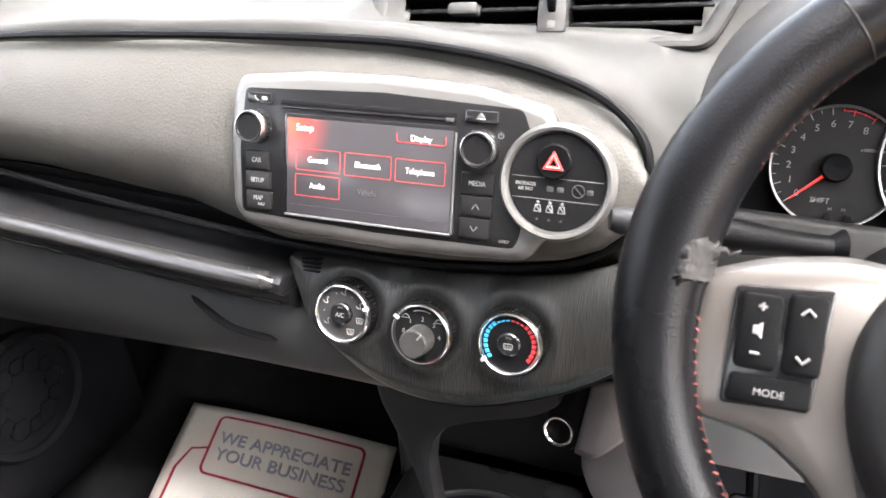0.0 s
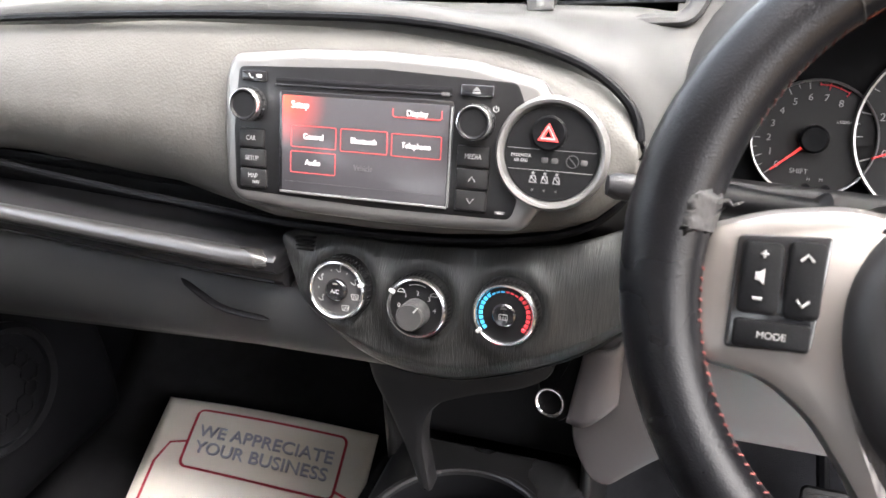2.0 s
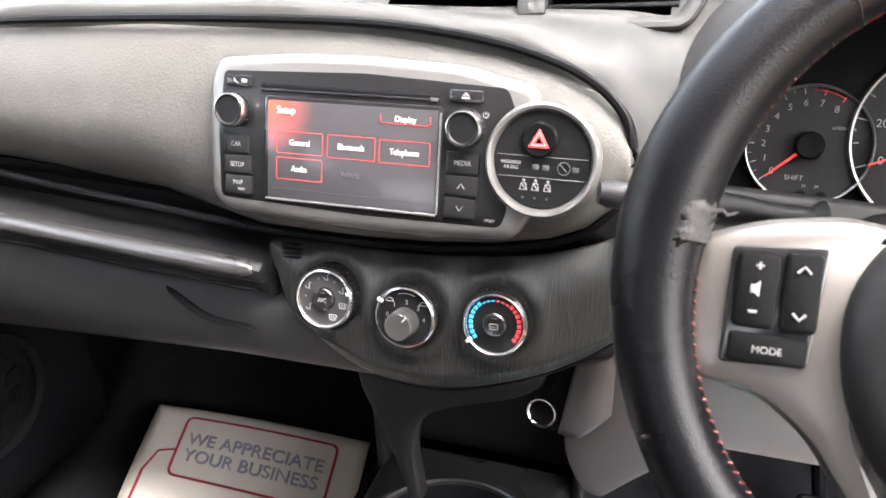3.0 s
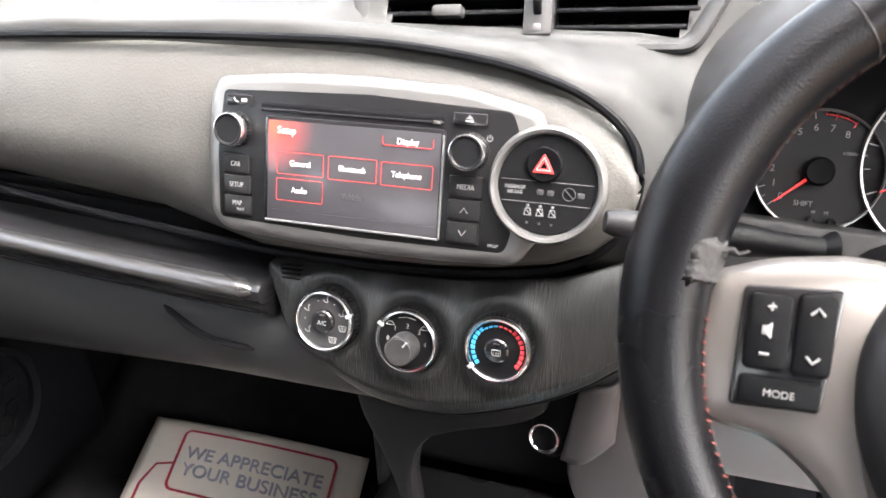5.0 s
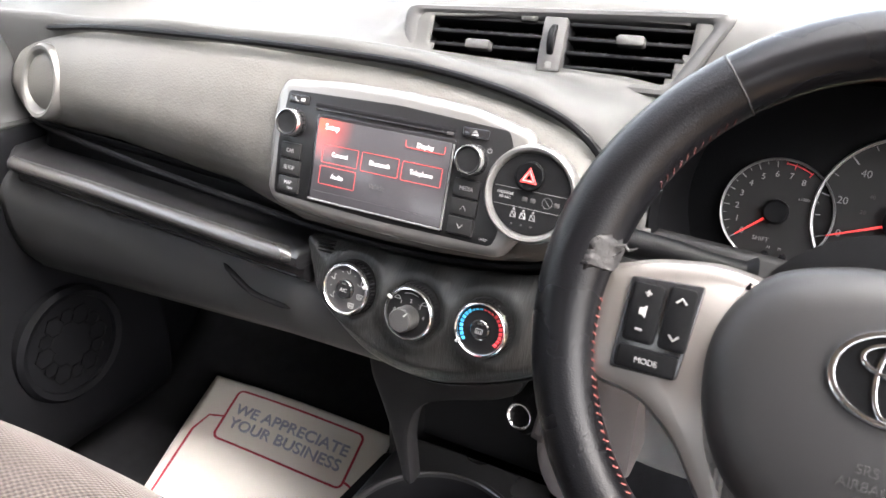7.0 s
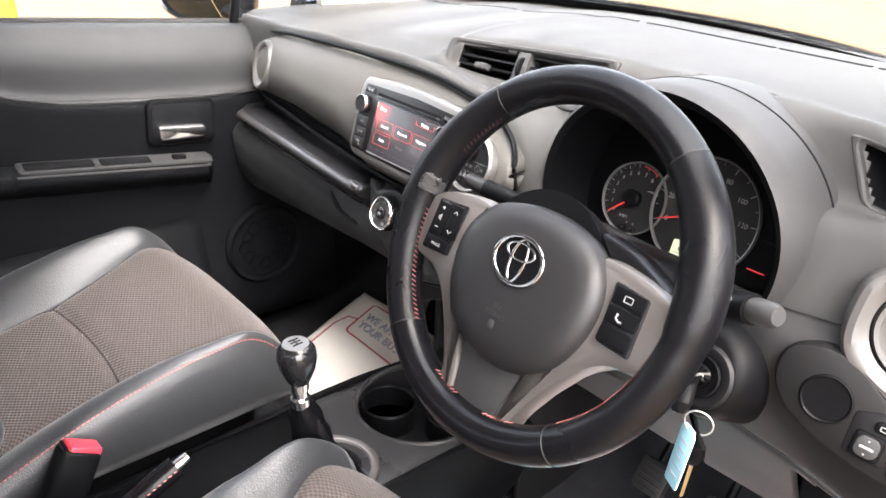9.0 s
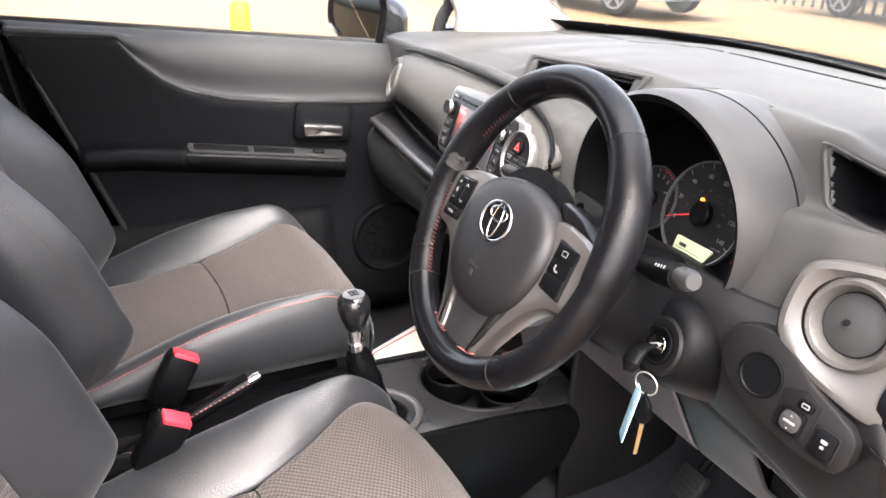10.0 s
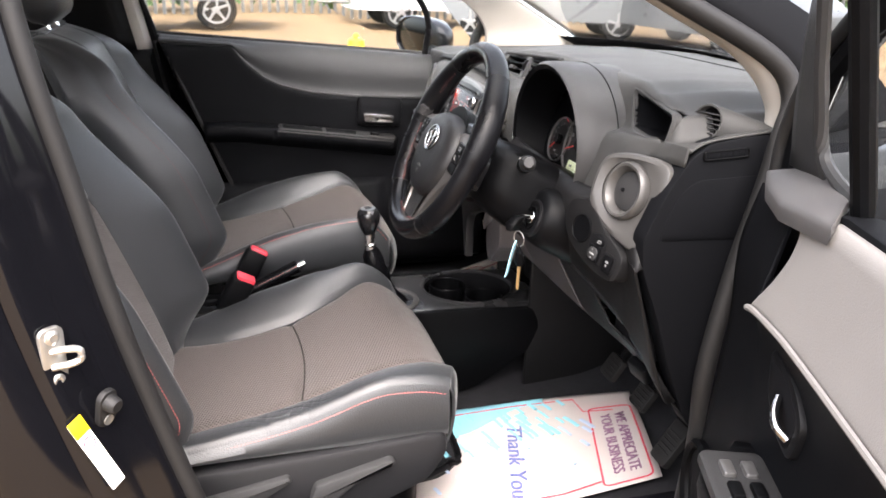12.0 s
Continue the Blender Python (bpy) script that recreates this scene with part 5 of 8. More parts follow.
# switch panel and knee panel
KTOP = [(0.150, 0.765, 0.466), (0.20, 0.745, 0.478), (0.45, 0.730, 0.498), (0.55, 0.712, 0.510), (0.615, 0.690, 0.522), (0.66, 0.655, 0.540), (0.695, 0.585, 0.578), (0.715, 0.505, 0.636)]
KLOW = [(0.150, 0.622, 0.500), (0.18, 0.640, 0.520), (0.21, 0.612, 0.550), (0.40, 0.602, 0.562), (0.56, 0.596, 0.575), (0.655, 0.560, 0.602), (0.695, 0.525, 0.622), (0.715, 0.500, 0.640)]
rows, edge_line, rows_f = [], [], []
for x in spaced(0.15, 0.700, 76):
    (zt, yt), (zl, yl) = along(KTOP, x), along(KLOW, x)
    rows.append(smooth_line([(x, yt + 0.004, zt - 0.001), (x, yt - 0.001, zt - 0.006), (x, lerp(yt, yl, 0.5) - 0.004, lerp(zt, zl, 0.5)), (x, yl - 0.002, zl + 0.004), (x, yl + 0.02, zl), (x, yl + 0.12, zl + 0.02)], 8))
    edge_line.append((x, yt - 0.001, zt))
    y0 = lerp(0.458, 0.500, max(0, (x - 0.45) / 0.265) ** 2) + 0.022 * max(0, min(1, (x - 0.50) / 0.08)) * (1 - max(0, (x - 0.64) / 0.06))
    drop = 0.075 * max(0, (x - 0.655) / 0.045)
    rows_f.append(smooth_line([(x, y0 + 0.030, 0.895 - 0.04 * (x - 0.2) - drop), (x, y0 + 0.008, 0.862 - drop * 0.8), (x, y0, 0.825 - drop * 0.4), (x, min(y0 + 0.004, yt - 0.002), max(0.785, zt + 0.03)), (x, lerp(y0, yt, 0.8) - 0.003, zt + 0.014), (x, yt + 0.002, zt + 0.001)], 6))
pocket_hole = lambda p: (0.548 < p.x < 0.645 and lerp(0.640, 0.618, (p.x - 0.548) / 0.097) < p.z < lerp(0.704, 0.674, (p.x - 0.548) / 0.097))
grid("knee_panel", [r for r in rows if r[0][0] < 0.425], LIGHT_PLASTIC, dash, "light grey knee panel", 0.003)
grid("knee_cover", [r for r in rows if r[0][0] > 0.418], GREY_LOWER, dash, "dark grey knee cover with a pocket", 0.003, keep=lambda p: not pocket_hole(p))
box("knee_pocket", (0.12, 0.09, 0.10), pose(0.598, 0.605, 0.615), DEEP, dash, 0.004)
tube("knee_edge", edge_line, 0.0016, GREY_LOWER, dash, seg=6)
grid("lower_fascia", rows_f, FASCIA, dash, "black lower fascia", 0.003)
SW = axes((0.600, 0.476, 0.822), (0.96, 0.20, -0.10), (0.05, 0.20, 0.97))
switches = thing("switch_panel", SW.translation, "dark grey switch panel with black mirror switch and blank button", "switch panel")
slab("plate", [(p.x, p.y) for p in smooth_line([(-0.080, 0.030, 0), (-0.052, 0.046, 0), (-0.018, 0.042, 0), (0.018, 0.020, 0), (0.066, 0.000, 0), (0.076, -0.018, 0), (0.068, -0.047, 0), (0.020, -0.051, 0), (-0.045, -0.034, 0), (-0.078, -0.006, 0)], 5, True)], -0.02, 0.006, FASCIA, switches, SW, 0.004, "dark grey plate")
lathe("blank", [(0.0235, 0.004), (0.0235, 0.0078), (0.022, 0.0085), (0.0205, 0.0072), (0.001, 0.0066)], BLACK, switches, SW, -0.032, 0.001, 40, "round blank cover")
slab("switch_bed", rounded([(-0.006, 0.004), (0.018, 0.013), (0.034, 0.006), (0.032, -0.038), (-0.004, -0.038)], 0.004), 0.005, 0.0072, SWITCH_GREY, switches, SW, 0.001)
slab("switch_bed", rrect(0.050, -0.026, 0.028, 0.034, 0.003), 0.005, 0.0072, SWITCH_GREY, switches, SW, 0.001)
for x, y, w, h, kind in ((0.021, -0.001, 0.017, 0.011, 0), (0.014, -0.023, 0.026, 0.026, 1), (0.050, -0.026, 0.022, 0.028, 2)):
    b = slab("switch", rrect(x, y, w, h, 0.004), 0.006, 0.0100, BLACK, switches, SW, 0.0015)
    if kind == 0:
        hollow("symbol", rrect(x, y, 0.008, 0.005, 0.001), rrect(x, y, 0.006, 0.003, 0.001), 0.0098, 0.0103, LABEL_GREY, b, SW, 0.0001)
    elif kind == 1:
        slab("mirror_dial", rrect(x, y, 0.021, 0.021, 0.008), 0.0095, 0.0125, PAD, b, SW, 0.0018)
        slab("symbol", rrect(x, y, 0.0125, 0.0026, 0.001), 0.0122, 0.0129, LABEL_GREY, b, SW, 0.0001)
        for q in (-1, 1):
            slab("symbol", [(x - 0.0014, y + q * 0.0062), (x + 0.0014, y + q * 0.0062), (x, y + q * 0.0082)][::q], 0.0122, 0.0129, LABEL_GREY, b, SW, 0.0001)
    else:
        slab("symbol", rrect(x, y + 0.004, 0.007, 0.004, 0.0015), 0.0098, 0.0103, LABEL_GREY, b, SW, 0.0001)
        slab("symbol", rrect(x, y - 0.002, 0.004, 0.003, 0.001), 0.0098, 0.0103, LABEL_GREY, b, SW, 0.0001)
rel = thing("bonnet_release", (0.632, 0.57, 0.585), "small black bonnet release lever", "lever")
box("lever", (0.050, 0.02, 0.030), axes((0.628, 0.575, 0.572), (1, 0.1, 0), (0, 1, 0.4)), BLACK, rel, 0.004)
tube("lever_slot", [(0.606, 0.562, 0.606), (0.606, 0.567, 0.576), (0.65, 0.572, 0.573)], 0.0015, DEEP, rel, seg=6)

# pedals
for x, y, z, w, name, lab in ((0.273, 0.720, 0.385, 0.055, "clutch_pedal", "black rubber clutch pedal"), (0.385, 0.735, 0.372, 0.055, "brake_pedal", "black rubber brake pedal"), (0.565, 0.695, 0.380, 0.050, "accelerator_pedal", "black rubber accelerator pedal")):
    p = thing(name, (x, y, z), lab, "pedal")
    pf = axes((x, y, z), (1, 0, 0), (0, 0.55, 0.83))
    pad = slab("pad", rrect(0, 0, w, 0.055 if "acc" not in name else 0.09, 0.008), -0.008, 0.006, RUBBER, p, pf, 0.003)
    for k in range(5):
        slab("rib", rrect(0, -0.020 + 0.010 * k, w * 0.8, 0.003, 0.001, 2), 0.005, 0.008, RUBBER, pad, pf, 0.001)
    tube("arm", smooth_line([(x, y + 0.006, z), (x - 0.005, y + 0.06, z + 0.06), (x - 0.005, y + 0.07, z + 0.18), (x, y + 0.06, z + 0.28)], 5), 0.008, BLACK, p, seg=8)

# ---- lower centre and console ----
console = thing("centre_console", (0.0, 0.30, 0.27), "black centre console with cup holders and a grey tray rim", "centre console")
socket_block = thing("power_socket", (0.11, 0.46, 0.69), "twelve volt socket in a dark and light grey housing", "power socket")
SB = axes((0.099, 0.461, 0.691), (0.97, -0.15, 0.0), (0, 0.25, 0.95))
slab("housing", rounded([(-0.020, 0.050), (0.020, 0.058), (0.014, -0.012), (0.006, -0.020), (-0.014, -0.018)], 0.008), -0.12, -0.002, BLACK, socket_block, SB, 0.004, "black housing")
lathe("socket_ring", [(0.0105, -0.03), (0.0105, 0.0008), (0.0115, 0.002), (0.0128, 0.0018), (0.0135, -0.004)], CHROME, socket_block, SB, -0.003, -0.002, 40, "bright socket ring", caps=False)
lathe("socket_well", [(0.0107, -0.034), (0.001, -0.034)], DEEP, socket_block, SB, -0.003, -0.002, 24)
lathe("socket_wall", [(0.0106, -0.034), (0.0106, -0.001)], DEEP, socket_block, SB, -0.003, -0.002, 24, caps=False)
rows = []
for v in spaced(0, 1, 10):
    rows.append(smooth_line([(lerp(0.112, 0.124, v), 0.455, lerp(0.677, 0.752, v)), (lerp(0.128, 0.140, v), 0.449, lerp(0.680, 0.758, v)), (lerp(0.146, 0.150, v), 0.452, lerp(0.698, 0.762, v)), (0.153, 0.466, lerp(0.705, 0.768, v)), (0.156, 0.53, lerp(0.71, 0.78, v)), (0.158, 0.62, lerp(0.72, 0.79, v))], 5))
grid("side_cover", rows, LIGHT_PLASTIC, socket_block, "light grey side cover", 0.004)

# arched front of the centre stack below the heater panel
SF = axes((0, 0.452, 0), (1, 0, 0), (0, 0, 1))
LEG = [(-0.068, 0.705), (-0.065, 0.686), (-0.051, 0.652), (-0.039, 0.615), (-0.031, 0.585), (-0.026, 0.562), (-0.014, 0.560), (-0.017, 0.592), (-0.020, 0.621), (-0.015, 0.652), (-0.002, 0.671), (0.029, 0.686), (0.075, 0.702), (0.100, 0.720), (0.10, 0.755), (-0.07, 0.745)]
slab("arched_front", rounded(LEG, 0.014, 5), -0.020, 0.0, GREY_LOWER, console, SF, 0.006, "dark grey arched stack front")
SIDE = [(0.120, 0.700), (0.114, 0.660), (0.121, 0.634), (0.134, 0.612), (0.150, 0.608), (0.172, 0.632), (0.190, 0.650), (0.205, 0.660), (0.205, 0.775), (0.130, 0.775)]
slab("side_moulding", rounded(SIDE, 0.012, 4), -0.08, -0.004, LIGHT_PLASTIC, console, SF, 0.008, "light grey stack side")
for s in (-1, 1):
    box("stack_wall", (0.012, 0.26, 0.46), pose(0.004 + s * 0.112, 0.70, 0.27), FASCIA, console, 0.004)
box("cavity_panel", (0.24, 0.03, 0.30), pose(0, 0.66, 0.46), GREY_LOWER, console, 0.01)
# tray with two cup holders
TR = pose(0.005, 0.0, 0.492)
CUPS = [(-0.038, 0.415, 0.044), (0.046, 0.482, 0.045)]
rows = []
ys, xs = spaced(0.285, 0.60, 80), spaced(-0.112, 0.112, 60)
for y in ys:
    rows.append([TR @ Vector((x, y, -0.012 * (abs(x) / 0.112) ** 8)) for x in xs])
pan = lambda p: not (((p.x - 0.005) / 0.100) ** 2 + ((p.y - 0.455) / 0.108) ** 2 < 1)
grid("tray", rows, TRAY_GREY, console, "satin dark grey tray", 0.003, keep=pan)
hollow("tray_rim", ellipse(0, 0.455, 0.106, 0.114, 64), ellipse(0, 0.455, 0.098, 0.106, 64), -0.004, 0.003, TRAY_GREY, console, TR, 0.002)
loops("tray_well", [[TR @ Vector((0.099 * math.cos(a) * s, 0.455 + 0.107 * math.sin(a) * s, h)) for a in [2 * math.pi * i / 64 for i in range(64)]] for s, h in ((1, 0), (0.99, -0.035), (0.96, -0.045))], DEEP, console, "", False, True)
for cx, cy, r in CUPS:
    lathe("cup_ring", [(r * 0.9, -0.045), (r, -0.045), (r, -0.008), (r * 0.95, -0.005), (r * 0.9, -0.008)], BLACK, console, TR, cx, cy, 40, "black cup holder ring", caps=False)
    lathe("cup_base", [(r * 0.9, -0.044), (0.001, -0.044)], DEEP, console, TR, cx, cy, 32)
# console body and sides
for s in (-1, 1):
    side = [(-0.40, 0.27), (-0.40, 0.46), (0.05, 0.475), (0.28, 0.488), (0.42, 0.488), (0.58, 0.478), (0.60, 0.43), (0.57, 0.36), (0.46, 0.29), (0.40, 0.27)]
    slab("side_panel", rounded(side, 0.02), 0.0, 0.010, BLACK, console, axes((0.004 + s * 0.112, 0, 0), (0, s, 0), (0, 0, 1)) if s > 0 else axes((0.004 - 0.112, 0, 0), (0, 1, 0), (0, 0, 1)) @ pose(0, 0, -0.01), 0.004)
rows = [[(x, y, 0.478 - 0.01 * (x / 0.11) ** 6 + (0.010 if y > 0.1 else 0)) for x in spaced(-0.108, 0.116, 20)] for y in spaced(-0.40, 0.29, 30)]
grid("console_top", rows, BLACK, console, "", 0.006)
tube("gaiter_frame", [(0.050 + 0.068 * math.cos(a), 0.240 + 0.076 * math.sin(a), 0.493) for a in [2 * math.pi * i / 48 for i in range(48)]], 0.007, WARM_SILVER, console, "satin silver gaiter frame", closed=True, seg=8, flat=0.6)

gear = thing("gear_lever", (0.045, 0.215, 0.49), "gear lever with gloss black knob and leather gaiter", "gear lever")
KNOB = Vector((0.054, 0.206, 0.706))
rings = []
for i, (h, w, d) in enumerate(((0.490, 0.054, 0.060), (0.499, 0.046, 0.052), (0.515, 0.033, 0.038), (0.530, 0.030, 0.034), (0.548, 0.026, 0.029), (0.565, 0.026, 0.028), (0.585, 0.021, 0.023), (0.603, 0.021, 0.022), (0.616, 0.016, 0.017), (0.626, 0.014, 0.014))):
    t = (h - 0.492) / 0.134
    cx, cy = lerp(0.050, 0.051, t), lerp(0.240, 0.211, t)
    rings.append([Vector((cx + w * math.cos(a) * (1 + 0.06 * math.sin(5 * a + i * 1.7)), cy + d * math.sin(a) * (1 + 0.06 * math.cos(4 * a + i)), h + 0.003 * math.sin(3 * a + i * 2))) for a in [2 * math.pi * k / 40 for k in range(40)]])
loops("gaiter", rings, LEATHER, gear, "folded black leather gaiter", False, True)
GK = axes(KNOB - Vector((0.002, -0.003, 0.078)), (1, 0, 0), (0, 1, 0.05))
lathe("collar", [(0.010, -0.008), (0.013, -0.006), (0.013, 0.006), (0.0105, 0.009), (0.0105, 0.018), (0.0125, 0.020), (0.0125, 0.030), (0.010, 0.032)], CHROME, gear, GK, seg=28, label="chrome collar")
lathe("knob", [(0.011, 0.028), (0.015, 0.034), (0.0225, 0.052), (0.0255, 0.068), (0.0240, 0.080), (0.0180, 0.088), (0.0165, 0.0885)], PIANO, gear, GK, seg=32, label="gloss black knob")
lathe("knob_cap", [(0.0170, 0.086), (0.0165, 0.0892), (0.001, 0.0905)], SILVER, gear, GK, seg=32, label="silver shift pattern cap")
for q in (-0.006, 0, 0.006):
    slab("shift_mark", rrect(q, 0, 0.0012, 0.014, 0.0004, 1), 0.089, 0.0912, BLACK, gear, GK, 0.0001)
slab("shift_mark", rrect(0, 0, 0.013, 0.0012, 0.0004, 1), 0.089, 0.0913, BLACK, gear, GK, 0.0001)

brake = thing("handbrake", (0.02, -0.10, 0.50), "black leather handbrake lever with red stitching", "handbrake")
HB = smooth_line([(0.022, -0.20, 0.475), (0.022, -0.10, 0.510), (0.021, 0.0, 0.556), (0.020, 0.052, 0.580)], 8)
tube("lever", HB, [0.015] * 6 + [0.0135] * 12 + [0.0145] * 7, LEATHER, brake, "black leather grip", seg=14)
tube("release_button", [(0.020, 0.050, 0.579), (0.020, 0.060, 0.584), (0.020, 0.068, 0.588)], [0.0075, 0.0075, 0.006], CHROME, brake, "chrome release button", seg=12)
for i in range(26):
    p = HB[6].lerp(HB[-2], i / 25)
    tube("stitch", [p + Vector((0.0135, -0.002, 0.006)), p + Vector((0.0138, 0.0016, 0.0066))], 0.0007, RED_THREAD, brake, seg=5)
slab("boot", rrect(0.02, -0.16, 0.09, 0.16, 0.03), 0.480, 0.505, LEATHER, brake, Matrix.Identity(4), 0.02, "black brake boot")

# seat belt buckles
def buckle(p, tilt):
    b = thing("seat_belt_buckle", p, "black seat belt buckle with a red release button", "seat belt buckle", "front seat belt buckles")
    bf = Matrix.Translation(p) @ pose(0, 0, 0, -28, tilt, 0)
    box("casing", (0.034, 0.052, 0.085), bf @ pose(0, 0, -0.085), BLACK, b, 0.007, "black casing")
    slab("button", rrect(0, 0.003, 0.028, 0.040, 0.004), -0.004, 0.0045, RED_BUTTON, b, bf, 0.002, "red release button")
    slab("slot", rrect(0, -0.020, 0.026, 0.003, 0.001), -0.002, 0.0015, DEEP, b, bf, 0.0004)
    box("stem", (0.024, 0.016, 0.16), bf @ pose(0, 0, -0.235), BLACK, b, 0.004)


buckle((-0.072, -0.030, 0.590), -6)
buckle((0.100, -0.066, 0.594), 6)

# ---- seats ----
def seat(cx, s, name_label):
    """s: +1 with the outer side at +x, -1 at -x."""
    st = thing("bucket_seat", (cx, 0.0, 0.30), name_label, "car seat", "front seats")
    drv = s > 0
    X = lambda u: cx + s * u * (1.13 if drv and u < 0 else 1.0)
    # cushion: u across, outer side positive; the bolsters narrow towards the front
    HW = 0.232
    ease = lambda t: max(0, min(1, t)) ** 2 * (3 - 2 * max(0, min(1, t)))
    def edge_u(y, sg=-1):
        if sg > 0 and drv:
            return 0.172 - 0.030 * ease((y - 0.02) / 0.24)
        return 0.146 + (0.068 if drv else 0.050) * ease((y + 0.02) / 0.26) + 0.030 * (1 - ease((y + 0.26) / 0.16))
    SAG = [(-0.28, 0.474), (-0.18, 0.487), (-0.08, 0.506), (0.0, 0.525), (0.08, 0.549), (0.15, 0.565), (0.27, 0.580)] if drv else [(-0.26, 0.478), (0.25, 0.594)]
    def lift_z(u, y):
        base = along(SAG, y)[0] if drv else lerp(0.478, 0.594, (y + 0.26) / 0.51)
        nose = (0.055 if drv else 0.075) * max(0, (y - 0.165) / 0.097) ** 2.4
        if drv and u > 0:
            nose *= 1 - 0.68 * ease((u - 0.09) / 0.10)
        return base - nose + 0.006 * (abs(u) / 0.2) ** 2 + (0.009 * u / 0.2 * ease((0.2 - y) / 0.1) if drv else 0.0)
    def front_y(u, y):
        return y - 0.036 * (abs(u) / HW) ** 3 * ease((y + 0.05) / 0.30)
    def centre_pt(w, y):
        u = w * edge_u(y, 1 if w > 0 else -1)
        line = -0.008 + 0.020 * math.cos(1.6 * (u + 0.03) / 0.2)
        z = lift_z(u, y) - 0.006 * math.exp(-((1 - abs(w)) / 0.05) ** 2) - 0.006 * math.exp(-((y - line) / 0.012) ** 2)
        return (X(u), front_y(u, y), z)
    def bolster_pt(sg, w, y):
        u0 = edge_u(y, sg)
        u = sg * lerp(u0, HW, w)
        h = lerp(0.046, 0.022, ease((y - 0.02) / 0.24)) * (0.35 + 0.65 * ease((y + 0.26) / 0.24))
        if sg > 0 and s > 0:
            h = 0.002 + 0.009 * math.exp(-((y - 0.17) / 0.08) ** 2)      # the worn, flattened side
        prof = math.sin(min(1, w / 0.86) * math.pi / 2) ** 1.15
        crease = 0.0
        if sg > 0 and drv:
            net = sum(math.exp(-(math.sin(f) / 0.30) ** 2) for f in (135 * y + 40 * u + 1.2 * math.sin(60 * y + 30 * u), 85 * y - 190 * u + 0.8 * math.sin(80 * y)))
            crease = -0.0017 * net * math.sin(math.pi * w) ** 0.5 * math.exp(-((y + 0.035) / 0.060) ** 2)
            crease += 0.006 * math.sin(math.pi * w) ** 0.8
        elif drv:
            h *= 1.12
        z = lift_z(u, y) + h * prof + crease - 0.007 * math.exp(-(w / 0.08) ** 2) - 0.008 * max(0, (w - 0.80) / 0.20) ** 2
        return (X(u), front_y(u, y), z)
    ys = spaced(-0.26, 0.262, 96)
    grid("cushion_centre", [[centre_pt(w, y) for w in spaced(-1, 1, 40)] for y in ys], CLOTH, st, "brown-grey woven cushion centre", 0.004)
    for sg in (-1, 1):
        full = []
        fine = drv and sg > 0
        for y in spaced(-0.26, 0.262, 260) if fine else ys:
            r = [bolster_pt(sg, w, y) for w in spaced(0, 1, 44 if fine else 20)]
            p = r[-1]
            down = [(p[0] + s * sg * d, p[1], lerp(p[2], 0.482 if drv else 0.470 + 0.03 * (y + 0.26), q)) for d, q in ((0.006, 0.2), (0.010, 0.5), (0.007, 0.8), (0.0, 1.0))]
            full.append(r + down)
        grid("cushion_bolster", full, LEATHER_SEAT, st, "charcoal leather bolster", 0.004)
    def top(u, y):
        sg = 1 if u > 0 else -1
        e = edge_u(y, sg)
        return (bolster_pt(sg, (abs(u) - e) / (HW - e), y) if abs(u) > e else centre_pt(u / e, y))[2]
    # front face of the cushion
    rows = []
    for u in spaced(-HW, HW, 50):
        z0, y0 = top(u, 0.262), front_y(u, 0.262)
        rows.append(smooth_line([(X(u), y0, z0), (X(u), y0 + 0.008, z0 - 0.02), (X(u), y0 + 0.008, lerp(z0, 0.44, 0.6)), (X(u), y0 - 0.012, 0.43)], 4))
    grid("cushion_front", rows, LEATHER_SEAT, st, "", 0.004)
    fold = []
    for w in spaced(-1, 1, 40):
        u = w * edge_u(0.0, 1 if w > 0 else -1)
        p = Vector(centre_pt(w, -0.008 + 0.020 * math.cos(1.6 * (u + 0.03) / 0.2)))
        fold.append(p + Vector((0, 0, 0.0006)))
    tube("cushion_seam", fold, 0.0024, DARK_CLOTH, st, "dark sewn seam", seg=6)
    # stitching along the outer edges of the bolsters
    for sg in ((1,) if drv else (-1, 1)):
        for i in range(76):
            y = lerp(-0.24, 0.258, i / 76)
            a, b = Vector(bolster_pt(sg, 1.0, y)), Vector(bolster_pt(sg, 1.0, y + 0.0042))
            off = Vector((s * sg * 0.0014, 0, 0.0024))
            if sg > 0:
                off = Vector((s * 0.0052, 0, -0.11 * (a.z - 0.482)))
            tube("stitch", [a + off, b + off], 0.0009, RED_THREAD, st, seg=4)
    # backrest: v up along it
    lean = lambda z: -0.228 - 0.415 * (z - 0.475) ** 1.15
    def back(u, v):
        z = lerp(0.475, 1.030, v)
        y = lean(z)
        e = max(0.0, abs(u) - 0.135) / 0.085
        near = drv and u > 0
        tall = 0.074 if near else 0.108
        rise = lerp(0.45, 1.0, ease(v / 0.16)) if near else lerp(0.22, 1.0, ease(v / 0.22))
        bol = tall * (1 - 0.62 * ease((v - 0.46) / 0.40)) * rise * (1 - ease((v - 0.86) / 0.14)) * math.sin(min(1, e) * math.pi / 2) ** 1.25
        groove = -0.006 * math.exp(-((abs(u) - 0.135) / 0.006) ** 2) - (0.010 * math.exp(-((v - 0.595) / 0.010) ** 2) if abs(u) < 0.135 else 0)
        edge = 0.05 * max(0, (abs(u) - 0.205) / 0.03) ** 2
        crown = 0.06 * max(0, (v - 0.92) / 0.08) ** 2
        return y + bol + groove - edge - crown, z
    bw = lambda v: 0.238 * (1 - 0.06 * abs(v - 0.45) - 0.28 * max(0, (v - 0.70) / 0.30) ** 2)
    vs = spaced(0, 1, 60)
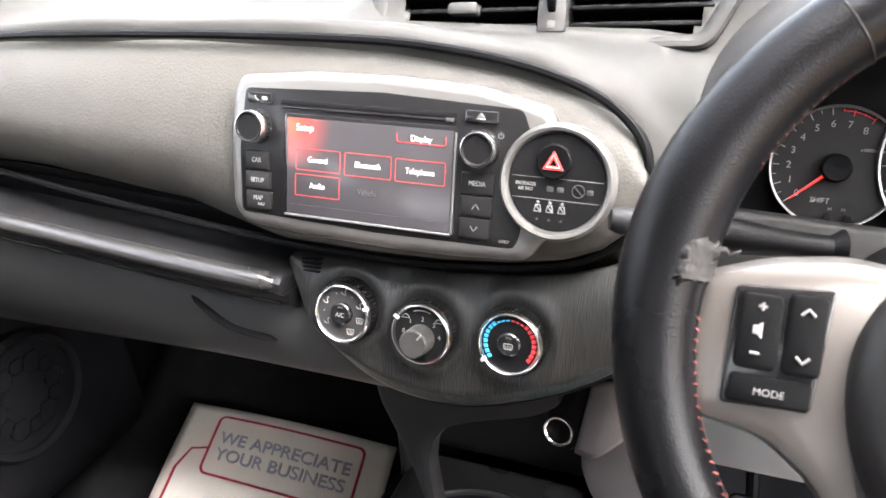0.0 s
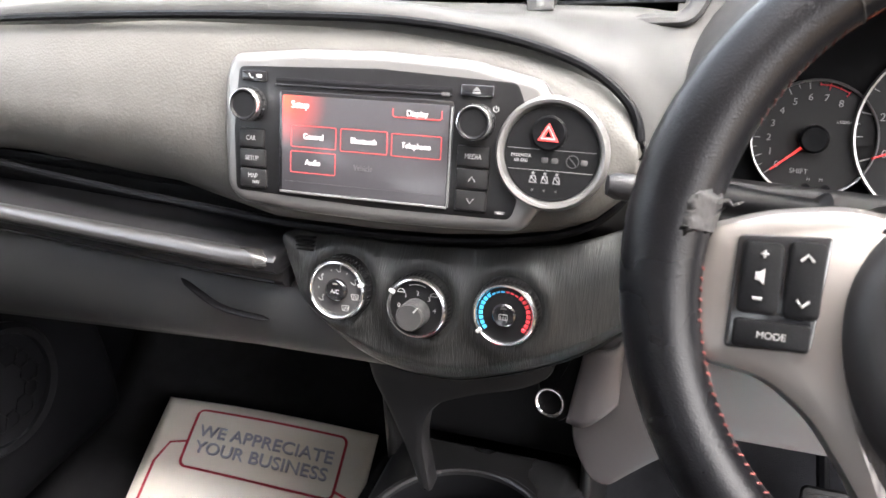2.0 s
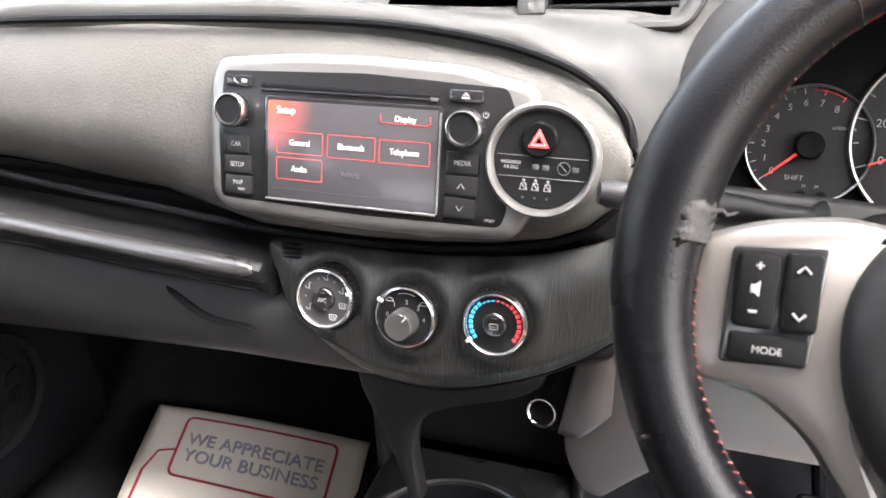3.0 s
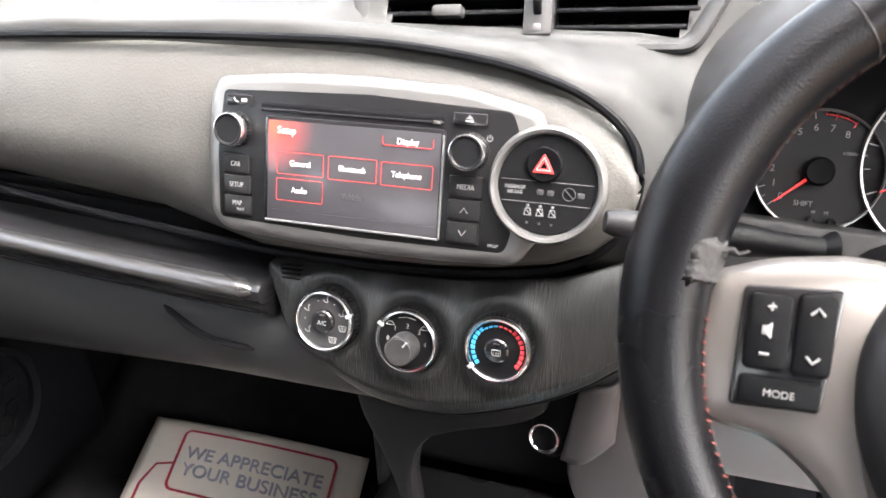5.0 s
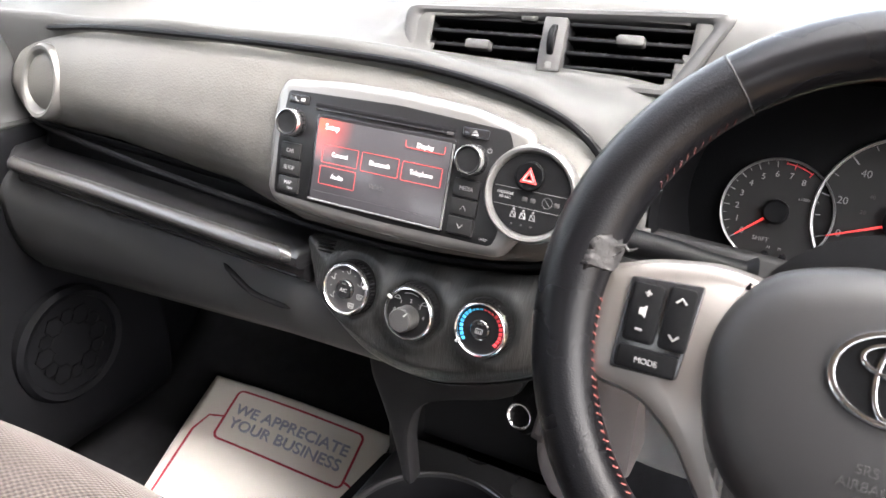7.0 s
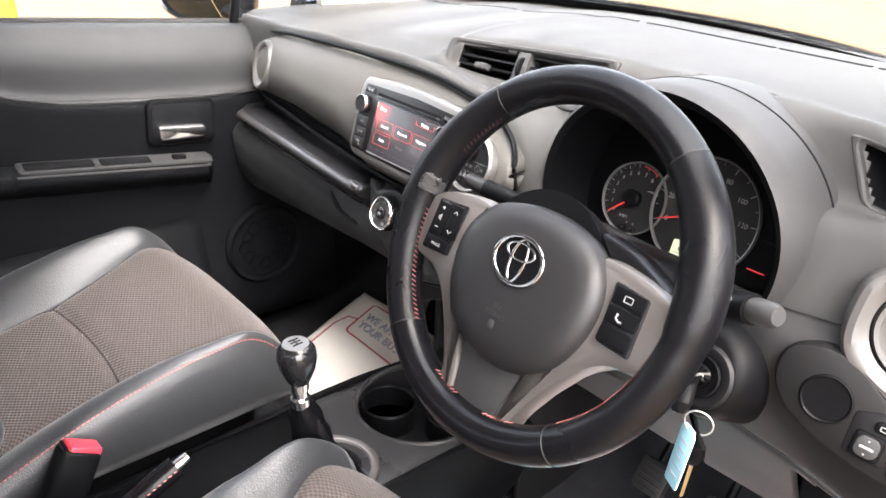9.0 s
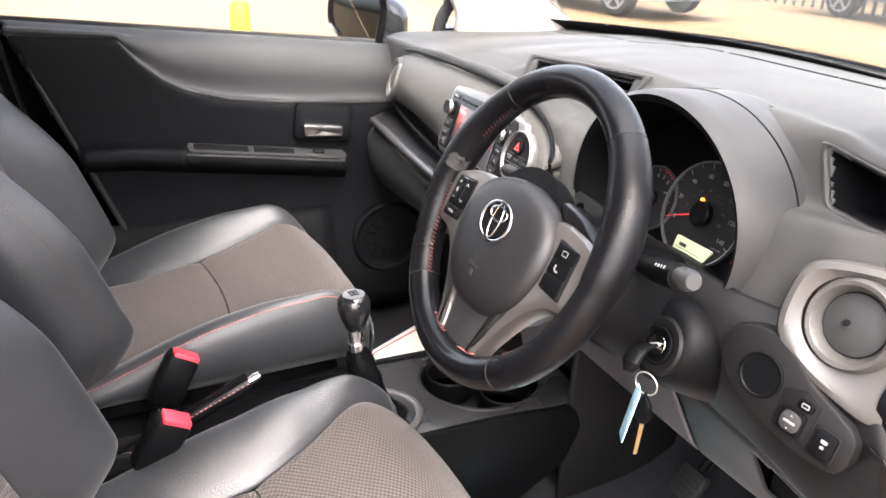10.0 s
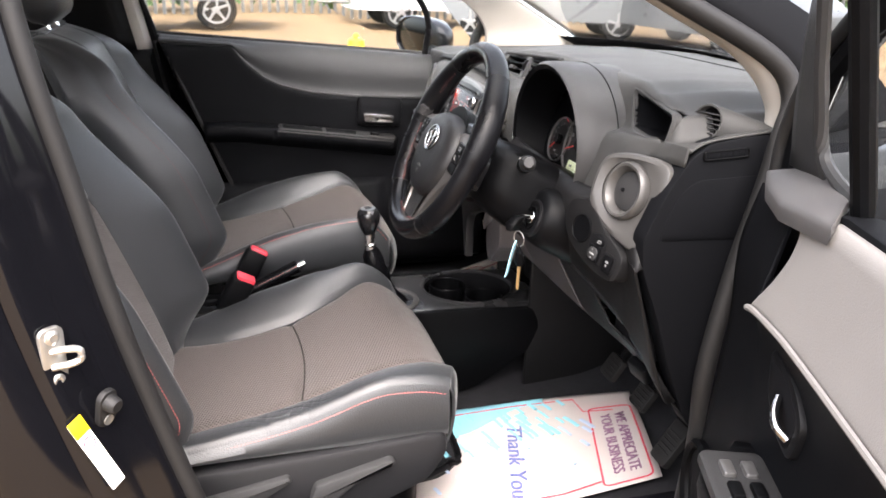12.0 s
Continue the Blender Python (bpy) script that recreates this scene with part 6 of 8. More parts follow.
    def bstrip(u0, u1, n):
        rows = []
        for v in vs:
            k = bw(v) / 0.235
            rows.append([(X(u * k), *back(u, v)) for u in spaced(u0, u1, n)])
        return rows
    full = bstrip(-0.135, 0.135, 30)
    cut = int(0.60 * len(full))
    grid("backrest_centre", full[:cut + 1], CLOTH, st, "brown-grey woven backrest centre", 0.004)
    grid("backrest_upper", full[cut:], LEATHER_SEAT, st, "charcoal leather upper backrest", 0.004)
    for u0, u1 in ((-0.235, -0.135), (0.135, 0.235)):
        rows = bstrip(u0, u1, 20)
        outer = 0 if u0 < 0 else -1
        full = []
        for r, v in zip(rows, vs):
            p = r[outer]
            sg = s if u0 > 0 else -s
            yb = lean(p[2]) - 0.09
            down = [(p[0] + sg * d, lerp(p[1], yb, q), p[2]) for d, q in ((0.010, 0.12), (0.014, 0.35), (0.012, 0.7), (-0.01, 1.0))]
            full.append(down[::-1] + r if u0 < 0 else r + down)
        grid("backrest_bolster", full, LEATHER_SEAT, st, "charcoal leather bolster", 0.004)
        for i in range(70):
            v = lerp(0.04, 0.80, i / 70)
            sg = 1 if u0 > 0 else -1
            k = bw(v) / 0.235
            q = 0.226 if sg > 0 else 0.232
            a, b = back(sg * q, v), back(sg * q, v + 0.007)
            tube("stitch", [(X(sg * q * k) + s * sg * 0.001, a[0] + 0.0026, a[1]), (X(sg * q * k) + s * sg * 0.001, b[0] + 0.0026, b[1])], 0.0008, RED_THREAD if sg > 0 else DARK_THREAD, st, seg=4)
    rows = []
    for v in vs:
        k = bw(v) / 0.235
        z = lerp(0.475, 1.030, v)
        y = lean(z)
        rows.append([(X(u * k), y - 0.09 - 0.01 * (1 - (u / 0.235) ** 2), z) for u in spaced(-0.225, 0.225, 16)])
    grid("backrest_rear", rows, BLACK, st, "", 0.004)
    k = bw(1) / 0.235
    rows = []
    for u in spaced(-0.235, 0.235, 40):
        a = back(u, 1.0)
        yb = lean(1.03) - 0.09
        rows.append(smooth_line([(X(u * k), a[0], a[1]), (X(u * k), a[0] - 0.015, a[1] + 0.008), (X(u * k), yb + 0.02, a[1] + 0.006), (X(u * k), yb - 0.005, a[1] - 0.005)], 3))
    grid("backrest_top", rows, LEATHER_SEAT, st, "", 0.004)
    # headrest
    HC = Vector((X(0), -0.525, 1.128))
    hf = Matrix.Translation(HC) @ pose(0, 0, 0, 14, 0, 0)
    rings = []
    for q in spaced(-1, 1, 14):
        w = 0.125 * (1 - 0.30 * abs(q) ** 3)
        d = 0.052 * math.sqrt(max(0.02, 1 - abs(q) ** 4))
        rings.append([hf @ Vector((w * math.copysign(abs(math.cos(a)) ** 0.6, math.cos(a)), d * math.copysign(abs(math.sin(a)) ** 0.8, math.sin(a)), 0.085 * q)) for a in [2 * math.pi * i / 36 for i in range(36)]])
    head = loops("headrest", rings, LEATHER_SEAT, st, "charcoal leather headrest")
    for q in (-0.055, 0.055):
        tube("headrest_post", [(X(q), -0.495, 0.99), (X(q), -0.520, 1.08)], 0.006, CHROME, head, "chrome post", seg=10)
    # base and side trim
    ox = 0.236
    side = rounded([(-0.30, 0.40), (-0.30, 0.462), (-0.12, 0.472), (0.05, 0.480), (0.19, 0.490), (0.222, 0.486), (0.226, 0.45), (0.195, 0.40), (0.10, 0.36), (-0.20, 0.36)], 0.02)
    fr = axes((X(ox - 0.02), 0, 0), (0, 1, 0), (0, 0, 1)) if s > 0 else axes((X(ox - 0.02), 0, 0), (0, -1, 0), (0, 0, 1))
    side = side if s > 0 else [(-a, b) for a, b in side][::-1]
    trim = slab("side_trim", side, 0.0, 0.030, GREY_LOWER, st, fr, 0.010, "grey plastic side trim")
    fl = lambda pts: pts if s > 0 else [(-a, b) for a, b in pts][::-1]
    slab("height_lever", fl(rounded([(-0.19, 0.425), (-0.04, 0.452), (-0.035, 0.440), (-0.10, 0.402), (-0.19, 0.395)], 0.01)), 0.022, 0.042, PAD, trim, fr, 0.008)
    slab("recline_lever", fl(rounded([(0.00, 0.430), (0.125, 0.462), (0.135, 0.452), (0.07, 0.425), (0.02, 0.385), (-0.01, 0.40)], 0.008)), 0.022, 0.046, PAD, trim, fr, 0.008)
    box("base", (0.40, 0.42, 0.16), pose(cx, -0.02, 0.30), BLACK, st, 0.02)
    for q in (-0.17, 0.17):
        box("rail", (0.035, 0.46, 0.070), pose(X(q), -0.04, 0.235), STEEL, st, 0.004)
    tube("slide_bar", smooth_line([(X(-0.16), 0.20, 0.34), (X(-0.155), 0.255, 0.36), (X(-0.15), 0.268, 0.39), (X(0.15), 0.268, 0.39), (X(0.155), 0.255, 0.36), (X(0.16), 0.20, 0.34)], 5), 0.007, BLACK, st, "black slide bar", seg=8)
    return st


driver = seat(0.352, 1, "charcoal leather and brown-grey cloth driver's seat with red stitching")
passenger = seat(-0.345, -1, "charcoal leather and brown-grey cloth passenger seat with red stitching")
driver.location += Vector((0.0, 0.018, 0.0))
passenger.location += Vector((0.0, 0.060, 0.026))

# ---- shell of the car ----
rows = []
for x in spaced(-0.72, 0.72, 24):
    rows.append(smooth_line([(x, -1.6, 0.27), (x, -0.40, 0.262), (x, 0.30, 0.262), (x, 0.60, 0.270), (x, 0.78, 0.300), (x, 0.90, 0.40), (x, 0.96, 0.60), (x, 0.98, 0.98)], 6))
tagged(grid("floor", rows, CARPET, None, "", 0.01), "black carpeted car floor and bulkhead", "car floor", kind="structure")
rows = []
for x in spaced(-0.74, 0.74, 24):
    w = 0.045 * (x / 0.74) ** 4 + 0.02 * (x / 0.74) ** 2
    rows.append(smooth_line([(x, 0.12, 1.400 - w), (x, -0.2, 1.43 - w), (x, -0.9, 1.44 - w), (x, -1.5, 1.40 - w), (x, -1.75, 1.30 - w)], 5))
tagged(grid("ceiling", rows, HEADLINER, None, "", 0.03), "beige roof lining of the car", "roof lining", kind="structure")
rows = [[Vector(p) + Vector((0, 0, 0.030)) for p in r] for r in rows]
tagged(grid("roof", rows, CAR_PAINT, None, "", 0.01), "gloss black car roof", "car roof", kind="structure")


def flat(name, pts, x0, x1, mat, label, cat, bevel=0.004):
    """A panel with the outline (y, z), between two values of x."""
    ob = slab(name, pts, 0, abs(x1 - x0), mat, None, axes((min(x0, x1), 0, 0), (0, 1, 0), (0, 0, 1)), bevel)
    return tagged(ob, label, cat, kind="structure")


# rear closing walls with a back window
flat("wall_rear_left", [(-1.75, 0.30), (-0.46, 0.30), (-0.46, 1.06), (-1.75, 1.12)], -0.74, -0.68, BLACK, "black inner rear side panel", "car side")
flat("wall_rear_right", [(-1.75, 0.30), (-0.46, 0.30), (-0.46, 1.03), (-1.75, 1.10)], 0.68, 0.74, BLACK, "black inner rear side panel", "car side")
tagged(slab("wall_rear", [(-0.74, 0.28), (0.74, 0.28), (0.74, 1.02), (-0.74, 1.02)], -0.03, 0.03, BLACK, None, axes((0, -1.72, 0), (1, 0, 0), (0, 0, 1)), 0.01), "black inner tailgate", "tailgate", kind="structure")
bench = thing("rear_bench", (0, -1.05, 0.3), "charcoal rear bench seat", "rear seat")
box("cushion", (1.20, 0.50, 0.24), pose(0, -0.98, 0.30), LEATHER_SEAT, bench, 0.05)
box("backrest", (1.20, 0.16, 0.62), pose(0, -1.26, 0.45, 18, 0, 0), LEATHER_SEAT, bench, 0.05)

# A-pillars: trim, dark outer post and seals
def pillar(s):
    p = thing("windscreen_pillar", (s * 0.68, 0.72, 1.0), "beige windscreen pillar trim with black outer post", "pillar")
    inner = smooth_line([(s * 0.668, 0.703, 0.985), (s * 0.668, 0.696, 1.045), (s * 0.660, 0.632, 1.115), (s * 0.642, 0.468, 1.200), (s * 0.618, 0.285, 1.300), (s * 0.600, 0.100, 1.375)], 6)
    fwd = smooth_line([(s * 0.600, 1.000, 0.985), (s * 0.615, 0.930, 1.045), (s * 0.612, 0.800, 1.125), (s * 0.598, 0.600, 1.222), (s * 0.580, 0.380, 1.315), (s * 0.560, 0.150, 1.395)], 6)
    rows = [[a.lerp(b, t) + Vector((s * -0.012 * math.sin(math.pi * t), 0, 0.004 * math.sin(math.pi * t))) for t in spaced(0, 1, 8)] for a, b in zip(inner, fwd)]
    rows = [[a + Vector((s * 0.040, 0.016, 0)), a + Vector((s * 0.022, 0.002, 0)), a + Vector((s * 0.008, -0.002, 0))] + r for a, r in zip(inner, rows)]
    grid("trim", rows, PILLAR_BEIGE, p, "beige pillar trim", 0.006)
    rows = [[a + Vector((s * 0.042, 0.020, 0)), a.lerp(b, 0.3) + Vector((s * 0.06, 0, 0.02)), a.lerp(b, 0.8) + Vector((s * 0.06, 0, 0.03)), b + Vector((0, 0, 0.012))] for a, b in zip(inner, fwd)]
    # Dull plastic again, so no bright sky shows mirrored in the post.
    grid("outer_post", rows, DOOR_BLACK, p, "black outer post", 0.006)
    seal = smooth_line([(s * 0.735, 0.610, 0.30), (s * 0.735, 0.618, 0.42), (s * 0.735, 0.622, 0.52), (s * 0.735, 0.618, 0.64), (s * 0.735, 0.640, 0.80), (s * 0.733, 0.670, 0.93), (s * 0.731, 0.684, 1.005), (s * 0.716, 0.702, 1.062), (s * 0.704, 0.660, 1.118), (s * 0.685, 0.490, 1.203), (s * 0.660, 0.305, 1.303), (s * 0.640, 0.10, 1.380), (s * 0.640, -0.2, 1.405)], 5)
    tube("door_seal", seal, 0.0155, RUBBER, p, "black rubber door seal", seg=12, up=(1, 0, 0))
    return p


pillar(1)
pillar(-1)
# front inner wing panels below the pillars
flat("wall_footwell_right", [(0.605, 0.27), (1.0, 0.27), (1.0, 1.0), (0.70, 0.99), (0.655, 0.90), (0.630, 0.70)], 0.722, 0.78, CAR_PAINT, "black hinge pillar", "car side")
flat("wall_footwell_left", [(0.605, 0.27), (1.0, 0.27), (1.0, 1.0), (0.70, 0.99), (0.655, 0.90), (0.630, 0.70)], -0.78, -0.722, CAR_PAINT, "black hinge pillar", "car side")

# sills
for s, side in ((1, "right"), (-1, "left")):
    ob = slab("sill_" + side, rounded([(-0.50, 0.27), (0.68, 0.27), (0.64, 0.38), (-0.44, 0.38)], 0.02), -0.05, 0.05, CAR_PAINT, None, axes((s * 0.745, 0, 0), (0, 1, 0), (0, 0, 1)), 0.015)
    tagged(ob, "black painted door sill", "door sill", kind="structure")

# B-pillars
def door_post(s):
    p = thing("door_post", (s * 0.72, -0.40, 0.40), "black painted door post with rubber seal", "pillar")
    front = smooth_line([(s * 0.70, -0.118, 0.36), (s * 0.70, -0.175, 0.510), (s * 0.70, -0.244, 0.772), (s * 0.70, -0.283, 0.979), (s * 0.695, -0.316, 1.154), (s * 0.66, -0.345, 1.40)], 6)
    rows = [[q + Vector((-s * 0.030, 0.0, 0)), q + Vector((-s * 0.005, 0.014, 0)), q + Vector((s * 0.016, 0.002, 0)), q + Vector((s * 0.034, -0.020, 0)), q + Vector((s * 0.050, -0.034, 0)), q + Vector((s * 0.076, -0.052, 0)), q + Vector((s * 0.094, -0.072, 0)), q + Vector((s * 0.097, -0.16, 0)), q + Vector((s * 0.07, -0.22, 0)), q + Vector((-s * 0.02, -0.22, 0)), q + Vector((-s * 0.04, -0.08, 0))] for q in front]
    grid("post", [r[:7] for r in rows], CAR_PAINT, p, "gloss black painted post", 0.004)
    grid("outer_face", [r[6:] for r in rows], CAR_PAINT, p, "gloss black outer face", 0.004)
    rows = [[q + Vector((-s * 0.018, 0.020, 0)), q + Vector((-s * 0.045, 0.006, 0)), q + Vector((-s * 0.060, -0.06, 0)), q + Vector((-s * 0.050, -0.20, 0))] for q in front[6:]]
    low = [r for r in rows if r[0].z < 0.985]
    grid("post_trim", low, BLACK, p, "black lower post trim", 0.004)
    high = [[r[0], r[1], r[1].lerp(r[2], 0.35), r[2], r[3]] for r in rows if r[0].z >= low[-1][0].z]
    grid("upper_trim", [r[:3] for r in high], PILLAR_BEIGE, p, "beige upper post trim", 0.004)
    grid("belt_trim", [r[2:] for r in high], BLACK, p, "black belt slot trim", 0.004)
    tube("door_seal", [q + Vector((s * 0.002, 0.016, 0)) for q in front], 0.013, RUBBER, p, "black rubber door seal", seg=12, up=(1, 0, 0))
    return p


door_post(1)
door_post(-1)
striker = thing("door_striker", (0.768, -0.292, 0.781), "bare metal door striker loop on a plate", "door striker")
ST2 = axes((0.774, -0.296, 0.781), (-0.66, 0.75, 0.0), (0.0, 0.05, 1))
slab("plate", rrect(0, 0, 0.030, 0.080, 0.010), -0.002, 0.004, STEEL, striker, ST2, 0.0015, "zinc plate")
for y in (-0.028, 0.028):
    lathe("bolt", [(0.009, 0.003), (0.009, 0.006), (0.005, 0.008), (0.001, 0.007)], STEEL, striker, ST2, 0, y, 16)
prong = Vector((-0.006, 0.031, 0.001))
b1, b2 = ST2 @ Vector((-0.004, 0.010, 0.002)), ST2 @ Vector((-0.004, -0.010, 0.002))
tube("loop", smooth_line([b1, b1 + prong * 0.6, b1 + prong + Vector((0, 0, -0.004)), b2 + prong + Vector((0, 0, 0.004)), b2 + prong * 0.6, b2], 5), 0.0045, STEEL, striker, "zinc loop", seg=8)
buffer = thing("door_switch", (0.755, -0.223, 0.69), "round black courtesy light switch on the door post", "switch")
BF = axes((0.757, -0.248, 0.704), (-0.78, 0.62, 0), (0, 0.27, 1))
slab("base", rrect(0, -0.006, 0.028, 0.052, 0.012), -0.004, 0.004, RUBBER, buffer, BF, 0.002)
lathe("plunger", [(0.012, 0.003), (0.0105, 0.014), (0.008, 0.018), (0.001, 0.018)], RUBBER, buffer, BF, 0, 0.004, 24)
lathe("screw", [(0.007, 0.003), (0.007, 0.006), (0.001, 0.005)], STEEL, buffer, BF, 0, -0.022, 16)
sticker = thing("warning_label", (0.75, -0.23, 0.60), "white airbag warning label with a yellow head", "sticker")
LB = axes((0.783, -0.262, 0.652), (-0.72, 0.60, 0.30), (0.10, -0.36, 0.90))
slab("paper", rrect(0, 0, 0.021, 0.110, 0.002), 0.0, 0.0012, PAPER, sticker, LB, 0.0002)
slab("yellow_head", rrect(0, 0.044, 0.021, 0.024, 0.001), 0.001, 0.0018, YELLOW, sticker, LB, 0.0002)
hollow("ban_mark", ellipse(0, 0.018, 0.008, 0.009, 24), ellipse(0, 0.018, 0.0062, 0.0072, 24), 0.001, 0.0018, RED_PRINT, sticker, LB, 0.0001)

# ---- left door, closed ----
def belt(y):
    return lerp(0.957, 1.013, (0.53 - y) / 0.76)


door_l = thing("door_1", (-0.66, 0.15, 0.40), "closed passenger door with black trim and grey upper pad", "car door", kind="structure")
CURVE = [(-0.80, 1.02), (-0.053, 0.985), (-0.02, 0.945), (0.03, 0.903), (0.077, 0.880), (0.16, 0.860), (0.285, 0.848), (0.42, 0.842), (0.62, 0.838)]
rows_u, rows_l = [], []
for y in spaced(-0.30, 0.70, 160):
    zc = min(along(CURVE, y)[0], belt(y) - 0.012)
    zb = belt(y)
    rows_u.append(smooth_line([(-0.735, y, zb - 0.002), (-0.690, y, zb + 0.001), (-0.668, y, zb - 0.008), (-0.652, y, lerp(zb, zc, 0.25)), (-0.645, y, lerp(zb, zc, 0.5)), (-0.650, y, lerp(zb, zc, 0.85)), (-0.646, y, zc)], 4))
    rows_l.append(smooth_line([(-0.646, y, zc), (-0.636, y, zc - 0.012), (-0.638, y, lerp(zc, 0.70, 0.4)), (-0.640, y, 0.74), (-0.648, y, 0.62), (-0.640, y, 0.52), (-0.628, y, 0.42), (-0.640, y, 0.33), (-0.70, y, 0.31)], 4))
shut_y = lambda z: -0.244 + 0.40 * (1.007 - z)
on_panel = lambda p: p.z < 0.5 or p.y > shut_y(p.z)
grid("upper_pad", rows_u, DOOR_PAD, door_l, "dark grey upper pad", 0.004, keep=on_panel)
grid("lower_trim", rows_l, DOOR_BLACK, door_l, "black lower trim", 0.004, keep=on_panel)
tube("rear_seal", [(-0.640 if z < 0.985 else -0.655, shut_y(z) + 0.004, z) for z in spaced(0.52, 1.005, 16)], 0.006, RUBBER, door_l, "black rubber edge seal", seg=8)
tube("trim_line", [(-0.640, y, min(along(CURVE, y)[0], belt(y) - 0.012)) for y in spaced(-0.05, 0.62, 60)], 0.004, PAD, door_l, seg=8)
# armrest with switches
rows = []
for y in spaced(-0.14, 0.415, 50):
    z = lerp(0.775, 0.722, (y + 0.05) / 0.45) if y > -0.05 else 0.775
    w = 0.040 * min(1, (0.425 - y) / 0.03) + (0.012 if y < 0.055 else 0)
    rows.append(smooth_line([(-0.640, y, z + 0.003), (-0.640 + w * 0.8, y, z + 0.002), (-0.640 + w, y, z - 0.008), (-0.640 + w * 0.9, y, z - 0.028), (-0.642, y, z - 0.055)], 4))
grid("armrest", rows, DOOR_BLACK, door_l, "black armrest", 0.003)
# Raised black plates stand in for the shade inside open armrest recesses.
for y0, y1 in ((0.075, 0.190), (0.200, 0.290)):
    c = (y0 + y1) / 2
    z = lerp(0.775, 0.722, (c + 0.05) / 0.45)
    slab("pull_recess_shade", rrect(0, 0, y1 - y0, 0.024, 0.004), -0.004, 0.0036, DEEP, door_l, axes((-0.618, c, z + 0.005), (0, 1, -0.117), (-1, 0, 0.25)), 0.001)
slab("armrest_plate", rrect(0, 0, 0.345, 0.036, 0.008), -0.006, 0.0020, PAD, door_l, axes((-0.618, 0.236, 0.7465), (0, 1, -0.117), (-1, 0, 0.25)), 0.002, "grey armrest plate")
slab("window_switch", rrect(0, 0, 0.026, 0.014, 0.003), 0, 0.008, DEEP, door_l, axes((-0.618, 0.345, 0.7335), (0, 1, -0.117), (-1, 0, 0.03)), 0.002)
tube("armrest_edge", [(-0.600, y, lerp(0.775, 0.722, (y + 0.05) / 0.45) - 0.006) for y in spaced(0.06, 0.40, 20)], 0.0025, PAD, door_l, seg=8)
# inner handle
handle = slab("handle_cup", rrect(0, 0, 0.134, 0.086, 0.016), -0.010, 0.005, BLACK, door_l, axes((-0.630, 0.362, 0.802), (0, 1, -0.06), (0, 0, 1)), 0.004, "dark grey handle surround")
slab("cup_recess", rrect(0, 0, 0.118, 0.070, 0.014), 0.003, 0.0058, DOOR_BLACK, handle, axes((-0.630, 0.362, 0.802), (0, 1, -0.06), (0, 0, 1)), 0.001)
slab("lever", rounded([(-0.050, 0.014), (0.044, 0.010), (0.046, -0.014), (-0.044, -0.016)], 0.008), 0.004, 0.016, CHROME, handle, axes((-0.630, 0.360, 0.787), (0, 1, -0.06), (0.25, 0, 1)), 0.006, "chrome door lever")
# door speaker
SPK = axes((-0.632, 0.520, 0.505), (0, 1, 0), (0, 0, 1))
spk = lathe("speaker_ring", [(0.088, -0.010), (0.090, 0.006), (0.084, 0.014), (0.076, 0.010), (0.074, 0.002)], DOOR_BLACK, door_l, SPK, 0, 0, 56, "black speaker ring", caps=False)
lathe("speaker_grille", [(0.076, -0.002), (0.076, 0.003), (0.001, 0.008)], DOOR_BLACK, spk, SPK, 0, 0, 40)
for k in range(12):
    a = 2 * math.pi * k / 12
    hexr = 0.012 if k % 2 else 0.016
    cx, cy = 0.046 * math.cos(a), 0.046 * math.sin(a)
    tube("grille_cell", [SPK @ Vector((cx + hexr * math.cos(b), cy + hexr * math.sin(b), 0.006)) for b in [2 * math.pi * i / 6 for i in range(6)]], 0.0012, BLACK, spk, closed=True, seg=5)
rows = [smooth_line([(-0.640, y, 0.60), (-0.600 + 0.012 * math.sin(9 * y), y, 0.50), (-0.60, y, 0.40), (-0.640, y, 0.32)], 4) for y in spaced(-0.30, 0.38, 20)]
grid("door_pocket", rows, DOOR_BLACK, door_l, "black door pocket", 0.004)

# window frames and glass on the left
tube("window_frame", smooth_line([(-0.70, -0.255, 1.00), (-0.685, -0.300, 1.16), (-0.655, -0.33, 1.38)], 6), 0.014, BLACK, door_l, "black window frame", seg=8)
tube("quarter_post", smooth_line([(-0.700, 0.515, 0.955), (-0.690, 0.515, 1.08), (-0.672, 0.400, 1.235)], 6), 0.0095, BLACK, door_l, "black quarter window post", seg=8)
tube("window_seal", [(-0.705, y, belt(y) + 0.004) for y in spaced(-0.26, 0.66, 20)], 0.007, RUBBER, door_l, "black window seal", seg=8)


def pane(name, pts, mat=GLASS, label="clear car window glass"):
    """A thin pane through a quad of points."""
    a, b, c, d = [Vector(p) for p in pts]
    rows = [[lerp(lerp(a, b, u), lerp(d, c, u), v) for u in spaced(0, 1, 8)] for v in spaced(0, 1, 8)]
    n = (b - a).cross(d - a).normalized() * 0.003
    ring0 = [a, b, c, d]
    ob = loops(name, [[p - n for p in ring0], [p + n for p in ring0]], mat, None, smooth=0)
    ob.visible_shadow = False
    return tagged(ob, label, "window", kind="structure")


pane("window_1", [(-0.71, -0.28, 0.99), (-0.71, 0.51, 0.945), (-0.665, 0.30, 1.30), (-0.655, -0.33, 1.38)])
pane("window_2", [(-0.71, 0.52, 0.945), (-0.71, 0.71, 0.955), (-0.70, 0.66, 1.10), (-0.69, 0.52, 1.16)])

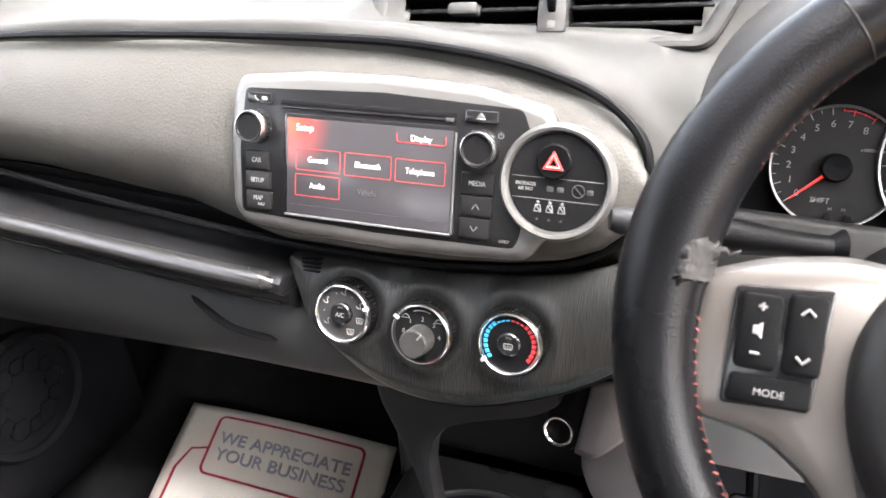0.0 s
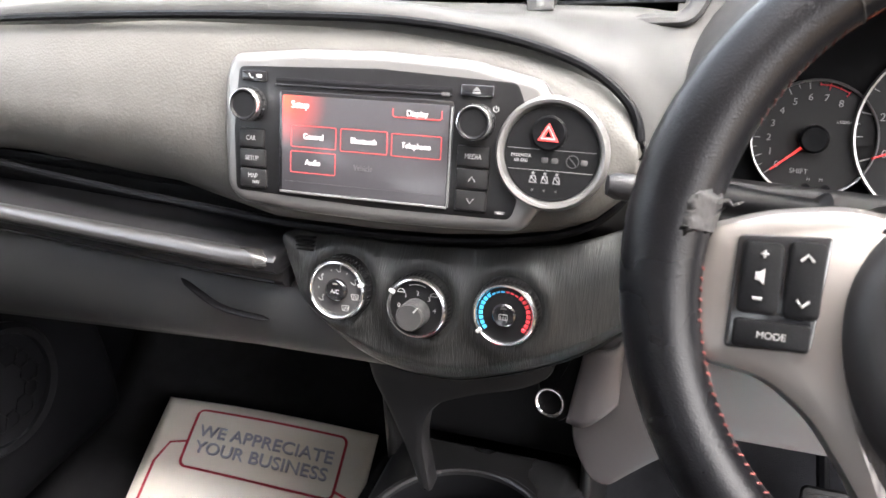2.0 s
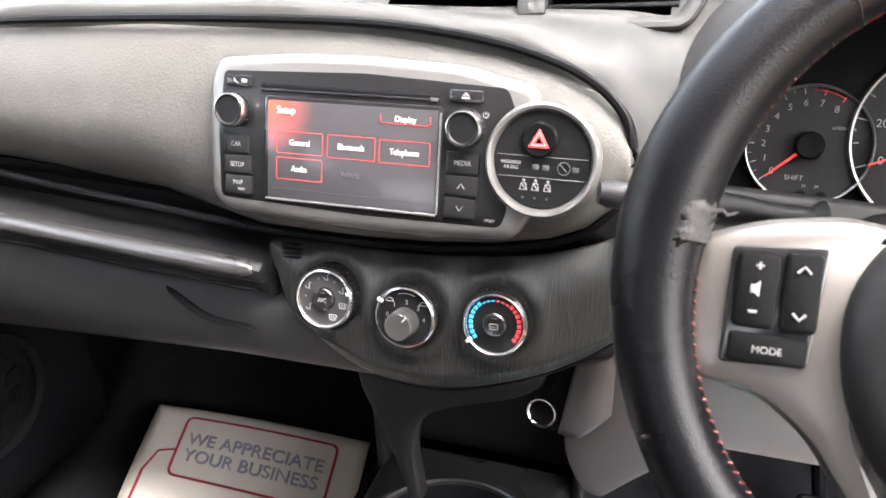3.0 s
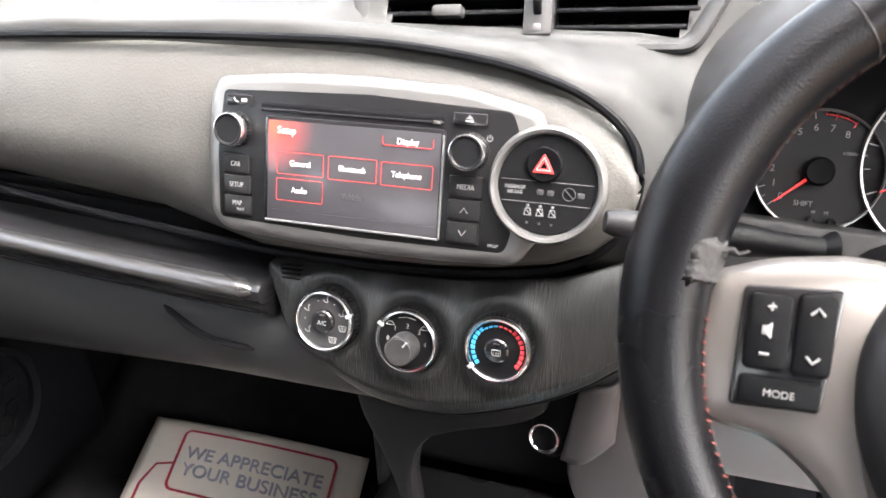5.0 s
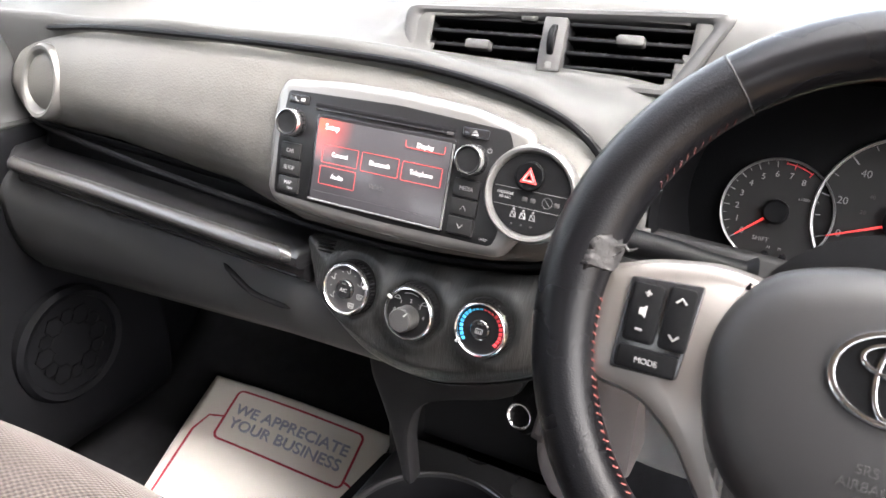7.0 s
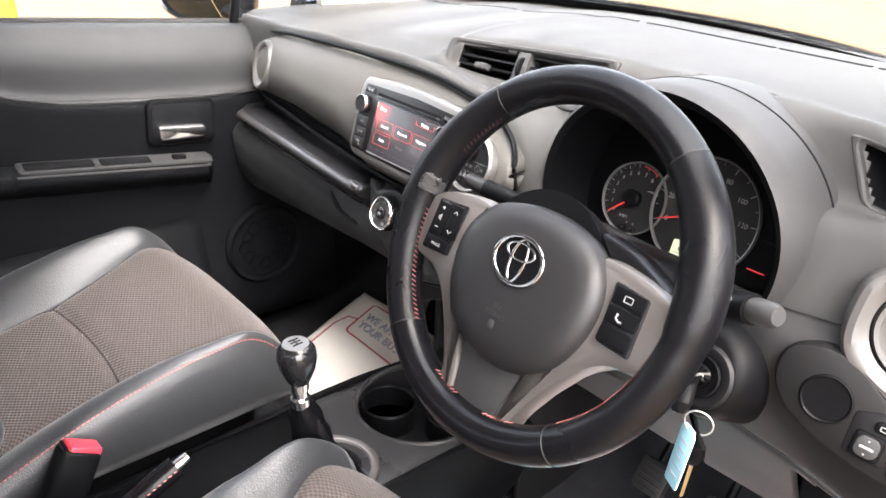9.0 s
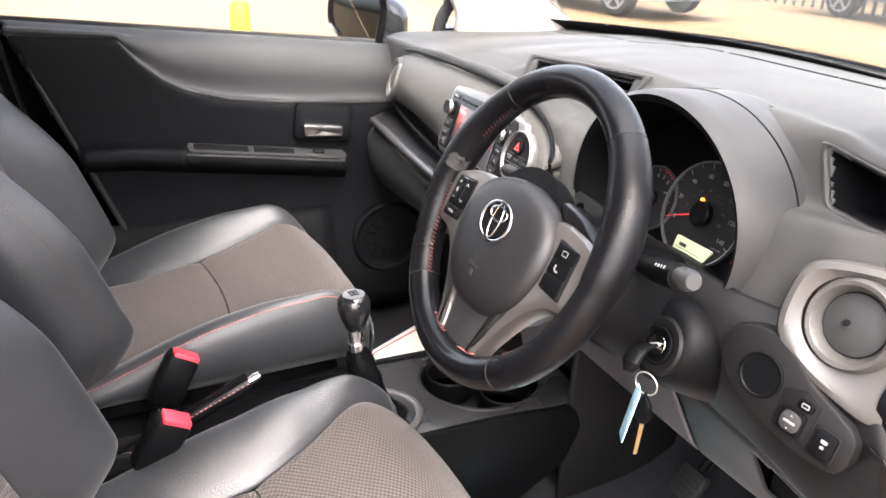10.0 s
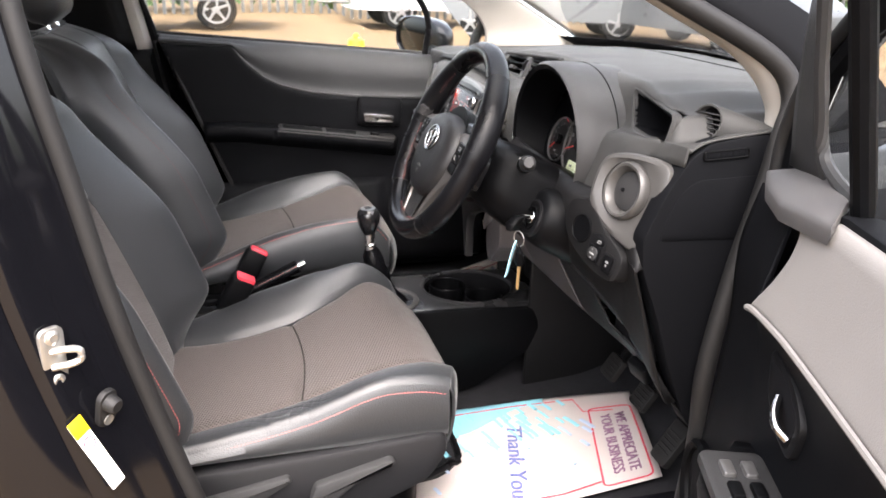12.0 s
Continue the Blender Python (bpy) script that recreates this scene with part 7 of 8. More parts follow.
mirror = thing("wing_mirror", (-0.80, 0.55, 0.95), "black door mirror seen from inside the cabin", "door mirror")
MF = axes((-0.945, 0.560, 0.985), (0.96, 0.25, 0), (0, 0, 1))
rings = []
for h, k in ((-0.085, 0.30), (-0.070, 0.65), (-0.040, 0.92), (-0.005, 1.0), (0.012, 0.98), (0.016, 0.93), (0.010, 0.90)):
    rings.append([MF @ Vector((0.155 * k * math.copysign(abs(math.cos(a)) ** 0.75, math.cos(a)), 0.072 * k * math.copysign(abs(math.sin(a)) ** 0.75, math.sin(a)), h)) for a in [2 * math.pi * i / 48 for i in range(48)]])
loops("housing", rings, CAR_PAINT, mirror, "gloss black housing", True, False)
slab("mirror_glass", [(0.145 * math.copysign(abs(math.cos(a)) ** 0.75, math.cos(a)), 0.065 * math.copysign(abs(math.sin(a)) ** 0.75, math.sin(a))) for a in [2 * math.pi * i / 40 for i in range(40)]], 0.006, 0.010, MIRROR, mirror, MF, 0.001, "mirror glass")
tube("arm", [(-0.84, 0.575, 0.96), (-0.74, 0.60, 0.945), (-0.70, 0.61, 0.945)], [0.022, 0.02, 0.018], BLACK, mirror, seg=12, flat=0.7)

# ---- right door, standing open ----
DD = Vector((0.940, -0.342, 0)).normalized()
DOOR = axes((0.751, 0.596, 0.0), DD, (0, 0, 1))      # x along the door from its hinge, y up, z towards the cabin
door_r = thing("door_2", DOOR @ Vector((0.5, 0.4, 0)), "open driver's door with black trim and light grey insert", "car door", kind="structure")


def on_door(pts, h):
    return [DOOR @ Vector((x, y, h)) for x, y in pts]


slab("outer_skin", rounded([(0.0, 0.36), (1.02, 0.36), (1.05, 0.70), (1.02, 0.94), (0.02, 0.93), (-0.02, 0.7)], 0.03), -0.16, -0.075, CAR_PAINT, door_r, DOOR, 0.01, "black painted door shell")
INS_LOW = [(0.165, 0.832), (0.185, 0.838), (0.22, 0.844), (0.34, 0.851), (1.0, 0.855)]
belt_r = lambda x: along([(0.15, 0.952), (0.20, 0.966), (0.29, 0.984), (0.40, 0.988), (1.0, 0.992)], x)[0]
# insert: a sloping grey panel with a curved end, its lower edge proud
end_x = lambda k: 0.166 + 0.050 * math.sin(math.pi * min(1.0, k * 1.12) * 0.62) - 0.012 * max(0, k - 0.8) / 0.2
SLOPE = [(0.0, 0.002), (0.05, 0.001), (0.3, -0.008), (0.6, -0.017), (0.88, -0.024), (0.96, -0.030), (1.0, -0.042)]
rows = []
for k, h in [(q, along(SLOPE, q)[0]) for q in spaced(0, 1, 24)]:
    row = []
    for t in spaced(0, 1, 50):
        x = lerp(end_x(k), 1.0, t ** 1.5)
        row.append(DOOR @ Vector((x, lerp(along(INS_LOW, x)[0], belt_r(x), k), h - 0.006 * math.exp(-((x - end_x(k)) / 0.006) ** 2))))
    rows.append(row)
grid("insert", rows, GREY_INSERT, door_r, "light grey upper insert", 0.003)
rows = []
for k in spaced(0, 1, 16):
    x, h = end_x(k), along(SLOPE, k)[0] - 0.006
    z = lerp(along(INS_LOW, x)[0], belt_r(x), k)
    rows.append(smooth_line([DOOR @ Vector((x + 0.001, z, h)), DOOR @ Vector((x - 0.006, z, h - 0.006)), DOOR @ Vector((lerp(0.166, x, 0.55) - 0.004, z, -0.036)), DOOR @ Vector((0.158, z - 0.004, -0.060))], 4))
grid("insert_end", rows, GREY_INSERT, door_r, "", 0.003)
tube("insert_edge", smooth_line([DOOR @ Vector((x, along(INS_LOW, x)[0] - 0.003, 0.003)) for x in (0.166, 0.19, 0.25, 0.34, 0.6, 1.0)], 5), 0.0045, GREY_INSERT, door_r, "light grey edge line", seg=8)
# lower trim, hollowed below the insert
rows = []
for x in spaced(0.020, 1.0, 60):
    zl = along([(0.0, 0.955), (0.150, 0.950)] + INS_LOW, x)[0]
    rows.append(smooth_line([DOOR @ Vector((x, z, h)) for z, h in ((zl, -0.040 if x < 0.163 else -0.006), (lerp(zl, 0.66, 0.3), -0.022), (lerp(zl, 0.66, 0.7), -0.026), (0.66, -0.022), (0.55, -0.016), (0.45, -0.010), (0.38, -0.02), (0.37, -0.07))], 4))
grid("lower_trim", rows, DOOR_BLACK, door_r, "black door trim", 0.004)
COVER = [(0.052, -0.030, 0.980), (0.066, -0.060, 0.988), (0.12, -0.072, 1.001), (0.19, -0.072, 1.008), (0.245, -0.062, 1.004), (0.315, -0.016, 0.984), (0.178, -0.010, 0.968), (0.10, -0.016, 0.972)]
top = [Vector(p) for p in COVER]
mid = sum(top, Vector()) / len(top)
loops("corner_cover", [[DOOR @ Vector((p.x, z_off + p.z, p.y)) for p in [mid.lerp(q, k) for q in top]] for k, z_off in ((0.96, -0.020), (1.0, -0.010), (1.0, -0.003), (0.97, 0.0), (0.85, 0.003), (0.4, 0.006), (0.1, 0.006))], CORNER_GREY, door_r, "grey mirror corner cover", True, True, True, 50)
slab("belt_strip", [(0.06, 0.948), (0.16, 0.948), (0.32, 0.978), (1.0, 0.984), (1.0, 1.000), (0.30, 0.992), (0.16, 0.966), (0.06, 0.972)], -0.075, -0.036, DOOR_BLACK, door_r, DOOR, 0.003, "black belt strip")
hf = DOOR @ Matrix.Translation((0.278, 0.762, -0.022)) @ pose(0, 0, 0, 0, 0, -8)
cup = slab("handle_cup", rounded([(-0.064, 0.036), (0.02, 0.040), (0.068, 0.014), (0.058, -0.046), (0.0, -0.046), (-0.046, -0.02)], 0.020), -0.004, 0.008, SWITCH_GREY, door_r, hf, 0.006, "black handle surround")
slab("cup_recess", rounded([(-0.050, 0.028), (0.018, 0.031), (0.056, 0.010), (0.048, -0.037), (0.0, -0.037), (-0.036, -0.014)], 0.016), 0.006, 0.0088, DEEP, cup, hf, 0.001)
tube("lever", smooth_line([hf @ Vector(p) for p in ((0.004, 0.008, 0.012), (0.020, 0.000, 0.020), (0.036, -0.009, 0.020), (0.050, -0.016, 0.010))], 5), 0.0055, EMBLEM_CHROME, cup, "satin door lever", seg=12)
# armrest with the window switches
rows = []
for x in spaced(0.20, 1.0, 50):
    k = min(1, (x - 0.20) / 0.05)
    rows.append(smooth_line([DOOR @ Vector((x, z, h)) for z, h in ((0.650, -0.026), (0.652, 0.020 * k), (0.646, 0.056 * k - 0.01), (0.630, 0.066 * k - 0.012), (0.600, 0.060 * k - 0.012), (0.54, -0.012))], 4))
arm = grid("armrest", rows, BLACK, door_r, "black armrest", 0.004)
swp = axes(DOOR @ Vector((0.330, 0.655, 0.018)), DD, DOOR.to_3x3() @ Vector((0, 0, -1)))
slab("switch_plate", rrect(0, 0, 0.190, 0.080, 0.014), -0.004, 0.008, PAD, arm, swp, 0.005, "grey window switch plate")
for k in range(4):
    slab("window_switch", rrect(-0.052 + 0.042 * (k // 2), -0.013 + 0.026 * (k % 2), 0.030, 0.016, 0.004), 0.007, 0.014, SILVER if k < 2 else BLACK, arm, swp, 0.003)
spk2 = lathe("speaker_ring", [(0.066, -0.004), (0.080, -0.008), (0.082, 0.006), (0.076, 0.012), (0.068, 0.006), (0.066, -0.004)], BLACK, door_r, DOOR @ Matrix.Translation((0.062, 0.470, -0.010)), 0, 0, 48, "black speaker ring", caps=False)
lathe("speaker_grille", [(0.068, 0.0), (0.001, 0.004)], DEEP, spk2, DOOR @ Matrix.Translation((0.062, 0.470, -0.010)), 0, 0, 32)
# window frame of the open door
tube("window_frame", smooth_line(on_door([(0.030, 0.95), (0.045, 1.04), (0.125, 1.13), (0.30, 1.25), (0.56, 1.36), (0.84, 1.40), (0.98, 1.36), (1.02, 0.95)], -0.075), 6), 0.020, BLACK, door_r, "black window frame", seg=10)
lean_in = lambda x, z: DOOR @ Vector((x, z, -0.062 + 0.30 * (z - 0.99)))
tube("quarter_post", [lean_in(0.275, 0.985), lean_in(0.296, 1.08), lean_in(0.314, 1.156), lean_in(0.330, 1.225)], 0.013, BLACK, door_r, "black quarter window post", seg=10)
grid("quarter_panel", [[lean_in(lerp(a, b, t), z) for t in spaced(0, 1, 6)] for z, a, b in ((0.992, 0.055, 0.185), (1.02, 0.076, 0.174), (1.05, 0.092, 0.174), (1.10, 0.126, 0.191), (1.16, 0.172, 0.209), (1.21, 0.216, 0.234))], PAD, door_r, "grey quarter frame panel", 0.012)
tube("quarter_frame", smooth_line([lean_in(0.272, 0.996), lean_in(0.215, 1.006), lean_in(0.180, 1.022), lean_in(0.173, 1.048), lean_in(0.190, 1.098), lean_in(0.207, 1.150), lean_in(0.235, 1.215)], 6), 0.008, PAD, door_r, "grey quarter frame", seg=8)
tube("door_seal", smooth_line(on_door([(0.030, 0.40), (0.005, 0.70), (0.015, 0.94), (0.03, 1.04), (0.105, 1.135), (0.29, 1.262)], -0.055), 6), 0.010, RUBBER, door_r, "black rubber seal", seg=12, up=tuple(DOOR.to_3x3() @ Vector((0, 0, 1))))
w3 = loops("window_3", [on_door([(0.06, 0.965), (1.0, 0.975), (0.97, 1.35), (0.58, 1.355), (0.15, 1.14)], h) for h in (-0.073, -0.068)], GLASS, None, smooth=0)
w3.visible_shadow = False
tagged(w3, "clear window of the open door", "window", kind="structure")
check = thing("door_check_strap", (0.77, 0.65, 0.62), "bare metal door hinge bolts", "hinge")
for z in (0.62, 0.66):
    lathe("bolt", [(0.010, -0.01), (0.010, 0.006), (0.004, 0.009), (0.001, 0.009)], STEEL, check, axes((0.782, 0.648, z), (0, 1, 0), (0, 0, 1)), 0, 0, 12)

# ---- windscreen, scuttle and wipers ----
rows = []
for t in spaced(0, 1, 24):
    xb, yb = lerp(-0.62, 0.62, t), 1.12 - 0.30 * (lerp(-0.62, 0.62, t)) ** 2
    xt, yt = lerp(-0.57, 0.57, t), 0.22 - 0.22 * (lerp(-0.57, 0.57, t)) ** 2
    rows.append([(lerp(xb, xt, v), lerp(yb, yt, v), lerp(1.000, 1.405, v) + 0.035 * math.sin(math.pi * v) - 0.02 * (2 * t - 1) ** 2) for v in spaced(0, 1, 14)])
ws = grid("windscreen", rows, GLASS, None, "", 0.004)
ws.visible_shadow = False
tagged(ws, "clear laminated windscreen", "windscreen", kind="structure")
rows = [[Vector(r[0]) + Vector((0, -0.006, -0.006)), Vector(r[0]).lerp(Vector(r[1]), 0.7) + Vector((0, -0.006, -0.006)), Vector(r[1]).lerp(Vector(r[2]), 0.35) + Vector((0, -0.006, -0.006))] for r in rows]
tagged(grid("windscreen_band", rows, DEEP, None, "", 0.002), "black edge band of the windscreen", "windscreen edge", kind="structure")
scuttle = thing("scuttle_panel", (0, 1.2, 0.98), "black scuttle panel below the windscreen", "scuttle")
grid("panel", [[(x, 1.10 - 0.28 * x * x, 0.985), (x, 1.20 - 0.25 * x * x, 0.972), (x, 1.30 - 0.25 * x * x, 0.965)] for x in spaced(-0.70, 0.70, 20)], BLACK, scuttle, "", 0.01)
for pts in (((0.42, 1.20, 0.995), (0.10, 1.21, 1.018), (-0.20, 1.19, 1.022), (-0.28, 1.18, 1.018)), ((-0.05, 1.23, 0.995), (-0.25, 1.20, 1.018), (-0.52, 1.13, 1.010))):
    wp = thing("windscreen_wiper", pts[0], "black windscreen wiper resting at the glass base", "wiper")
    tube("arm", smooth_line(pts, 6), 0.007, BLACK, wp, seg=8)
    tube("blade", smooth_line([(p[0], p[1] - 0.018, p[2] - 0.006) for p in pts[1:]], 6), 0.006, RUBBER, wp, seg=6)
bonnet = thing("bonnet", (0, 1.6, 0.90), "gloss black car bonnet", "bonnet")
grid("panel", [smooth_line([(x, 1.28 - 0.2 * x * x, 0.965 - 0.06 * x * x), (x, 1.50, 0.935 - 0.08 * x * x), (x, 1.80, 0.86 - 0.10 * x * x), (x, 1.98 - 0.15 * x * x, 0.70 - 0.1 * x * x), (x, 2.02 - 0.15 * x * x, 0.35)], 5) for x in spaced(-0.78, 0.78, 24)], CAR_PAINT, bonnet, "", 0.01)
# Dull plastic, not gloss paint, makes the wing read as a dark reflection.
wing = thing("front_wing", (0.80, 1.2, 0.7), "black front wing, dulled to read as a dark reflection", "car wing")
grid("panel", [smooth_line([(0.70, y, 0.955 - 0.1 * max(0, y - 1.2)), (0.78, y, 0.93 - 0.1 * max(0, y - 1.2)), (0.83, y, 0.80), (0.84, y, 0.50), (0.82, y, 0.28)], 5) for y in spaced(0.72, 1.95, 20)], DOOR_BLACK, wing, "", 0.008)
wing_l = thing("front_wing", (-0.80, 1.2, 0.7), "black front wing, dulled to read as a dark reflection", "car wing")
grid("panel", [smooth_line([(-0.70, y, 0.955 - 0.1 * max(0, y - 1.2)), (-0.78, y, 0.93 - 0.1 * max(0, y - 1.2)), (-0.83, y, 0.80), (-0.84, y, 0.50), (-0.82, y, 0.28)], 5) for y in spaced(0.72, 1.95, 20)], DOOR_BLACK, wing_l, "", 0.008)
box_l = thing("outer_door_skin", (-0.8, 0.1, 0.6), "gloss black outer door panel", "car door skin")
grid("panel", [smooth_line([(-0.74, y, belt(y) - 0.01), (-0.80, y, 0.85), (-0.84, y, 0.65), (-0.82, y, 0.36)], 5) for y in spaced(-0.45, 0.72, 20)], CAR_PAINT, box_l, "", 0.01)

# ---- paper floor mats ----
def mat_sheet(corners, label, writing, paper=PAPER):
    a, b, c, d = [Vector(p) for p in corners]      # far left, far right, near right, near left
    m = thing("paper_mat", (a + b + c + d) / 4, label, "paper floor mat", "paper mats")
    surf = lambda u, v: lerp(lerp(a, b, u), lerp(d, c, u), v) + Vector((0, 0, 0.006 * math.sin(3.0 * u + 4.0 * v) + 0.010 * (1 - v) ** 2))
    grid("sheet", [[surf(u, v) for u in spaced(0, 1, 24)] for v in spaced(0, 1, 24)], paper, m, "white printed paper", 0.0012)
    up = (b - a).cross(a - d).normalized() * 0.0022
    def line(pts, r, mat, nm="print_line"):
        w = [surf(u, v) + up for u, v in pts]
        return tube(nm, w, r, mat, m, seg=5, flat=0.3)
    def rounded_path(u0, v0, u1, v1, r):
        o = rrect((u0 + u1) / 2, (v0 + v1) / 2, u1 - u0, v1 - v0, r, 4)
        dense = []
        for i in range(len(o)):
            p, q = o[i], o[(i + 1) % len(o)]
            k = max(1, int(math.hypot(q[0] - p[0], q[1] - p[1]) / 0.06))
            dense += [(lerp(p[0], q[0], j / k), lerp(p[1], q[1], j / k)) for j in range(k)]
        return dense + dense[:1]
    return m, surf, up, line, rounded_path


def print_on(m, surf, up, text, u, v, du, dv, mat, size):
    """Lettering that lies on the sheet, along du, its height along -dv."""
    cu = bpy.data.curves.new("lettering", "FONT")
    cu.body, cu.size, cu.align_x, cu.align_y, cu.extrude = text, size, "CENTER", "CENTER", 0.0002
    tmp = bpy.data.objects.new("lettering", cu)
    me = bpy.data.meshes.new_from_object(tmp)
    bpy.data.objects.remove(tmp)
    bpy.data.curves.remove(cu)
    for w in me.vertices:
        p = surf(u + w.co.x * du[0] + w.co.y * dv[0], v + w.co.x * du[1] + w.co.y * dv[1]) + up * (1.0 + w.co.z / 0.0004)
        w.co = p
    me.materials.clear()
    me.materials.append(mat)
    ob = new("lettering", me)
    ob.parent = m
    ob.matrix_parent_inverse = m.matrix_basis.inverted()
    return ob
m, surf, up, line, rp = mat_sheet([(-0.565, 0.740, 0.330), (-0.197, 0.724, 0.352), (-0.165, 0.430, 0.272), (-0.480, 0.400, 0.272)], "white paper floor mat with red print, passenger footwell", 0)
line(rp(0.18, 0.05, 0.88, 0.34, 0.03), 0.0022, RED_PRINT)
line([(0.18, 0.22), (0.10, 0.24), (0.06, 0.34), (0.04, 0.90), (0.10, 0.95)], 0.0022, RED_PRINT)
line([(0.88, 0.30), (0.94, 0.32), (0.96, 0.40), (0.96, 0.90)], 0.0022, RED_PRINT)
print_on(m, surf, up, "WE APPRECIATE\nYOUR BUSINESS", 0.53, 0.20, (2.75, 0.0), (0, -2.6), BLUE_PRINT, 0.031)
m, surf, up, line, rp = mat_sheet([(0.262, 0.775, 0.300), (0.560, 0.690, 0.292), (0.560, 0.180, 0.268), (0.185, 0.330, 0.268)], "white paper floor mat with blue lettering, driver's footwell", 0, DIMMED_PAPER)
line([(0.06, 0.95), (0.05, 0.60), (0.06, 0.30), (0.22, 0.26), (0.24, 0.12)], 0.0022, RED_PRINT)
line(rp(0.20, 0.03, 0.97, 0.235, 0.03), 0.0022, RED_PRINT)
line([(0.92, 0.24), (0.95, 0.40), (0.95, 0.95)], 0.0022, RED_PRINT)
print_on(m, surf, up, "WE APPRECIATE\nYOUR BUSINESS", 0.585, 0.130, (2.45, 0.0), (0, -2.0), MAUVE_PRINT, 0.034)
print_on(m, surf, up, "Thank You!", 0.60, 0.585, (2.5, -0.10), (0.75, -1.7), INK, 0.060)
rng = random.Random(12)
for k in range(70):
    u, v = rng.uniform(0.04, 0.72), rng.uniform(0.26, 0.96)
    n = rng.uniform(0.05, 0.13)
    line([(u, v), (u + n * 0.5, v - n * 0.28), (u + n, v - n * 0.5)], rng.uniform(0.003, 0.006), CYAN_PRINT if u < 0.30 + 0.3 * (v - 0.3) else LILAC_PRINT, "print_streak")
rows = [[surf(u, v) + up * 0.5 for u in spaced(0.0, 0.16 + 0.10 * math.sin(9 * v), 6)] for v in spaced(0.45, 1.0, 14)]
grid("print_wash", rows, CYAN_PRINT, m, "", 0.0004)

# ---- the yard outside ----
rows = [[(x, y, -0.02 + 0.02 * math.sin(x * 1.3) * math.cos(y * 0.9) if abs(x) > 2 or abs(y) > 3 else -0.02) for x in spaced(-90, 90, 90)] for y in spaced(-90, 90, 90)]
tagged(grid("ground", rows, GRAVEL, None, "", 0.0), "pale sandy gravel yard", "ground", kind="structure")

BX, BY = -4.78, 0.975
bol = thing("bollard", (BX, BY, 0), "bright yellow plastic bollard standing on the gravel", "bollard")
lathe("post", [(0.10, 0), (0.10, 0.03), (0.072, 0.05), (0.070, 0.54), (0.062, 0.59), (0.035, 0.605), (0.001, 0.605)], YELLOW, bol, pose(BX, BY, 0), seg=24)
lathe("cap", [(0.022, 0.60), (0.022, 0.63), (0.015, 0.64), (0.001, 0.64)], YELLOW, bol, pose(BX, BY, 0), seg=16)

ALLOY = material("dull_alloy_wheel", (0.17, 0.17, 0.17), 0.45, metal=0.5)
TYRE = material("tyre_rubber", (0.008, 0.008, 0.008), 0.9, spec=0.1)


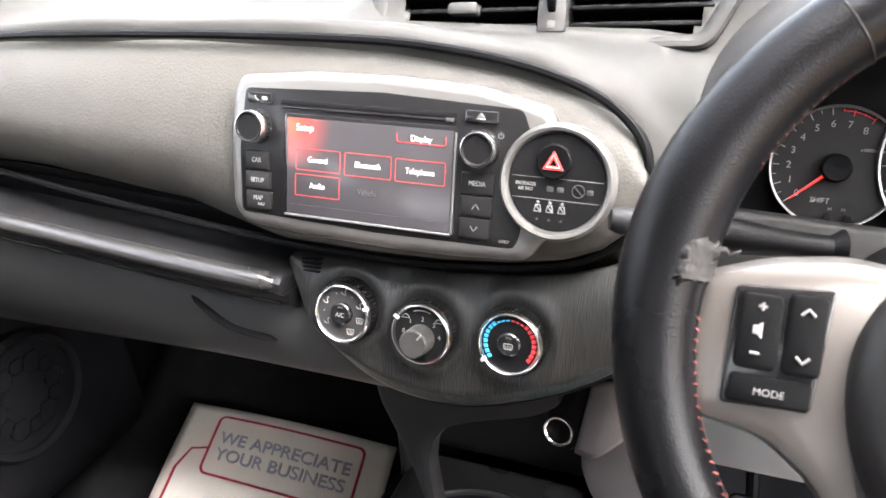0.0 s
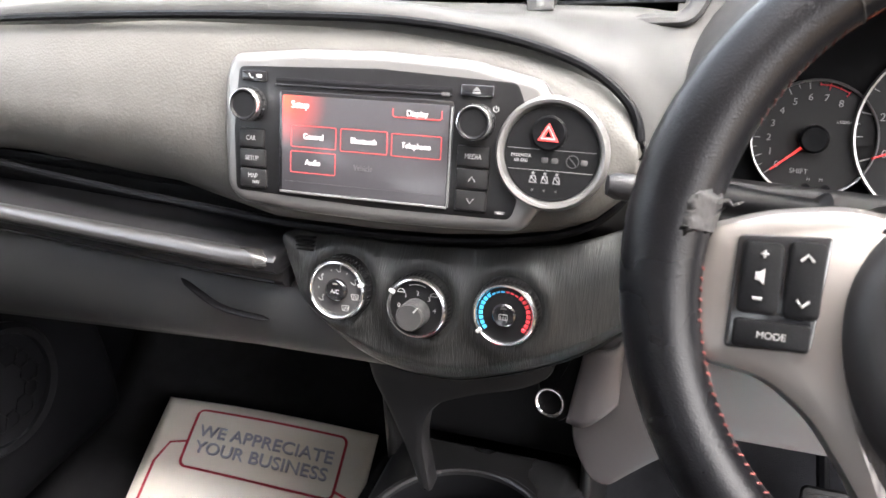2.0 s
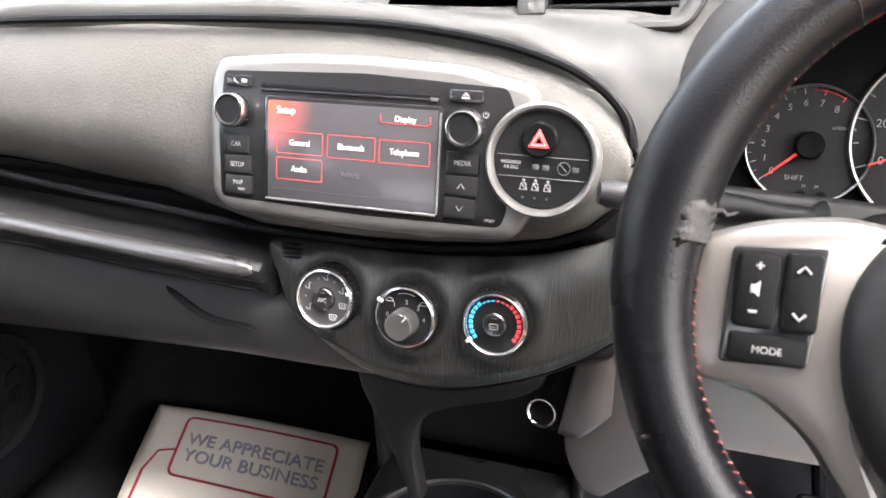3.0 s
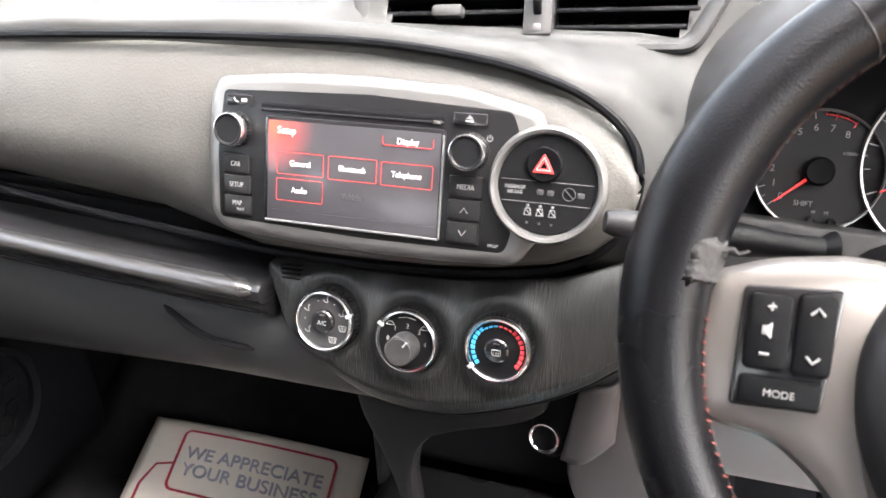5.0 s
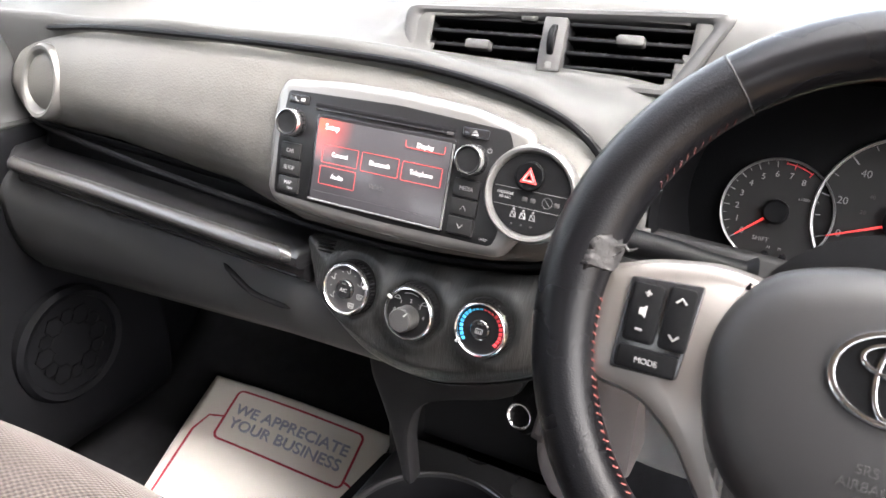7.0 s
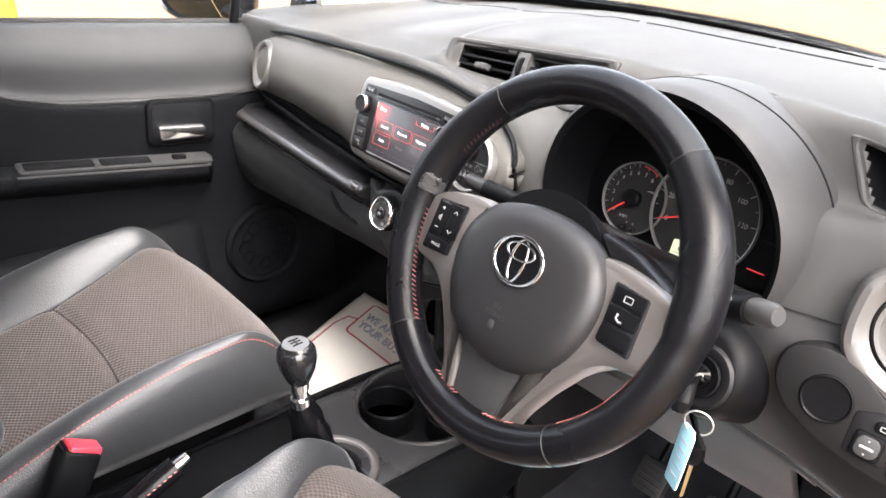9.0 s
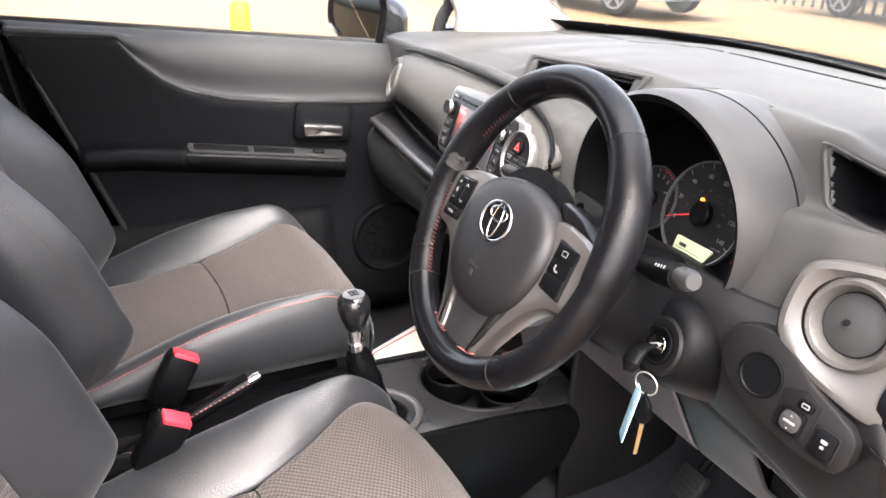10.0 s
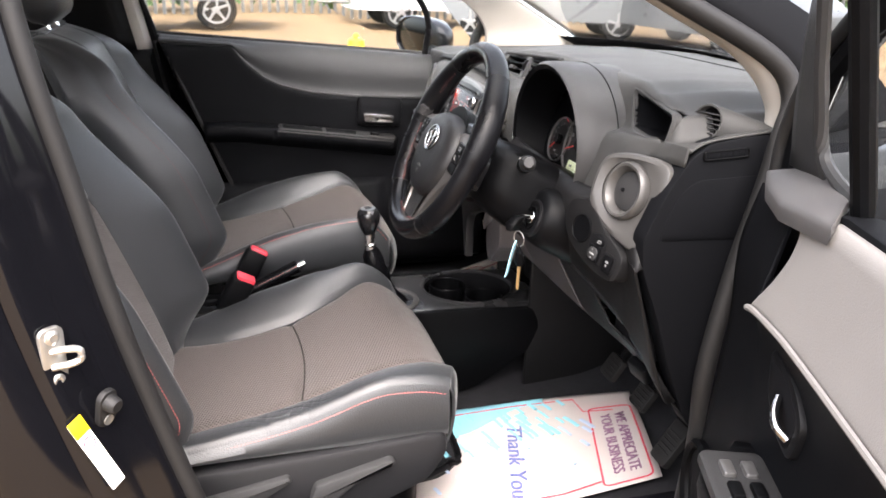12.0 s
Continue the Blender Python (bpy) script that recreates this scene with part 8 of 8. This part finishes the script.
def vehicle(at, turn, paint, length, height, label, pickup=False):
    v = thing("parked_car" if not pickup else "pickup_truck", at, label, "car" if not pickup else "truck")
    F = Matrix.Translation(at) @ pose(0, 0, 0, 0, 0, turn)
    w, h, L = 0.88, height, length
    if pickup:
        side = [(-L / 2, 0.55), (-L / 2, 1.05), (-0.3, 1.05), (-0.25, h - 0.05), (0.0, h), (0.75, h), (1.25, 1.15), (L / 2 - 0.1, 1.05), (L / 2, 0.8), (L / 2, 0.5)]
    else:
        side = [(-L / 2, 0.35), (-L / 2, 0.85), (-L / 2 + 0.25, 1.0), (-L / 2 + 0.75, h - 0.06), (-L / 2 + 1.3, h), (0.1, h), (L / 2 - 1.35, 1.02), (L / 2 - 0.3, 0.88), (L / 2, 0.66), (L / 2, 0.30)]
    o = [(p.x, p.y) for p in smooth_line([(a, b, 0) for a, b in rounded(side, 0.12, 3)], 2, True)]
    rings = []
    for q in spaced(-1, 1, 12):
        k = 0.12 * abs(q) ** 6
        rings.append([F @ Vector((x * (1 - 0.02 * abs(q) ** 4), w * q * (1 - 0.16 * max(0, (z - 0.95) / 0.6)), z - k * max(0, (z - 0.6)))) for x, z in o])
    loops("body", rings, paint, v)
    for sgn in (-1, 1):
        if pickup:
            wins = [[(0.05, 1.10), (1.05, 1.10), (0.72, h - 0.08), (0.08, h - 0.08)]]
        else:
            wins = [[(-L / 2 + 0.65, 0.98), (-0.12, 0.98), (-0.12, h - 0.10), (-L / 2 + 1.2, h - 0.10)], [(-0.04, 0.98), (L / 2 - 1.45, 0.98), (0.15, h - 0.10), (-0.04, h - 0.10)]]
        for wv in wins:
            fr = F @ axes((0, sgn * 0.865, 0.98), (1, 0, 0), (0, -sgn * 0.20, 0.98))
            pts = [(a, (b - 0.98) * 1.02) for a, b in wv]
            slab("side_window", rounded(pts, 0.05), -0.03, 0.012 if sgn < 0 else -0.042, PIANO, v, fr, 0.004, "dark side window")
        for px in (-L / 2 + 0.72, L / 2 - 0.80):
            wr = 0.31 if not pickup else 0.33
            wf = F @ axes((px, sgn * (w - 0.02), wr), (-sgn, 0, 0), (0, 0, 1))
            wheel_o = lathe("wheel", [(wr * 0.55, -0.20), (wr * 0.97, -0.19), (wr, -0.15), (wr, -0.03), (wr * 0.95, 0.0), (wr * 0.68, 0.01)], TYRE, v, wf, seg=32, label="black tyre")
            lathe("rim", [(wr * 0.70, 0.011), (wr * 0.68, 0.016), (wr * 0.62, 0.014), (wr * 0.60, 0.012)], ALLOY, wheel_o, wf, seg=24, caps=False)
            for q in range(5):
                slab("spoke", [(0, -0.025), (wr * 0.64, -0.018), (wr * 0.64, 0.018), (0, 0.025)], 0.011, 0.022, ALLOY, wheel_o, wf @ pose(0, 0, 0, 0, 0, 72 * q + 20), 0.004)
            lathe("hub", [(wr * 0.2, 0.012), (wr * 0.2, 0.028), (0.001, 0.030)], ALLOY, wheel_o, wf, seg=16)
    for sgn in (-1, 1):
        slab("headlight", rrect(sgn * 0.62, 0.72, 0.34, 0.16, 0.05), -0.05, 0.015, WHITE_MARK, v, F @ axes((L / 2 - 0.04, 0, 0), (0, 1, 0), (-0.25, 0, 1)), 0.01)
    return v


SILVER_CAR = material("silver_grey_car_paint", (0.09, 0.096, 0.098), 0.3, metal=0.4, coat=0.6)
WHITE_CAR = material("white_car_paint", (0.42, 0.42, 0.42), 0.3, coat=0.6)
DARK_CAR = material("dark_grey_car_paint", (0.05, 0.055, 0.06), 0.3, coat=0.6)
vehicle((-12.97, -1.75, 0), 90, DARK_CAR, 4.9, 1.75, "dark flatbed pickup truck parked on gravel", True)
vehicle((-14.3, 4.75, 0), 90, WHITE_CAR, 4.4, 1.6, "white car parked across the yard")
vehicle((-10.5, 7.9, 0), 12, SILVER_CAR, 4.2, 1.5, "silver-grey hatchback parked by the fence")
vehicle((-7.4, 12.7, 0), 0, SILVER_CAR, 4.3, 1.5, "silver-grey saloon parked by the fence")
vehicle((-12.6, 5.9, 0), 75, DARK_CAR, 3.9, 1.5, "dark grey hatchback parked on the gravel")
vehicle((-1.2, 12.9, 0), -4, WHITE_CAR, 4.3, 1.55, "white hatchback parked by the fence")
vehicle((6.5, 10.5, 0), 10, SILVER_CAR, 4.3, 1.5, "pale silver car parked by the fence")

PALING = material("grey_metal_paling", (0.10, 0.103, 0.10), 0.5, metal=0.3)
fence = thing("palisade_fence", (-8, 14, 0), "grey metal palisade fence behind the cars", "fence")
def fence_run(p, q, n):
    p, q = Vector(p), Vector(q)
    d = (q - p).normalized()
    pale_me = None
    for i in range(n):
        c = lerp(p, q, (i + 0.5) / n)
        if pale_me is None:
            pale = slab("pale", [(-0.035, 0), (0.035, 0), (0.035, 1.72), (0, 1.80), (-0.035, 1.72)], -0.008, 0.008, PALING, fence, axes((0, 0, 0), d, (0, 0, 1)), 0.003)
            pale_me = pale.data
        else:
            pale = new("pale", pale_me)
            pale.parent = fence
            pale.matrix_parent_inverse = fence.matrix_basis.inverted()
        pale.matrix_basis = Matrix.Translation(c)
    for z in (0.35, 1.45):
        tube("rail", [p + Vector((0, 0, z)), q + Vector((0, 0, z))], 0.03, PALING, fence, seg=6)


fence_run((-17, -8, 0), (-15.5, 12, 0), 110)
fence_run((-15.5, 12, 0), (14, 17, 0), 150)
LEAF = material("hedge_leaf", (0.05, 0.10, 0.025), 0.7, vary=0.5, vary_scale=3)
hedge_v, hedge_f = [], []
rng = random.Random(4)
for i in range(9000):
    t = rng.random()
    if t < 0.4:
        c = Vector((-18.5 + rng.random() * 1.2, lerp(-10, 13, t / 0.4), 0)) 
    else:
        c = Vector((lerp(-17, 16, (t - 0.4) / 0.6), lerp(14, 19.5, (t - 0.4) / 0.6) + rng.random() * 1.4, 0))
    c.z = 0.1 + rng.random() ** 0.8 * (1.7 + 0.7 * math.sin(c.x * 1.1 + c.y * 0.7))
    a = Vector((rng.gauss(0, 1), rng.gauss(0, 1), rng.gauss(0, 1))).normalized() * 0.13
    b = a.cross(Vector((rng.gauss(0, 1), rng.gauss(0, 1), 1))).normalized() * 0.09
    k = len(hedge_v)
    hedge_v += [c - a, c + b, c + a, c - b]
    hedge_f.append((k, k + 1, k + 2, k + 3))
hedge = finish("hedge", hedge_v, hedge_f, LEAF, None, smooth=0)
tagged(hedge, "green hedge and shrubs behind the fence", "hedge", kind="stuff")
